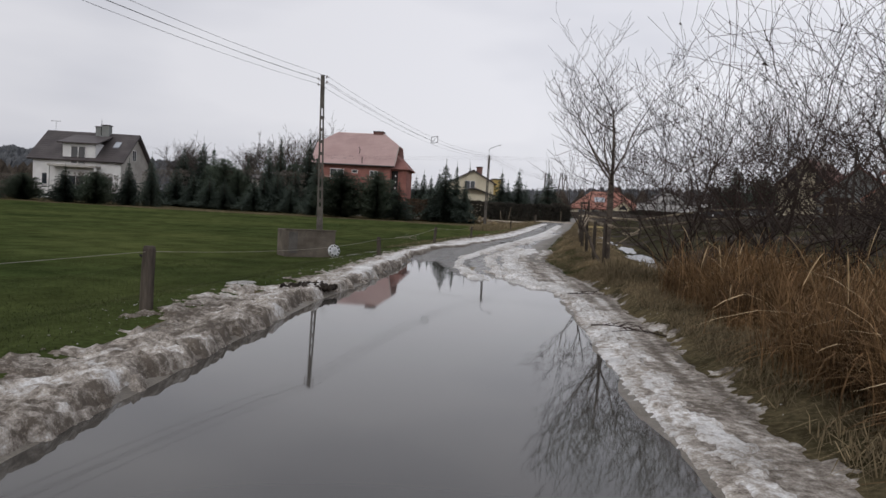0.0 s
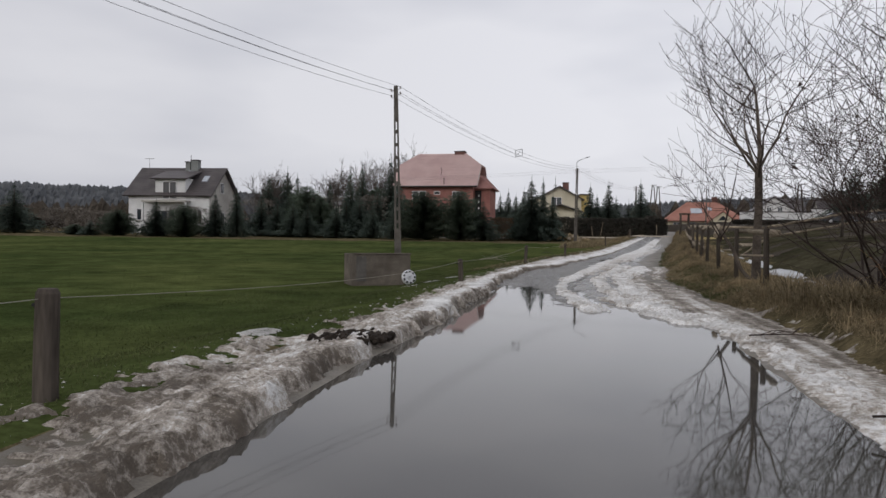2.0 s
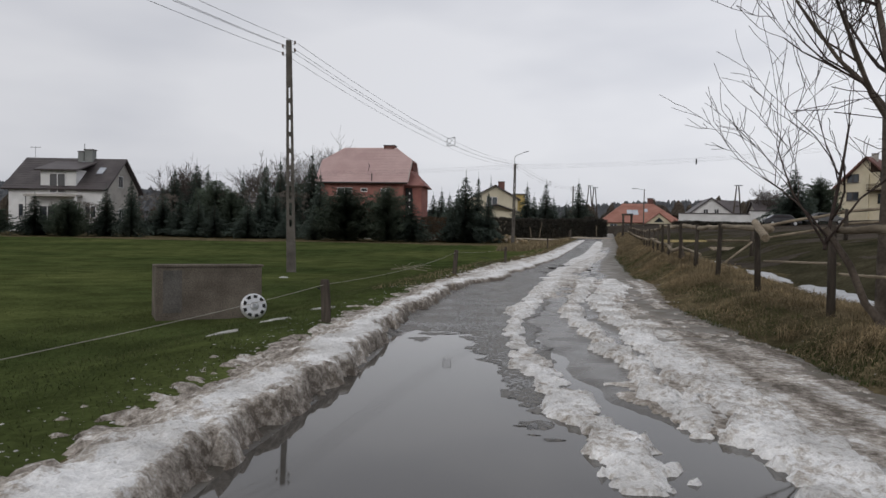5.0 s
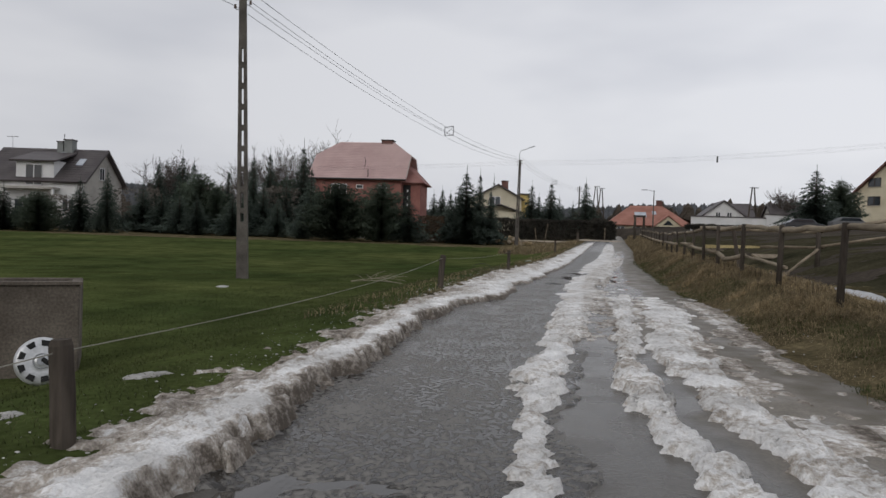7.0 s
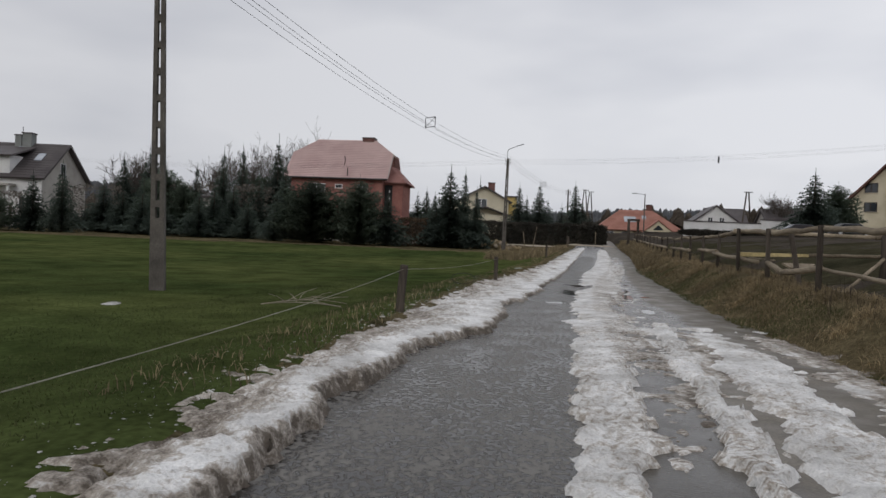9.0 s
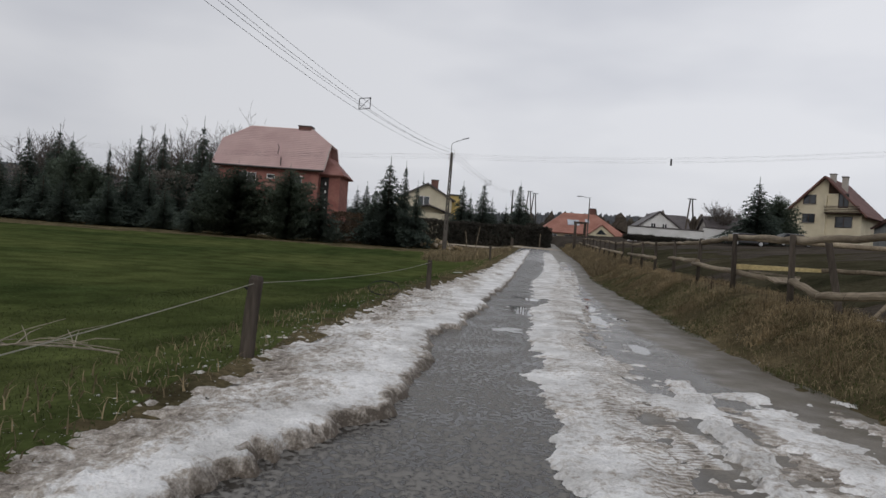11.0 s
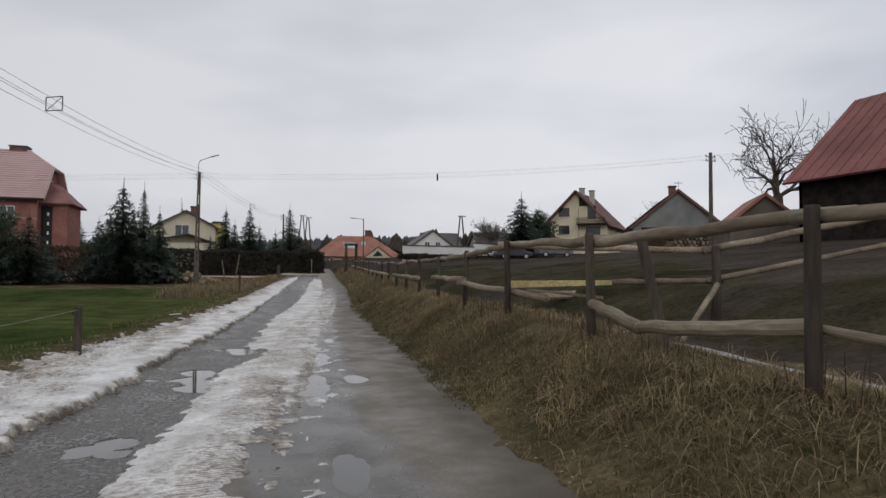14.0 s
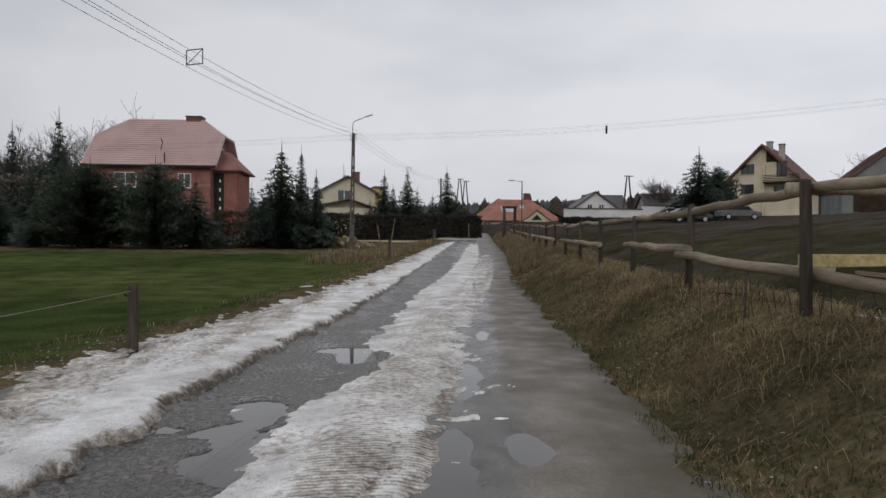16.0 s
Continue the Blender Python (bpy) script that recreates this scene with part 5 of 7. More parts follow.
def white_house():
    z = 0.9
    root = thing("house", pose(-52.0, 88.0, 0, 0, 0, 3), "white rendered house with a dark tiled roof and a balcony dormer", "house", "village houses")
    L, W, eave, ridge = 11.8, 9.0, 6.55, 10.35
    gable_house(root, L, W, z, eave, ridge, WHITEWALL, DARKROOF, 0.6, "x", 14)
    part("gable_panel", Build().prism([(L / 2 + 0.003, 0.1, z - 1), (L / 2 + 0.003, W - 0.1, z - 1), (L / 2 + 0.003, W - 0.1, eave), (L / 2 + 0.003, W / 2, ridge - 0.4), (L / 2 + 0.003, 0.1, eave)], (0.02, 0, 0)), PALEWALL, root, "unpainted greyish gable wall")
    # shed dormer with a balcony door
    part("dormer", Build().box(-1.9, -0.12, eave - 0.8, 2.5, 3.8, 8.5), WHITEWALL, root, "white dormer with a glazed balcony door")
    slab(root, "dormer_roof", [(-2.4, -0.7, 8.45), (3.0, -0.7, 8.45), (3.0, 4.5, 10.05), (-2.4, 4.5, 10.05)], 0.18, DARKROOF)
    window(root, 0.2, -0.14, 5.6, 2.0, 2.4, 1, False)
    part("balcony", Build().box(-3.2, -1.5, 5.1, 3.2, 0.0, 5.35), PALEWALL, root, "shallow balcony slab")
    for x in (-3.1, 3.1):
        part("balcony_post", Build().box(x - 0.12, -1.4, z - 1, x + 0.12, -1.15, 5.1), WHITEWALL, root)
    window(root, -0.6, 0.0, 1.4, 3.0, 2.6, 2, False)
    window(root, -4.2, 0.0, 2.6, 1.0, 1.6, 0)
    window(root, 4.2, 0.0, 2.6, 1.4, 1.5, 1)
    window(root, L / 2 + 0.03, 4.0, 6.6, 1.1, 1.5, 1, side="+x")
    window(root, L / 2 + 0.03, 4.2, 2.4, 1.3, 1.5, 1, side="+x")
    part("door", Build().box(-1.2 + 3.0, -0.05, z, 2.8, 0.0, 3.2), DARKWOOD, root, "dark entrance door")
    k = (ridge - eave) / (W / 2)
    for x, y in ((4.3, 1.8), (1.4, 3.2)):
        q = [(x - 0.4, y, eave + k * y), (x + 0.4, y, eave + k * y), (x + 0.4, y + 1.0, eave + k * (y + 1.0)), (x - 0.4, y + 1.0, eave + k * (y + 1.0))]
        slab(root, "roof_window", [(a, b, c + 0.14) for a, b, c in q], 0.12, SOLAR, "small sloping roof window")
    chimney(root, 0.9, W / 2 - 0.4, ridge - 1.2, ridge + 0.75, 0.36, GREYWALL)
    chimney(root, 1.9, W / 2 - 0.3, ridge - 1.2, ridge + 1.0, 0.5, GREYWALL)
    part("flue", Build().tube([(1.2, W / 2 - 0.4, ridge + 0.8), (1.2, W / 2 - 0.4, ridge + 1.8)], [0.05, 0.05], 6), STEEL, root)
    mast = part("aerial", Build().tube([(-5.4, W / 2, ridge - 0.2), (-5.4, W / 2, ridge + 1.4)], [0.03, 0.025], 5), STEEL, root)
    part("aerial_bar", Build().box(-6.1, W / 2 - 0.03, ridge + 1.3, -4.7, W / 2 + 0.03, ridge + 1.37), STEEL, mast)
    return root


def yellow_house():
    z = 2.2
    root = thing("house", pose(2.4, 134.0, 0, 0, 0, 6), "pale yellow two-storey house with dark eaves behind a hedge", "house", "village houses")
    gable_house(root, 8.6, 11.0, z, 8.6, 10.95, YELLOWWALL, DARKROOF, 0.6, "y", 0)
    window(root, -0.5, 0.0, 7.0, 2.0, 1.7, 1)
    window(root, 2.6, 0.0, 4.0, 1.6, 1.4, 1)
    part("annexe", Build().box(4.3, 1.5, z - 1, 6.0, 9.0, 9.3), mat("ochre_render", (0.52, 0.38, 0.13), (0.60, 0.46, 0.18), 0.9), root, "ochre flat-roofed side block")
    part("annexe_roof", Build().box(4.2, 1.2, 9.3, 6.3, 9.3, 9.5), DARKROOF, root)
    slab(root, "porch_roof", [(-4.9, -1.8, 6.2), (0.2, -1.8, 7.35), (0.2, 0.0, 7.35), (-4.9, 0.0, 6.2)], 0.16, DARKROOF)
    slab(root, "porch_roof", [(0.2, -1.8, 7.35), (5.4, -1.8, 5.6), (5.4, 0.0, 5.6), (0.2, 0.0, 7.35)], 0.16, DARKROOF)
    part("porch", Build().box(-4.0, -1.4, z - 1, 4.6, 0.0, 5.9), YELLOWWALL, root)
    chimney(root, 1.6, 3.0, 9.6, 11.7, 0.55, BROWNROOF)
    part("aerial", Build().tube([(-0.2, 5, 10.8), (-0.2, 5, 13.3)], [0.04, 0.03], 5), STEEL, root)
    return root


def orange_house():
    z = 2.9
    root = thing("house", pose(33.0, 150.0, 0, 0, 0, -6), "long bungalow with a bright orange hipped tile roof", "house", "village houses")
    L, W, eave, ridge = 15.5, 11.0, 5.1, 9.0
    part("wall", Build().box(-L / 2, 0, z - 1.5, L / 2, W, eave), CREAMWALL, root)
    o, r = 0.7, 3.2
    c = [(-L / 2 - o, -o, eave - 0.3), (L / 2 + o, -o, eave - 0.3), (L / 2 + o, W + o, eave - 0.3), (-L / 2 - o, W + o, eave - 0.3)]
    a, b = (-r, W / 2, ridge), (r, W / 2, ridge)
    for q in ([c[0], c[1], b, a], [c[2], c[3], a, b], [c[1], c[2], b], [c[3], c[0], a]):
        slab(root, "roof", q, 0.2, ORANGEROOF)
    tile_rows(root, [c[0], c[1], b, a], 12, ORANGEROOF)
    # gabled porch
    part("porch_gable", Build().prism([(0.8, -1.6, 4.6), (6.0, -1.6, 4.6), (3.4, -1.6, 6.6)], (0, 0.25, 0)), CREAMWALL, root, "cream porch gable with an arched window")
    part("gable_window", Build().prism([(2.4, -1.66, 4.9), (4.4, -1.66, 4.9), (3.4, -1.66, 5.9)], (0, 0.05, 0)), PANE, root)
    slab(root, "porch_roof", [(0.3, -1.9, 4.5), (0.3, 3.0, 4.5), (3.4, 3.0, 6.9), (3.4, -1.9, 6.9)], 0.16, ORANGEROOF)
    slab(root, "porch_roof", [(6.5, -1.9, 4.5), (6.5, 3.0, 4.5), (3.4, 3.0, 6.9), (3.4, -1.9, 6.9)], 0.16, ORANGEROOF)
    k = (ridge - eave + 0.3) / (W / 2 + o)
    for x, y, w, h in ((-2.6, 1.6, 2.3, 1.6), (0.9, 2.6, 0.8, 1.0)):
        q = [(x, y, 0), (x + w, y, 0), (x + w, y + h, 0), (x, y + h, 0)]
        slab(root, "roof_panel", [(p, s, eave - 0.3 + k * (s + o) + 0.14) for p, s, _ in q], 0.1, SOLAR, "glossy pale roof panel")
    for x in (-5.5, -2.5):
        window(root, x, 0.0, 3.2, 1.5, 1.3, 1)
    chimney(root, 2.6, W / 2 + 0.5, 7.5, 10.1, 0.55, BROWNROOF)
    return root


def cream_house():
    z = on_ground(60.0, 117.0)
    root = thing("house", pose(59.7, 116.5, 0, 0, 0, -47), "tall cream house with a steep brown roof and timber balcony", "house", "village houses")
    L, W, eave, ridge = 9.6, 11.5, 9.9, 14.8
    gable_house(root, L, W, z, eave, ridge, CREAMWALL, BROWNROOF, 0.9, "y", 10)
    for q in (8.0, 10.8):
        window(root, -2.0, 0.0, q, 1.7, 1.35, 1, frame_mat=DARKWOOD)
    window(root, 2.4, 0.0, 10.3, 1.3, 2.0, 1, False, frame_mat=DARKWOOD)
    window(root, 2.6, 0.0, 7.4, 2.2, 1.6, 1, False, frame_mat=DARKWOOD)
    # Thin dark triangle paints the shade high in the recessed gable.
    part("gable_shade_panel", Build().prism([(0.4, -0.02, 12.3), (2.2, -0.02, 12.3), (0.4, -0.02, 14.1)], (0, 0.05, 0)), DARKWOOD, root)
    part("balcony", Build().box(0.3, -1.3, 9.35, 4.8, 0.0, 9.55), DARKWOOD, root, "dark timber balcony")
    for i in range(4):
        part("balcony_rail", Build().box(0.3, -1.3, 9.65 + 0.22 * i, 4.8, -1.24, 9.75 + 0.22 * i), DARKWOOD, root)
    part("divider", Build().box(0.1, -0.5, z, 0.35, 0.0, 12.0), CREAMWALL, root)
    chimney(root, 0.3, 2.2, 13.6, 15.3, 0.36, PALEWALL)
    chimney(root, 1.6, 3.4, 12.2, 15.0, 0.36, PALEWALL)
    return root


def grey_house():
    z = on_ground(47, 78)
    root = thing("house", pose(46.8, 78.0, 0, 0, 0, -30), "grey rendered outbuilding with a red gabled roof", "house", "village houses")
    gable_house(root, 8.4, 12.5, z, 6.3, 9.75, GREYWALL, BROWNROOF, 0.35, "y", 12)
    part("garage_door", Build().box(-3.4, -0.05, z, -0.4, 0.0, z + 2.3), DARKWOOD, root, "dark brown double door")
    part("garage_door", Build().box(0.6, -0.05, z, 3.4, 0.0, z + 2.3), BROWNROOF, root, "faded red double door")
    chimney(root, -0.3, 1.2, 9.2, 10.1, 0.3, BROWNROOF)
    mast = part("aerial", Build().tube([(0.2, 0.6, 9.6), (0.2, 0.6, 10.6)], [0.025, 0.02], 5), STEEL, root)
    part("aerial_bar", Build().box(-0.2, 0.57, 10.4, 0.6, 0.63, 10.46), STEEL, mast)
    return root


def barn():
    z = on_ground(36, 46)
    root = thing("barn", pose(0, 0, 0), "big old dark timber barn with a red sheet roof", "barn")
    x0, x1, y0, y1, eave, ridge = 36.6, 47.4, 33.0, 55.4, 7.6, 12.5
    k = (ridge - eave) / ((x1 - x0) / 2)
    wall = Build()
    for a, b in ((y0, y0 + 4), (y1 - 6, y1)):
        wall.box(x0, a, z - 2.5, x0 + 0.2, b, eave)
    wall.box(x1 - 0.2, y0, z - 2, x1, y1, eave)
    part("side_wall", wall, SHADED_BARNWOOD, root)
    for y in (y0, y1 - 0.2):
        part("gable_wall", Build().prism([(x0, y, z - 2), (x1, y, z - 2), (x1, y, eave), ((x0 + x1) / 2, y, ridge - 0.2), (x0, y, eave)], (0, 0.2, 0)), SHADED_BARNWOOD, root)
    part("back_boards", Build().box(x0 + 3.0, y0 + 0.3, z - 1, x0 + 3.2, y1 - 0.3, eave + 2.0), SHADED_BARNWOOD, root)
    part("lintel", Build().box(x0 - 0.05, y0, eave - 0.35, x0 + 0.25, y1, eave - 0.05), DARKWOOD, root)
    for y in (40.5, 45.5):
        part("post", Build().box(x0, y, z - 1, x0 + 0.25, y + 0.25, eave), DARKWOOD, root)
    for s, a in ((-1, x0), (1, x1)):
        e = a + s * 0.8
        q = [(e, y0 - 0.6, eave - k * 0.8), (e, y1 + 0.5, eave - k * 0.8), ((x0 + x1) / 2, y1 + 0.5, ridge), ((x0 + x1) / 2, y0 - 0.6, ridge)]
        slab(root, "roof", q, 0.14, REDROOF)
        if s < 0:
            a0, b0, c0, d0 = [Vector(p) for p in q]
            n = Vector((-k, 0, 1)).normalized()
            for i in range(30):
                t = (i + 0.5) / 30
                part("seam", Build().tube([a0.lerp(b0, t) + n * 0.01, d0.lerp(c0, t) + n * 0.01], [0.03, 0.03], 4), REDROOF, root)
    return root


def small_building(x, y, turn, L, W, eave, ridge, wall, roof, label, along, category="outbuilding", win=()):
    z = on_ground(x, y)
    root = thing("outbuilding", pose(x, y, 0, 0, 0, turn), label, category, "outbuildings")
    gable_house(root, L, W, z, eave, ridge, wall, roof, 0.35, along, 0)
    for wx, wz, w, h in win:
        window(root, wx, 0.0, wz, w, h, 1, False)
    return root


brick_house()
white_house()
yellow_house()
orange_house()
cream_house()
grey_house()
barn()
small_building(40.9, 62.0, -34, 4.6, 7.0, 5.4, 7.3, mat("stained_plaster", (0.15, 0.125, 0.10), (0.22, 0.19, 0.155), 0.95, 0.7, 20, 0.2, 0.005, spec=0.1), ORANGEROOF, "low plastered shed with an orange roof beside the barn", "y")
small_building(40.6, 130.0, -8, 6.6, 8.0, 6.5, 8.95, WHITEWALL, DARKROOF, "white house with a dark gabled roof behind a wall", "y", "house", ((-0.9, 6.1, 0.8, 0.8), (0.9, 6.1, 0.8, 0.8)))
small_building(43.5, 133.0, -8, 6.0, 6.0, 6.6, 8.8, WHITEWALL, DARKROOF, "white house wing with a dark pitched roof", "x", "house")
small_building(48.0, 120.0, -8, 6.5, 6.0, 6.2, 8.2, PALEWALL, DARKROOF, "low grey outbuilding with a dark roof", "x")
small_building(-38.0, 100.0, 4, 7.5, 7.0, 5.2, 5.6, PALEWALL, DARKROOF, "flat greyish house half hidden by conifers", "x", "house", ((2.0, 3.0, 1.2, 1.2),))
small_building(-31.5, 102.0, 4, 5.0, 7.0, 5.6, 6.2, PALEWALL, DARKROOF, "plain greyish garage half hidden by conifers", "x")

wall_w = thing("long_wall", pose(0, 0, 0), "long low white rendered yard wall with a grey coping", "wall")
for a, b in (((30.4, 114.0), (41.0, 114.0)), ((41.0, 114.0), (52.0, 116.5))):
    d = Vector((b[0] - a[0], b[1] - a[1], 0))
    n = d.cross(Vector((0, 0, 1))).normalized() * 0.3
    z0 = 3.45 if a[0] < 40 else 4.0
    part("wall_panel", Build().prism([(a[0], a[1], z0 - 1.5), (b[0], b[1], z0 - 1.5), (b[0], b[1], z0 + 1.9), (a[0], a[1], z0 + 1.9)], n), WHITEWALL, wall_w)
    part("coping", Build().prism([(a[0], a[1], z0 + 1.9), (b[0], b[1], z0 + 1.9), (b[0], b[1], z0 + 2.05), (a[0], a[1], z0 + 2.05)], n * 1.3), DARKROOF, wall_w)


# ---- vegetation ----
def spruce_mesh(seed, layers, full, droop, material, name):
    """The crown of a conifer one metre high: whorls of drooping branches set with sprigs."""
    rnd = random.Random(seed)
    b = Build()
    for i in range(layers):
        t = (i + rnd.uniform(-0.3, 0.3)) / layers
        z = 0.05 + 0.9 * t
        r = full * max(1 - t, 0.0) ** (1.0 if full < 0.5 else 0.42) * min(1.0, 0.55 + 4 * max(t, 0)) * rnd.uniform(0.8, 1.15) + 0.012
        n = max(5, int(15 * (1 - t) + 6))
        for j in range(n):
            a = 2 * math.pi * (j + rnd.random()) / n
            L = r * rnd.uniform(0.5, 1.25)
            d = Vector((math.cos(a), math.sin(a), 0))
            s = Vector((-d.y, d.x, 0))
            steps = max(2, int(L / 0.022))
            for k in range(steps):
                q = (k + 0.6) / steps
                p = d * L * q + Vector((0, 0, z - droop * L * q * q + rnd.uniform(-0.01, 0.01)))
                w = (0.012 + 0.03 * L) * (1.15 - 0.4 * q) * rnd.uniform(0.6, 1.4)
                for e in (-1, 1):
                    tip = p + (d * rnd.uniform(0.5, 1.3) + s * e * rnd.uniform(0.6, 1.5) + Vector((0, 0, rnd.uniform(-0.8, 0.5)))) * w * 2.0
                    b.add([p - d * w * 0.55, p + d * w * 0.55, tip], [(0, 1, 2)])
                if rnd.random() < 0.6:
                    u = (s * rnd.uniform(-1, 1) + Vector((0, 0, rnd.choice((-1, 1))))).normalized()
                    b.add([p - d * w * 0.5, p + d * w * 0.9, p + u * w * 1.6], [(0, 1, 2)])
    b.tube([(0, 0, 0.85), (0, 0, 1.04)], [0.006, 0.002], 4)
    return b.mesh(name, material)


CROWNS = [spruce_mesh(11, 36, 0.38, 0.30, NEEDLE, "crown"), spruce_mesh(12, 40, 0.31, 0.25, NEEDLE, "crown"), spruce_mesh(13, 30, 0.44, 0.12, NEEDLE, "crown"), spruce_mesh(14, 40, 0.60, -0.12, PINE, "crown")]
TRUNK = Build().tube([(0, 0, -0.05), (0, 0, 0.5), (0, 0, 0.97)], [0.02, 0.012, 0.002], 7).mesh("trunk", BARK)
LABELS = ("dark drooping spruce", "slim dark spruce", "broad dark spruce", "rounded dark green pine")


SPAN = (0.50, 0.40, 0.56, 0.84)


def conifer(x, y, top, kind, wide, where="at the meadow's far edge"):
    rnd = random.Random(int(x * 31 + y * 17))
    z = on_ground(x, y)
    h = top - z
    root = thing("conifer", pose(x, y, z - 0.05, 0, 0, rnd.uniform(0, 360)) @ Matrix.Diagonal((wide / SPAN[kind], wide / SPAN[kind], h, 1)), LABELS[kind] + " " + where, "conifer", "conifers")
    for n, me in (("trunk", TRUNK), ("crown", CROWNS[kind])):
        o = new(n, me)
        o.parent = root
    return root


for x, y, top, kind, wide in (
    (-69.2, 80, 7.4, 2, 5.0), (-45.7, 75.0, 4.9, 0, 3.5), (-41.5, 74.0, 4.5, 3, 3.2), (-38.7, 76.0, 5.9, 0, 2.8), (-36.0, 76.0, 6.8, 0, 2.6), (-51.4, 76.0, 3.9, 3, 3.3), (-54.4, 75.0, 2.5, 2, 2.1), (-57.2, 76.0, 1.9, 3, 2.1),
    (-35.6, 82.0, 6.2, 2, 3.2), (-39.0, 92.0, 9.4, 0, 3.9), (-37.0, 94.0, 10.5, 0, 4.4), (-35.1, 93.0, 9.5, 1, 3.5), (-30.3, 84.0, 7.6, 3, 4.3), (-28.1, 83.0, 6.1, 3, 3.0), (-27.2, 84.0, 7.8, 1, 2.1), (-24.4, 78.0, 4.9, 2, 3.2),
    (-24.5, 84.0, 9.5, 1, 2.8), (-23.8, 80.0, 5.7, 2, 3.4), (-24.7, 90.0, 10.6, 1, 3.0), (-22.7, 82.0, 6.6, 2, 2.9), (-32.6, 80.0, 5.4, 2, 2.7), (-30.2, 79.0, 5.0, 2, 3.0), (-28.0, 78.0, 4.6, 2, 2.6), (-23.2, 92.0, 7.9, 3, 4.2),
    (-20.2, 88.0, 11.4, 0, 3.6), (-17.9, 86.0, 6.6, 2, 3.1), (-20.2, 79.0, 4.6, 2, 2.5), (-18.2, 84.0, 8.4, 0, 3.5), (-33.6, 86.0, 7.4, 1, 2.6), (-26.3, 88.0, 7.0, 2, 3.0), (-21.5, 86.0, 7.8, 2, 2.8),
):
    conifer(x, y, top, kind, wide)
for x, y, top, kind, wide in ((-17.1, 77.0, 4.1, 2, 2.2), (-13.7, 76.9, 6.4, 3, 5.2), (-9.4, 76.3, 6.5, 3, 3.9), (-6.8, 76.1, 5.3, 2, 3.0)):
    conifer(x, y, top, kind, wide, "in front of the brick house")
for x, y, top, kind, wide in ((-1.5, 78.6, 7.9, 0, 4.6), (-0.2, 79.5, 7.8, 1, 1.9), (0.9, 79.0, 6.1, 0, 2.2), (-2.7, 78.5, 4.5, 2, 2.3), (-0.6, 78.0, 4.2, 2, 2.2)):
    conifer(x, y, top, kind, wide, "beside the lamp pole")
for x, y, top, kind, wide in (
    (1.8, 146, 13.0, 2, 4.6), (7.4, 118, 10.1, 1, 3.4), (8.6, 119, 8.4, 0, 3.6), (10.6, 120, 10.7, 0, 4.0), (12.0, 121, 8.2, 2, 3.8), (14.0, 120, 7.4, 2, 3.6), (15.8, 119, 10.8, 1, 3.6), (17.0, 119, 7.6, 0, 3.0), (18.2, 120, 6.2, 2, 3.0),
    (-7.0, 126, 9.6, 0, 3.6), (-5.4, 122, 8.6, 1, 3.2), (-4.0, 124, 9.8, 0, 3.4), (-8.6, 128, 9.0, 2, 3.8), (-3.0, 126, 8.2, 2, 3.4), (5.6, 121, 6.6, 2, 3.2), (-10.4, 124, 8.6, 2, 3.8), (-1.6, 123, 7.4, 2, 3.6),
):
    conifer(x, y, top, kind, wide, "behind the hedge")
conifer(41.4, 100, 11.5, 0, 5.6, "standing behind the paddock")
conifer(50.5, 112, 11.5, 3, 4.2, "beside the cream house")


def leaf_heap(name, size, n, leaf, material, seed, label, category, at, turn=0, kind="", power=0.33):
    """A hedge or bush: many small leaf triangles in a box of that size, denser at its skin."""
    rnd = np.random.RandomState(seed)
    p = rnd.uniform(-1, 1, (n, 3))
    skin = rnd.randint(0, 3, n)
    keep = rnd.rand(n) < 0.75
    p[np.arange(n)[keep], skin[keep]] = np.sign(p[np.arange(n)[keep], skin[keep]]) * rnd.uniform(0.82, 1.06, keep.sum())
    c = p * np.array(size) / 2 + np.array([0, 0, size[2] / 2])
    c[:, 2] += 0.16 * size[2] * (fbm(c[:, 0] + seed, c[:, 1], 0.6, seed) - 0.5) * (c[:, 2] / size[2])
    d = rnd.normal(0, 1, (n, 2, 3)) * leaf
    V = np.stack([c, c + d[:, 0], c + d[:, 1]], 1).reshape(-1, 3)
    me = bpy.data.meshes.new(name)
    me.from_pydata(V.tolist(), [], np.arange(3 * n).reshape(-1, 3).tolist())
    me.materials.append(material)
    ob = new(name, me)
    ob.matrix_world = pose(*at, 0, 0, turn)
    return tagged(ob, label, category, kind=kind)


leaf_heap("hedge", (18.6, 1.8, 2.7), 42000, 0.12, HEDGE, 1, "long tall dark clipped hedge along the sandy track", "hedge", (7.6, 102.5, on_ground(7.6, 102.5) - 0.1), 3)
leaf_heap("hedge", (1.8, 14.0, 2.6), 26000, 0.12, HEDGE, 2, "dark hedge running back beside the lane", "hedge", (16.4, 110.0, on_ground(16.4, 110.0) - 0.1), -8)
leaf_heap("hedge", (14.0, 1.5, 1.5), 12000, 0.12, HEDGE, 3, "low dark hedge below the conifers", "hedge", (-31.0, 83.5, on_ground(-31.0, 83.5) - 0.1), 2)
leaf_heap("hedge", (16.0, 1.3, 1.7), 14000, 0.12, HEDGE, 4, "dark hedge before the brick house", "hedge", (-13.0, 91.5, on_ground(-13.0, 91.5) - 0.1), 2)
leaf_heap("hedge", (30.0, 1.6, 4.35 - on_ground(43.0, 106.0)), 26000, 0.11, HEDGE, 6, "dark untidy hedge below the white yard wall", "hedge", (43.0, 106.0, on_ground(43.0, 106.0) - 0.5), 4)
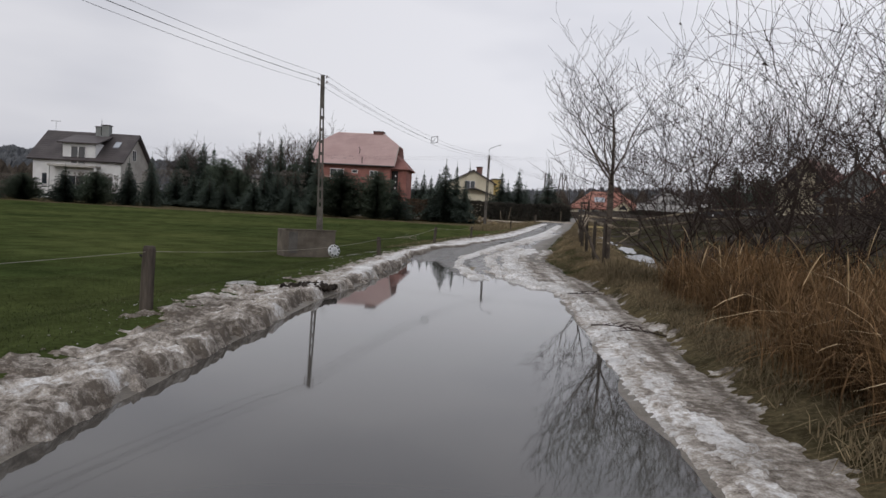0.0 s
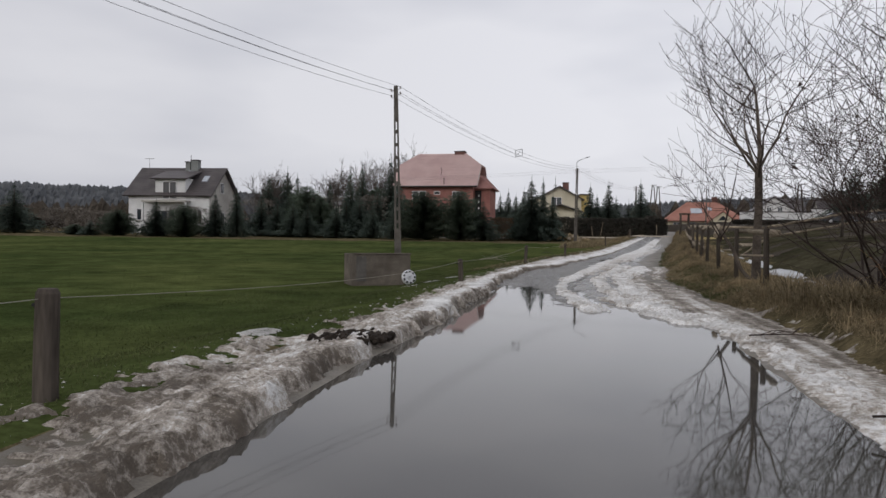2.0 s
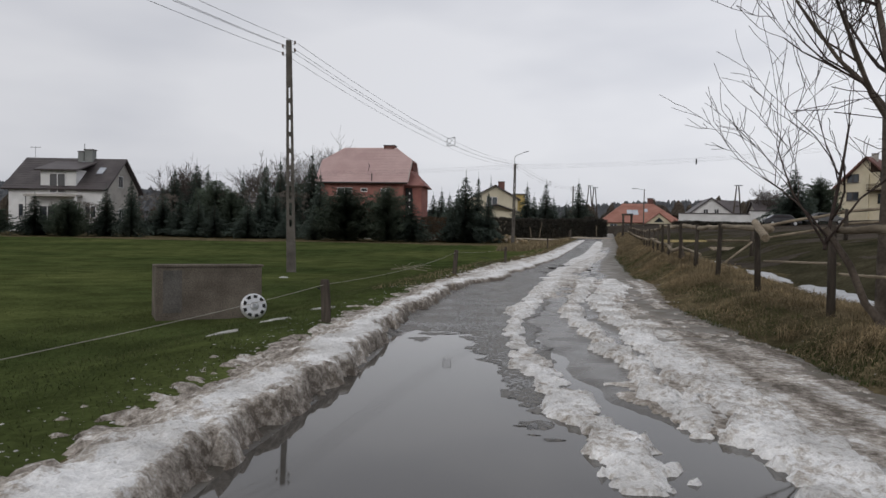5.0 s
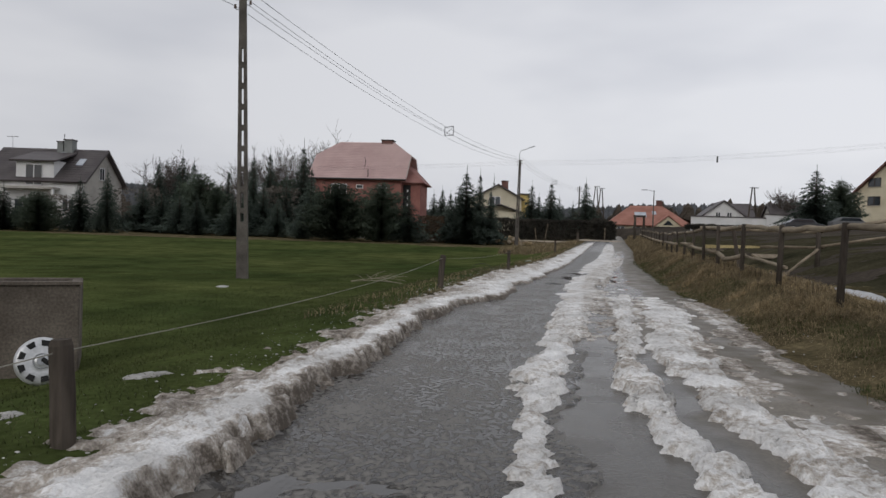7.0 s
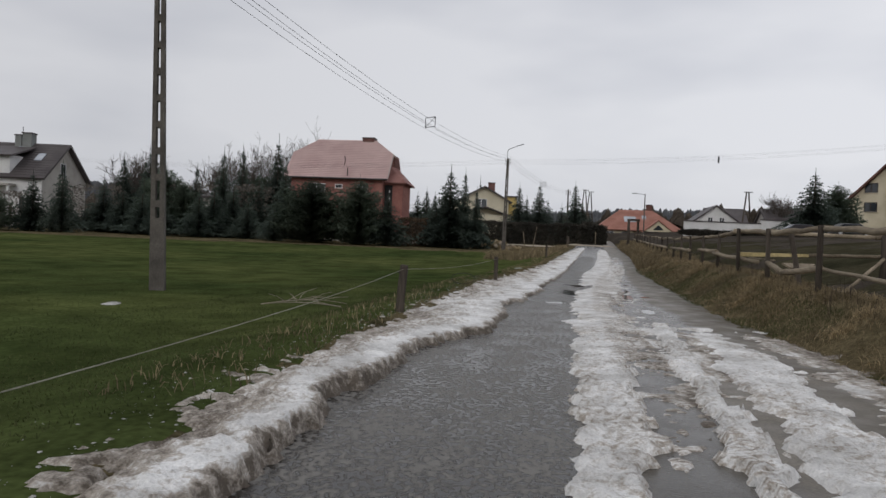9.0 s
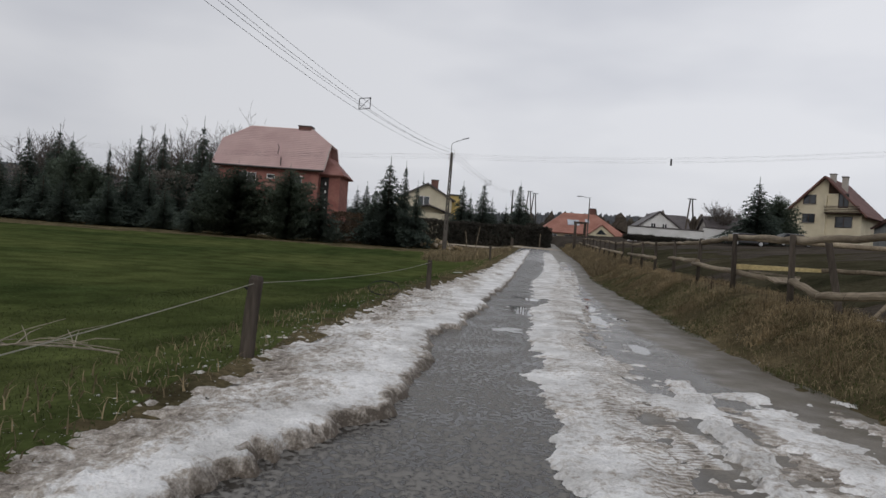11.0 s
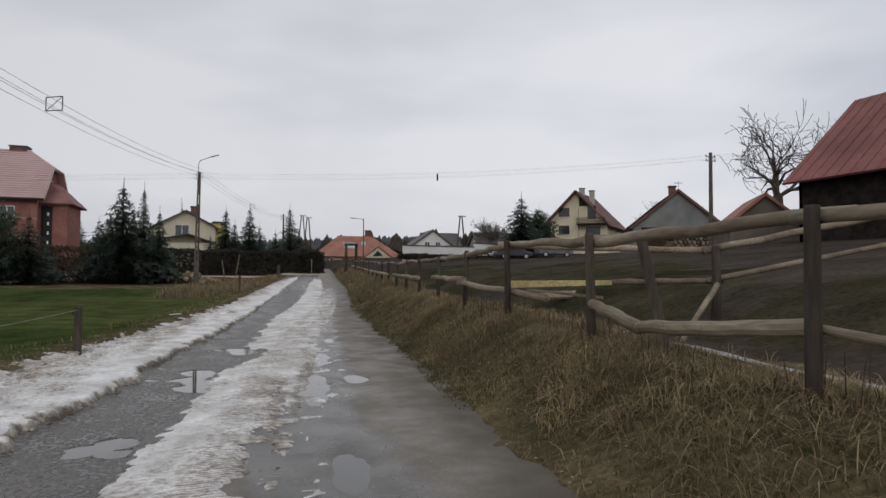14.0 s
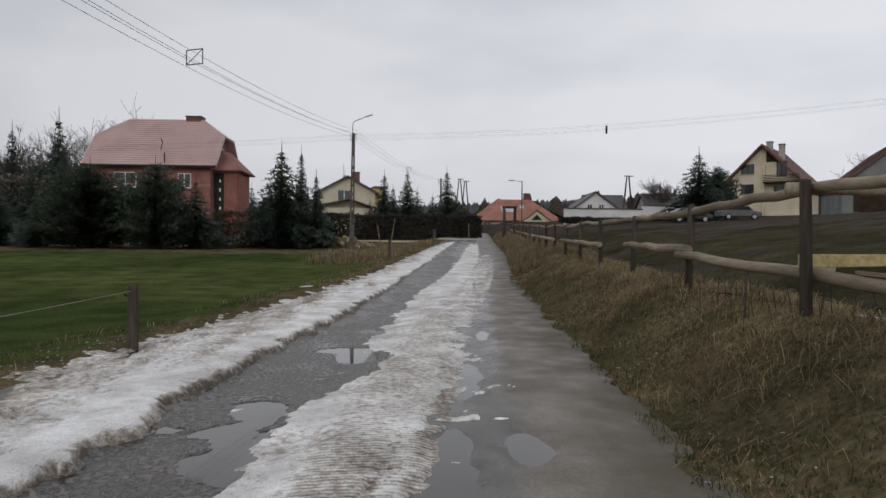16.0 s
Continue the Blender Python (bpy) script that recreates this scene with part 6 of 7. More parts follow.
for i, (x, y, w, h) in enumerate(((-47.0, 84, 4.5, 3.6), (-38.5, 85.5, 5.0, 4.6), (-27.5, 84.5, 4.5, 5.0), (-22.3, 86.5, 4.0, 5.2), (-59.0, 83, 5.0, 3.0), (-64.5, 84, 6.0, 3.4))):
    leaf_heap("bush", (w, 3.0, h), 2600, 0.11, mat("bare_brush", (0.10, 0.085, 0.07), (0.16, 0.14, 0.118), 0.9, 1.5, 9, 0), 61 + i, "grey-brown leafless brush between the conifers", "bush", (x, y, on_ground(x, y) - 0.1))
leaf_heap("bush", (2.6, 2.4, 2.6), 5200, 0.08, mat("brown_leaves", (0.06, 0.04, 0.025), (0.11, 0.075, 0.045), 0.9, 2, 9, 0), 5, "brownish leafless bush between conifer and house", "bush", (-4.9, 79.5, on_ground(-4.9, 79.5) - 0.1))


def bare_tree(name, x, y, z, seed, trunk, r, spread_, height, levels, label, category, group="", twist=0.18, fork=4, up=0.35, dens=1.0, mat_=None, lean=(0, 0), thin=0.0, leaves=0):
    """A leafless tree: a trunk, then limbs that divide level by level into twigs."""
    rnd = random.Random(seed)
    root = thing(name, pose(x, y, z - 0.05), label, category, group)
    twigs, limbs = Build(), []

    def grow(p, d, L, rad, level):
        n = 4 if level < 3 else 3
        pts, q, e = [p], Vector(p), Vector(d)
        for i in range(n):
            e = (e + Vector((rnd.gauss(0, twist), rnd.gauss(0, twist), rnd.gauss(0, twist) + up * 0.12))).normalized()
            q = q + e * L / n
            pts.append(q.copy())
        rr = [max(rad * (1 - 0.55 * i / n), thin) for i in range(n + 1)]
        if level == 0:
            limbs.append(Build())
        (limbs[-1] if level < 1 else twigs).tube(pts, rr, 7 if level < 1 else 5 if level < 2 else 3, False)
        if level >= levels:
            return
        k = max(2, int(round((5 if level == 0 else 4.2 if level < 3 else 3.4) * dens)))
        for j in range(k):
            t = 1.0 if j == 0 else rnd.uniform(0.2, 0.98)
            i = min(int(t * n), n - 1)
            s = pts[i].lerp(pts[i + 1], t * n - i)
            a = rnd.uniform(0, 2 * math.pi)
            side = Vector((math.cos(a), math.sin(a), rnd.uniform(-0.1, 0.5))) * (spread_ if j else 0.35 * spread_)
            grow(s, (e + side).normalized(), L * rnd.uniform(0.5, 0.78) * (1.0 if j else 1.05), rr[i] * rnd.uniform(0.45, 0.62), level + 1)

    base = Build().tube([(0, 0, 0), (0, 0, 0.12), (lean[0] * 0.3, lean[1] * 0.3, trunk * 0.3), (lean[0] * 0.6 + 0.02, lean[1] * 0.6, trunk * 0.65), (lean[0], lean[1], trunk)], [r * 1.5, r * 1.12, r, r * 0.95, r * 0.85], 10, False)
    part("trunk", base, BARK, root, smooth=True)
    top = Vector((lean[0], lean[1], trunk - 0.03))
    for j in range(fork):
        a = 2 * math.pi * (j + rnd.uniform(0, 0.6)) / fork
        s = spread_ * (0.15 if j == 0 else rnd.uniform(0.6, 1.0))
        grow(top - Vector((0, 0, rnd.uniform(0, 0.2))), Vector((math.cos(a) * s, math.sin(a) * s, 1)).normalized(), (height - trunk) * (0.5 if j == 0 else rnd.uniform(0.36, 0.46)), r * (0.6 if j == 0 else 0.35), 0)
    for l in limbs:
        part("limb", l, mat_ or BARK, root, smooth=True)
    tagged(part("twig", twigs, mat_ or TWIG, root), kind="stuff")
    if leaves:
        few = Build()
        for i in range(leaves):
            p = Vector(twigs.v[rnd.randrange(len(twigs.v))])
            few.add([p, p + Vector((rnd.gauss(0, 0.03), rnd.gauss(0, 0.03), -0.03)), p + Vector((rnd.gauss(0, 0.03), rnd.gauss(0, 0.03), -0.06))], [(0, 1, 2)])
        tagged(part("withered_leaf", few, TWIG, root, "few withered dark leaves"), kind="stuff")
    return root


tz = on_ground(4.74, 16.2)
bare_tree("bare_tree", 4.74, 16.2, tz, 3, 2.4, 0.085, 1.35, 6.5, 4, "leafless young tree with a forked crown beside the fence", "tree", fork=6, twist=0.13, up=0.7, dens=0.78, thin=0.0042)
bare_tree("bare_sapling", 4.5, 15.8, tz, 8, 1.1, 0.038, 1.0, 3.9, 3, "thin leafless side stem growing at the tree's foot", "sapling", fork=4, twist=0.13, up=0.3, dens=0.8, lean=(-0.55, 0.1), thin=0.0035, mat_=TWIG)

for i, (x, y, h, s, f) in enumerate(((5.4, 12.4, 5.0, 21, 7), (5.0, 10.2, 4.2, 22, 6), (6.3, 10.0, 5.6, 23, 7), (6.2, 8.0, 5.2, 24, 7), (7.6, 8.6, 6.2, 25, 7), (7.4, 6.2, 5.6, 26, 7), (8.6, 11.5, 5.6, 27, 6), (9.4, 7.5, 6.4, 28, 6), (8.6, 4.6, 5.4, 29, 6), (7.0, 12.6, 4.8, 30, 6))):
    bare_tree("shrub", x, y, on_ground(x, y), s, 0.25, 0.065, 1.15, h * 1.08, 3, "tall leafless dark thicket shrub with many tangled stems", "shrub", "thicket shrubs", fork=f, twist=0.2, up=0.25, dens=0.92, mat_=TWIG, thin=0.0034, leaves=60 if x > 7 else 15)

bare_tree("bare_tree", 44.3, 64.0, on_ground(44.3, 64.0), 41, 3.6, 0.42, 0.95, 11.4, 3, "gnarled leafless old tree beside the barn", "tree", fork=6, twist=0.34, up=0.25, thin=0.018)
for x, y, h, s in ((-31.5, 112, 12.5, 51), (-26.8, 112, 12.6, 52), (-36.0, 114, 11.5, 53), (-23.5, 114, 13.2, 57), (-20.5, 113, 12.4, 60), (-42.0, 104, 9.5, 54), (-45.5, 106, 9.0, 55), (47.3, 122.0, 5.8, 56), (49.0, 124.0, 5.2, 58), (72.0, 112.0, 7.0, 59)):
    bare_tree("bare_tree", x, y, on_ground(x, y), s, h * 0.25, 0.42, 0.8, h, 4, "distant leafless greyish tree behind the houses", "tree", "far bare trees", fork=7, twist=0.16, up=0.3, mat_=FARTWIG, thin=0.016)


# ---- grasses ----
SHORT = ((0, 1), (0.55, 0.8), (1.0, 0))
LONG = ((0, 0.8), (0.35, 1), (0.62, 0.9), (0.84, 0.65), (1.0, 0))
PLUMED = ((0, 0.15), (0.45, 0.15), (0.62, 0.5), (0.8, 1), (0.92, 0.7), (1.0, 0))


def blades(name, pts, h, w, bend, material, seed, label, category, droop=0.0, shape=SHORT):
    """Many grass blades at ground points, each a bent ribbon."""
    rnd = np.random.RandomState(seed)
    n, k = len(pts), len(shape)
    z = ground_z(pts[:, 0], pts[:, 1]) - 0.01
    a = rnd.uniform(0, 2 * np.pi, n)
    L = h * rnd.uniform(0.5, 1.25, n) * (0.7 + 0.6 * fbm(pts[:, 0], pts[:, 1], 1.7, seed))
    ww = w * rnd.uniform(0.6, 1.4, n)
    d = np.stack([np.cos(a), np.sin(a)], 1)
    s = np.stack([-np.sin(a), np.cos(a)], 1)
    b = bend * rnd.uniform(0.2, 1.5, n)
    p = np.zeros((n, 2 * k - 1, 3))
    for i in range(2 * k - 1):
        t, wt = shape[i // 2]
        p[:, i, :2] = pts + d * (b * L * t * t)[:, None] + s * (ww * wt * (1 if i % 2 == 0 else -1))[:, None]
        p[:, i, 2] = z + L * (t - droop * b * t**3)
    f = []
    for i in range(k - 2):
        f += [(2 * i, 2 * i + 1, 2 * i + 3), (2 * i, 2 * i + 3, 2 * i + 2)]
    f.append((2 * k - 4, 2 * k - 3, 2 * k - 2))
    i = np.arange(n)[:, None] * (2 * k - 1)
    faces = np.concatenate([i + np.array(q) for q in f])
    me = bpy.data.meshes.new(name)
    me.from_pydata(p.reshape(-1, 3).tolist(), [], faces.tolist())
    me.materials.append(material)
    return tagged(new(name, me), label, category, kind="stuff")


def scatter(n, y0, y1, seed, lo, hi, clump=0.0, cs=1.0):
    """Points between two lines along the lane, thinned into clumps."""
    rnd = np.random.RandomState(seed)
    y = y0 + (y1 - y0) * rnd.rand(n)
    x = lo(y) + (hi(y) - lo(y)) * rnd.rand(n)
    keep = fbm(x, y, cs, seed) > clump
    return np.stack([x[keep], y[keep]], 1)


meadow = scatter(110000, 1.5, 40, 71, lambda y: bank_out(y) - 5.0, lambda y: bank_out(y) + 0.05, 0.3, 0.8)
blades("grass", meadow, 0.036, 0.0035, 1.1, BLADE, 71, "short wet green meadow grass", "grass")
blades("grass", scatter(30000, 8, 60, 72, lambda y: bank_out(y) - 16, lambda y: bank_out(y) - 4.5, 0.4, 0.5), 0.035, 0.006, 1.0, BLADE, 72, "short wet green meadow grass", "grass")
blades("dry_grass", scatter(4200, 22, 75, 73, lambda y: bank_out(y) - 1.1, lambda y: bank_out(y) + 0.1, 0.45, 0.9), 0.13, 0.005, 0.9, DRY, 73, "yellowed grass along the snow's edge", "grass", 0.4)
blades("dry_grass", scatter(7000, 60, 87, 74, lambda y: bank_out(y) - 8 + 0.12 * (90 - y), lambda y: bank_out(y) - 0.3, 0.46, 0.3), 0.42, 0.014, 0.5, DRY, 74, "tall dry weeds beside the track junction", "grass", 0.3)
verge_lo, verge_hi = (lambda y: road_right(y) - 0.02), (lambda y: fence_x(y) + 1.3)
blades("dry_grass", scatter(60000, 12, 50, 75, verge_lo, verge_hi, 0.44, 1.1), 0.12, 0.0024, 1.7, DRY, 75, "matted brown dead grass on the bank", "grass", 0.75)
rnd = np.random.RandomState(85)
tussock = scatter(1250, 13, 58, 85, lambda y: road_right(y) + 0.3 * (fence_x(y) - road_right(y)), verge_hi, 0.45, 0.7)
tuft = np.repeat(tussock, 64, 0) + rnd.normal(0, 1, (len(tussock) * 64, 2)) * np.repeat(rnd.uniform(0.05, 0.24, (len(tussock), 1)), 64, 0)
blades("tussocks", tuft, 0.20, 0.0027, 1.5, mat("tussock_straw", (0.150, 0.118, 0.068), (0.36, 0.28, 0.165), 0.9, 1.2, 7, 0, spec=0.08, island=0.5, thin=0.3), 86, "straw-coloured bent grass tussocks along the fence", "grass", 0.58, LONG)
blades("dry_grass", scatter(22000, 50, 92, 76, verge_lo, verge_hi, 0.36, 0.9), 0.42, 0.010, 0.9, DRY, 76, "tall brown dead grass along the fence", "grass", 0.5)
blades("grass", scatter(36000, 14, 50, 77, lambda y: road_right(y) - 0.12, lambda y: road_right(y) + 0.75 * (fence_x(y) - road_right(y)), 0.44, 0.8), 0.075, 0.0032, 1.1, BLADE, 77, "green grass growing through dead stems on the bank", "grass", 0.4)
blades("dry_grass", scatter(46000, -2, 14, 79, lambda y: road_right(y) + 0.2, lambda y: road_right(y) + 4.5, 0.36, 0.9), 0.25, 0.004, 1.5, DRY, 79, "matted brown dead grass under the reeds", "grass", 0.72)
rnd = np.random.RandomState(80)
clump = scatter(620, 0.2, 9.4, 80, lambda y: road_right(y) + 0.55 + 0.05 * y, lambda y: road_right(y) + 3.4, 0.40, 0.8)
reed_pts = np.repeat(clump, 58, 0) + rnd.normal(0, 1, (len(clump) * 58, 2)) * np.repeat(rnd.uniform(0.06, 0.2, (len(clump), 1)), 58, 0)
blades("reeds", reed_pts[::2], 0.98, 0.004, 0.62, REED, 80, "dense stand of orange-brown dead reed grass", "reeds", 0.62, LONG)
blades("reeds", reed_pts[1::2], 0.66, 0.0045, 1.0, REED, 87, "lower bent layer of brown dead reed grass", "reeds", 0.6, LONG)
blades("reeds", scatter(9000, 8.0, 14, 81, lambda y: road_right(y) + 0.35, lambda y: road_right(y) + 2.6, 0.45, 0.8), 0.45, 0.004, 1.1, DRY, 81, "thin stand of brown dead reed grass", "reeds", 0.55, LONG)
blades("reed_plumes", reed_pts[::70], 1.2, 0.007, 0.75, PLUME, 82, "pale drooping seed plumes above the reeds", "reeds", 0.6, PLUMED)
blades("weeds", scatter(420, 24, 40, 83, lambda y: fence_x(y) - 0.5, lambda y: fence_x(y) + 0.6, 0.35, 0.9), 0.42, 0.0028, 0.55, TWIG, 83, "thin dark dead weed stalks by the fence", "weeds", 0.25)


# ---- small things ----
def fallen_branch(x, y, turn, L, seed, label, material=TWIG, lift=0.06):
    rnd = random.Random(seed)
    root = thing("fallen_branch", pose(x, y, max(on_ground(x, y), 0.0) + lift, 0, 0, turn), label, "branch", "fallen branches")
    main = [Vector((L * t, 0.06 * L * math.sin(5 * t + seed), 0.05 + 0.10 * L * math.sin(3 * t) * 0.5)) for t in np.linspace(0, 1, 8)]
    part("stem", Build().tube(main, [0.008 * (1.1 - 0.7 * i / 7) for i in range(8)], 5), material, root)
    for k in range(7):
        p = main[rnd.randint(1, 6)]
        d = Vector((rnd.uniform(0.2, 1), rnd.choice((-1, 1)) * rnd.uniform(0.4, 1), rnd.uniform(0, 0.35))).normalized() * L * rnd.uniform(0.25, 0.5)
        part("twig", Build().tube([p, p + d * 0.5 + Vector((0, 0, 0.02)), p + d], [0.005, 0.004, 0.002], 4), material, root)
    return root


PALETWIG = mat("pale_twigs", (0.20, 0.17, 0.13), (0.32, 0.28, 0.22), 0.9, 3, 20, 0)
fallen_branch(2.35, 5.7, -20, 0.55, 1, "dark fallen branch lying on the snow beside the water")
fallen_branch(3.0, 5.0, 170, 0.55, 2, "dark fallen branch lying on the snow beside the water")
fallen_branch(2.6, 9.0, -8, 0.7, 3, "thin dark branch lying across the snow")
fallen_branch(-2.0, 26.2, 20, 1.1, 4, "pale dry branch caught below the fence twine", PALETWIG, 0.2)
fallen_branch(-1.1, 26.8, 185, 1.0, 5, "pale dry branch lying in the grass", PALETWIG, 0.1)

coil = thing("wire_coil", pose(0.45, 34.9, on_ground(0.45, 34.9) + 0.02), "tangled rusty wire coil lying at the snow's edge", "wire coil")
for k in range(3):
    part("loop", Build().tube([Vector((0.3 * math.cos(a), 0.12 * math.sin(a) + 0.1 * k - 0.1, 0.13 + 0.13 * math.sin(a))) for a in np.linspace(0, 6.28, 18)], [0.004] * 18, 4, False), BLACK, coil)

# crumbs of snow and ice along the snow's edge
crumb = Build()
rnd = random.Random(12)
for i in range(4200):
    y = 2 + 38 * rnd.random() ** 0.7
    left = rnd.random() < 0.72
    x = float(bank_out(y)) + rnd.uniform(0, 0.45) - abs(rnd.gauss(0, 0.38)) if left else float(road_right(y)) + abs(rnd.gauss(0, 0.3)) - 0.1
    z, s = on_ground(x, y), rnd.choice((0.3, 0.4, 0.6, 0.8, 1.6)) * rnd.uniform(0.005, 0.013)
    pts = [(x + s * rnd.uniform(0.5, 1.2) * math.cos(a), y + s * rnd.uniform(0.5, 1.2) * math.sin(a), z) for a in (0.3, 1.6, 2.9, 4.1, 5.3)]
    crumb.add([*pts, (x, y, z + s * rnd.uniform(0.2, 0.55))], [(0, 1, 5), (1, 2, 5), (2, 3, 5), (3, 4, 5), (4, 0, 5)])
tagged(new("snow_crumbs", crumb.mesh("snow_crumbs", SLUSH)), "scattered crumbs of old snow in the grass", "snow", kind="stuff")


def flat_patch(name, cx, cy, rx, ry, turn, seed, material, label, category, lift=0.02):
    """A thin irregular patch that follows the ground."""
    b = Build()
    n, rings = 40, 5
    c, s = math.cos(radians(turn)), math.sin(radians(turn))
    for k in range(rings + 1):
        for j in range(n):
            a = 2 * math.pi * j / n
            q = k / rings * (0.35 + 1.3 * float(fbm(math.cos(a) * 2 + seed, math.sin(a) * 2, 1.6, seed)))
            u, w = rx * q * math.cos(a), ry * q * math.sin(a)
            x, y = cx + c * u - s * w, cy + s * u + c * w
            b.v.append((x, y, on_ground(x, y) + lift * (1 if k < rings else -0.6)))
    for k in range(rings):
        b.f += [(k * n + j, k * n + (j + 1) % n, (k + 1) * n + (j + 1) % n, (k + 1) * n + j) for j in range(n)]
    return tagged(new(name, b.mesh(name, material, True)), label, category)


for i, (x, y, rx, ry) in enumerate(((8.2, 31.6, 0.16, 1.0), (8.05, 30.0, 0.2, 0.8), (8.4, 34.6, 0.25, 1.6), (7.9, 26.8, 0.4, 1.8), (7.3, 22.5, 0.5, 2.0), (6.7, 18.6, 0.5, 1.8), (6.1, 15.0, 0.5, 1.2))):
    flat_patch("ice_patch", x, y, rx, ry, -10, i, ICE, "thin strip of melting ice in the paddock ditch", "ice")
for i, (x, y, rx, ry) in enumerate(((-2.6, 8.3, 0.22, 0.3), (-2.3, 17.3, 0.2, 0.16), (-2.6, 16.4, 0.16, 0.2), (-1.95, 18.4, 0.18, 0.14), (-6.0, 30.0, 0.15, 0.25), (2.6, 46.0, 0.15, 0.2))):
    flat_patch("snow_patch", x, y, rx, ry, 10, 20 + i, SLUSH, "small melting snow patch in the grass", "snow patch", 0.012)

# the sandy track that joins the lane, and its pale kerb line
track = Build()
tx = np.linspace(-45, 16.5, 60)
for x in tx:
    y0 = 95.5 + 0.02 * (x - 10)
    for y in (y0 - (4.0 if x > 7 else 1.7), y0, y0 + 1.9):
        track.v.append((x, y, on_ground(x, y) + 0.06))
track.f = [(3 * i + k, 3 * i + k + 3, 3 * i + k + 4, 3 * i + k + 1) for i in range(len(tx) - 1) for k in (0, 1)]
tagged(new("track", track.mesh("track", SANDY, True)), "pale sandy track joining the lane", "track", kind="structure")
plinth = thing("fence_plinth", pose(0, 0, 0), "low pale concrete plinth before the brick house", "plinth")
for x in np.arange(-24, 0, 2.4):
    z = on_ground(x, 84.0)
    bevel(part("slab", Build().box(x, 83.95, z - 0.1, x + 2.34, 84.1, z + 0.24), PALEWALL, plinth), 0.01)

# a heap of straw and rubble below the lamp pole
heap = thing("rubble_heap", pose(3.0, 79.5, on_ground(3.0, 79.5)), "low heap of straw-coloured rubble below the lamp pole", "heap")
rnd = random.Random(31)
for i in range(150):
    bm = bmesh.new()
    bmesh.ops.create_icosphere(bm, subdivisions=1, radius=rnd.uniform(0.07, 0.24))
    for w in bm.verts:
        w.co *= 1 + 0.45 * noise.noise(w.co * 5 + Vector((i, 3, 0)))
    t = rnd.gauss(0, 1)
    bmesh.ops.transform(bm, matrix=pose(t * 1.4, rnd.gauss(0, 0.6), rnd.uniform(0, 0.75) * math.exp(-0.7 * t * t), rnd.uniform(0, 360), rnd.uniform(0, 360), 0), verts=bm.verts)
    me = bpy.data.meshes.new("lump")
    bm.to_mesh(me)
    bm.free()
    me.materials.append(DRY if i % 3 else SANDY)
    o = new("lump", me)
    o.parent = heap


# pale stakes left standing by the hedge
def stake(x, y, h, lean, label):
    root = thing("stake", pose(x, y, on_ground(x, y)), label, "stake", "stakes by the hedge")
    part("shaft", Build().tube([(0, 0, -0.1), (lean * 0.5, 0, h * 0.5), (lean, 0, h)], [0.045, 0.042, 0.036], 7), RAIL, root)


stake(5.6, 80.5, 1.7, -0.25, "pale wooden stake leaning in the dry weeds")
stake(6.4, 82.0, 2.2, 0.35, "thin grey wooden stake leaning in the dry weeds")
stake(15.6, 100.0, 1.6, 0.0, "pale slim marker stake beside the hedge")


# ---- parked cars and stacked wood behind the paddock ----
def parked_car(x, y, turn, paint, label):
    root = thing("car", pose(x, y, on_ground(x, y), 0, 0, turn), label, "car", "parked cars")
    side = [(-2.1, 0.35), (2.1, 0.35), (2.12, 0.75), (1.3, 0.92), (0.75, 1.4), (-1.1, 1.42), (-1.75, 1.0), (-2.12, 0.9)]
    bevel(part("body", Build().prism([(a, -0.82, b) for a, b in side], (0, 1.64, 0)), paint, root), 0.06)
    part("side_window", Build().prism([(a, -0.83, b) for a, b in ((-1.35, 1.0), (1.05, 1.0), (0.68, 1.34), (-1.02, 1.36))], (0, 0.02, 0)), PANE, root)
    for wx in (-1.3, 1.3):
        tyre = part("wheel", Build().tube([(wx, -0.84, 0.32), (wx, -0.6, 0.32)], [0.32, 0.32], 18), BLACK, root)
        part("rim", Build().tube([(wx, -0.86, 0.32), (wx, -0.8, 0.32)], [0.2, 0.2], 14), HUBCAP, tyre)
    return root


parked_car(37.5, 94.5, -8, CARPAINT, "silver parked car half hidden behind the paddock fence")
parked_car(42.5, 94.0, -8, mat("grey_paint", (0.13, 0.135, 0.14), (0.17, 0.175, 0.18), 0.35, 1, 20, 0), "grey parked car half hidden behind the paddock fence")
parked_car(-19.5, 93.0, 5, mat("white_paint", (0.62, 0.63, 0.64), (0.68, 0.69, 0.7), 0.3, 1, 20, 0), "white parked car before the brick house")

pile = thing("wood_pile", pose(46.0, 74.5, on_ground(46.0, 74.5)), "stacked firewood logs beside the grey outbuilding", "wood pile")
rnd = random.Random(14)
for i in range(40):
    x, z = -3.0 + (i % 10) * 0.5 + 0.25 * ((i // 10) % 2), 0.2 + (i // 10) * 0.38
    part("log", Build().tube([(x, -0.5, z), (x + rnd.uniform(-0.05, 0.05), 0.6, z)], [rnd.uniform(0.17, 0.22)] * 2, 8), RAIL if i % 3 else BARK, pile)


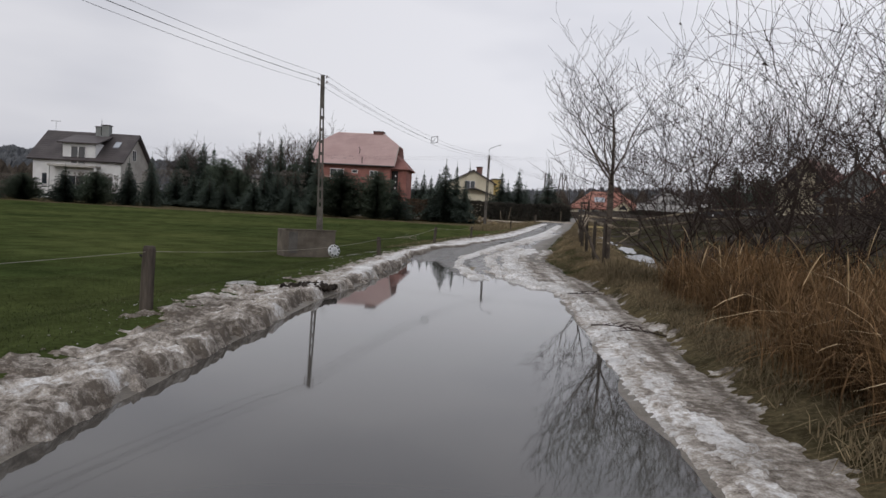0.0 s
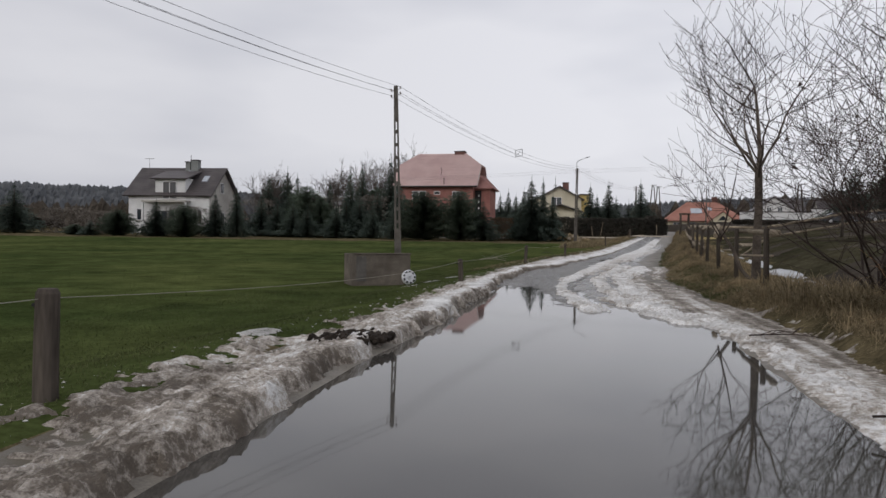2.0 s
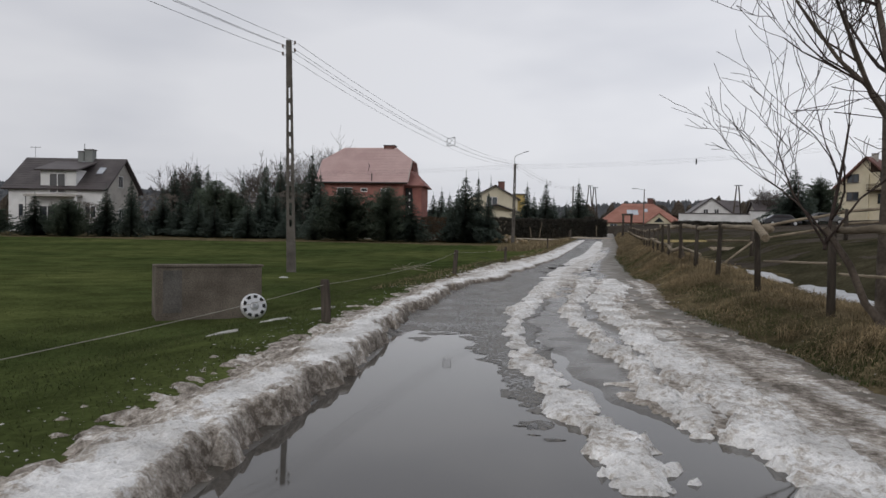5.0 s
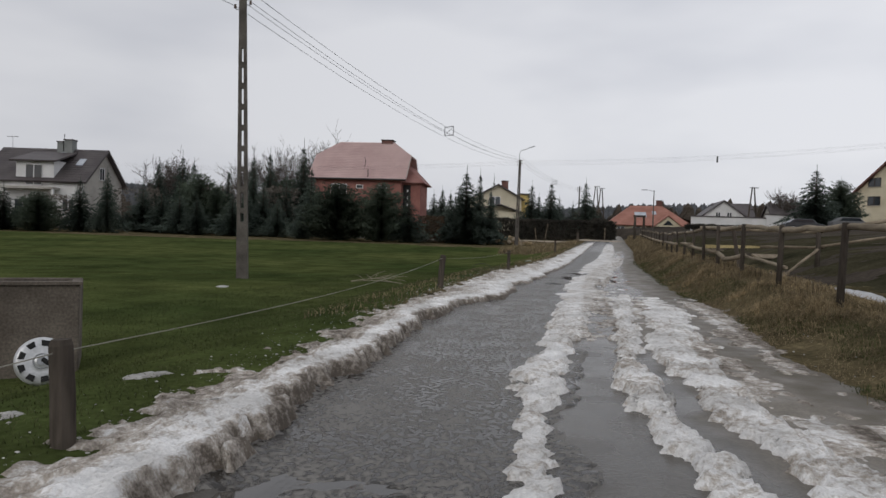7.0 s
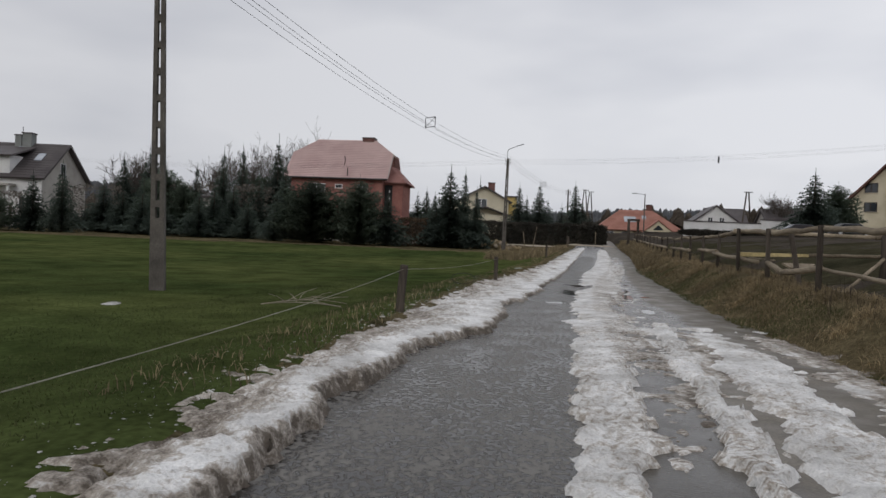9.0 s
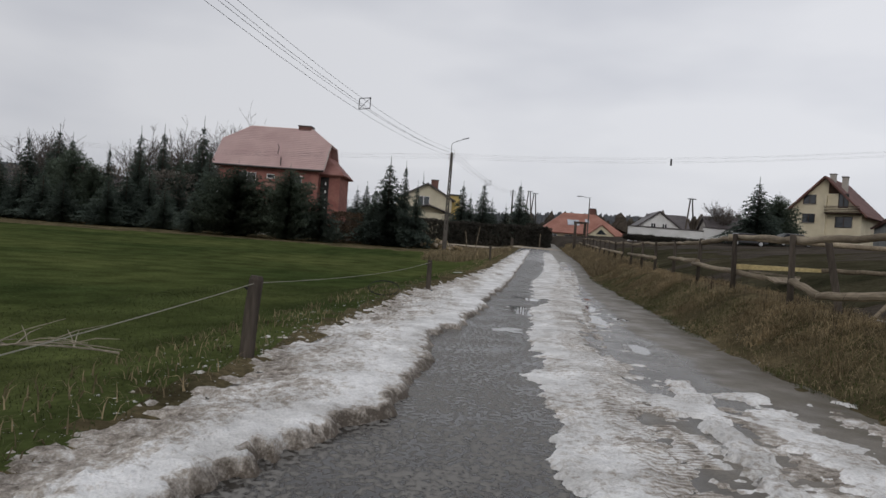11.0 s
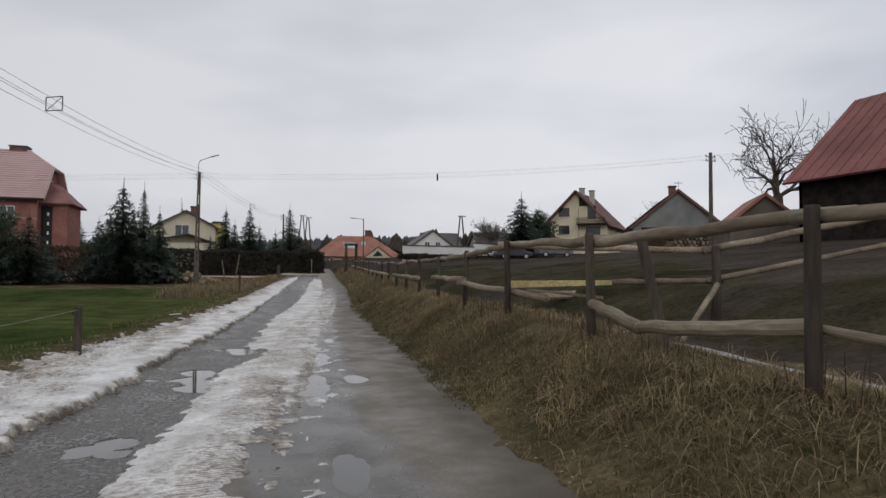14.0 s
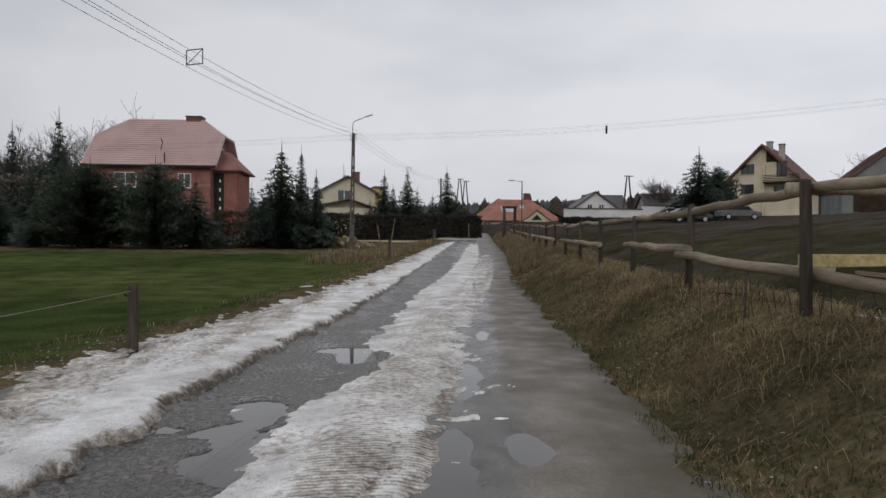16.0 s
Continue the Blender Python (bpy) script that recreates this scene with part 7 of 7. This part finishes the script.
# ---- far woods on the skyline ----
def far_woods(name, n, seed, place, label, material=HAZED_WOODS):
    """Small far tree tops, far too many to tell apart."""
    rnd = np.random.RandomState(seed)
    V, F = [], []
    x, y, h = place(rnd, n)
    z = ground_z(x, y) - 0.5
    k = 5
    for j in range(n):
        w = h[j] * rnd.uniform(0.22, 0.42)
        a = rnd.uniform(0, 6.28)
        b = len(V)
        V += [(x[j] + w * math.cos(a + 1.257 * i), y[j] + w * math.sin(a + 1.257 * i), z[j] + h[j] * rnd.uniform(0.1, 0.5)) for i in range(k)]
        V += [(x[j] + 0.45 * w * math.cos(a + 0.6 + 1.257 * i), y[j] + 0.45 * w * math.sin(a + 0.6 + 1.257 * i), z[j] + h[j] * rnd.uniform(0.7, 0.95)) for i in range(k)]
        V.append((x[j] + rnd.uniform(-0.2, 0.2) * w, y[j], z[j] + h[j] * rnd.uniform(0.95, 1.1)))
        for i in range(k):
            i2 = (i + 1) % k
            F += [(b + i, b + i2, b + k + i2, b + k + i), (b + k + i, b + k + i2, b + 2 * k)]
    me = bpy.data.meshes.new(name)
    me.from_pydata(V, [], F)
    me.materials.append(material)
    return tagged(new(name, me), label, "woods", kind="stuff")


def fan(a0, a1, d0, d1, h0, h1):
    def place(r, n):
        a, d = r.uniform(a0, a1, n), r.uniform(d0, d1, n)
        return d * np.sin(a), d * np.cos(a), r.uniform(h0, h1, n)
    return place


far_woods("far_woods", 5200, 91, fan(-1.15, -0.12, 330, 540, 4.5, 9), "far wood on the hills behind the meadow, haze in its bluish colour")
far_woods("far_woods", 2600, 92, fan(-0.12, 0.8, 330, 540, 4, 7), "far wood on the skyline behind the village, haze in its bluish colour")
SCRUB = mat("brown_scrub", (0.05, 0.042, 0.034), (0.085, 0.072, 0.058), 0.95, 0.4, 3, 0, spec=0.05, fade=0.4)
far_woods("far_scrub", 260, 94, lambda r, n: (r.uniform(-112, -62, n), r.uniform(100, 135, n), r.uniform(2.5, 5.5, n)), "brown leafless scrub beyond the white house", SCRUB)
far_woods("far_scrub", 340, 95, fan(0.12, 0.62, 165, 230, 3, 6.5), "brown leafless trees beyond the orange roof", SCRUB)
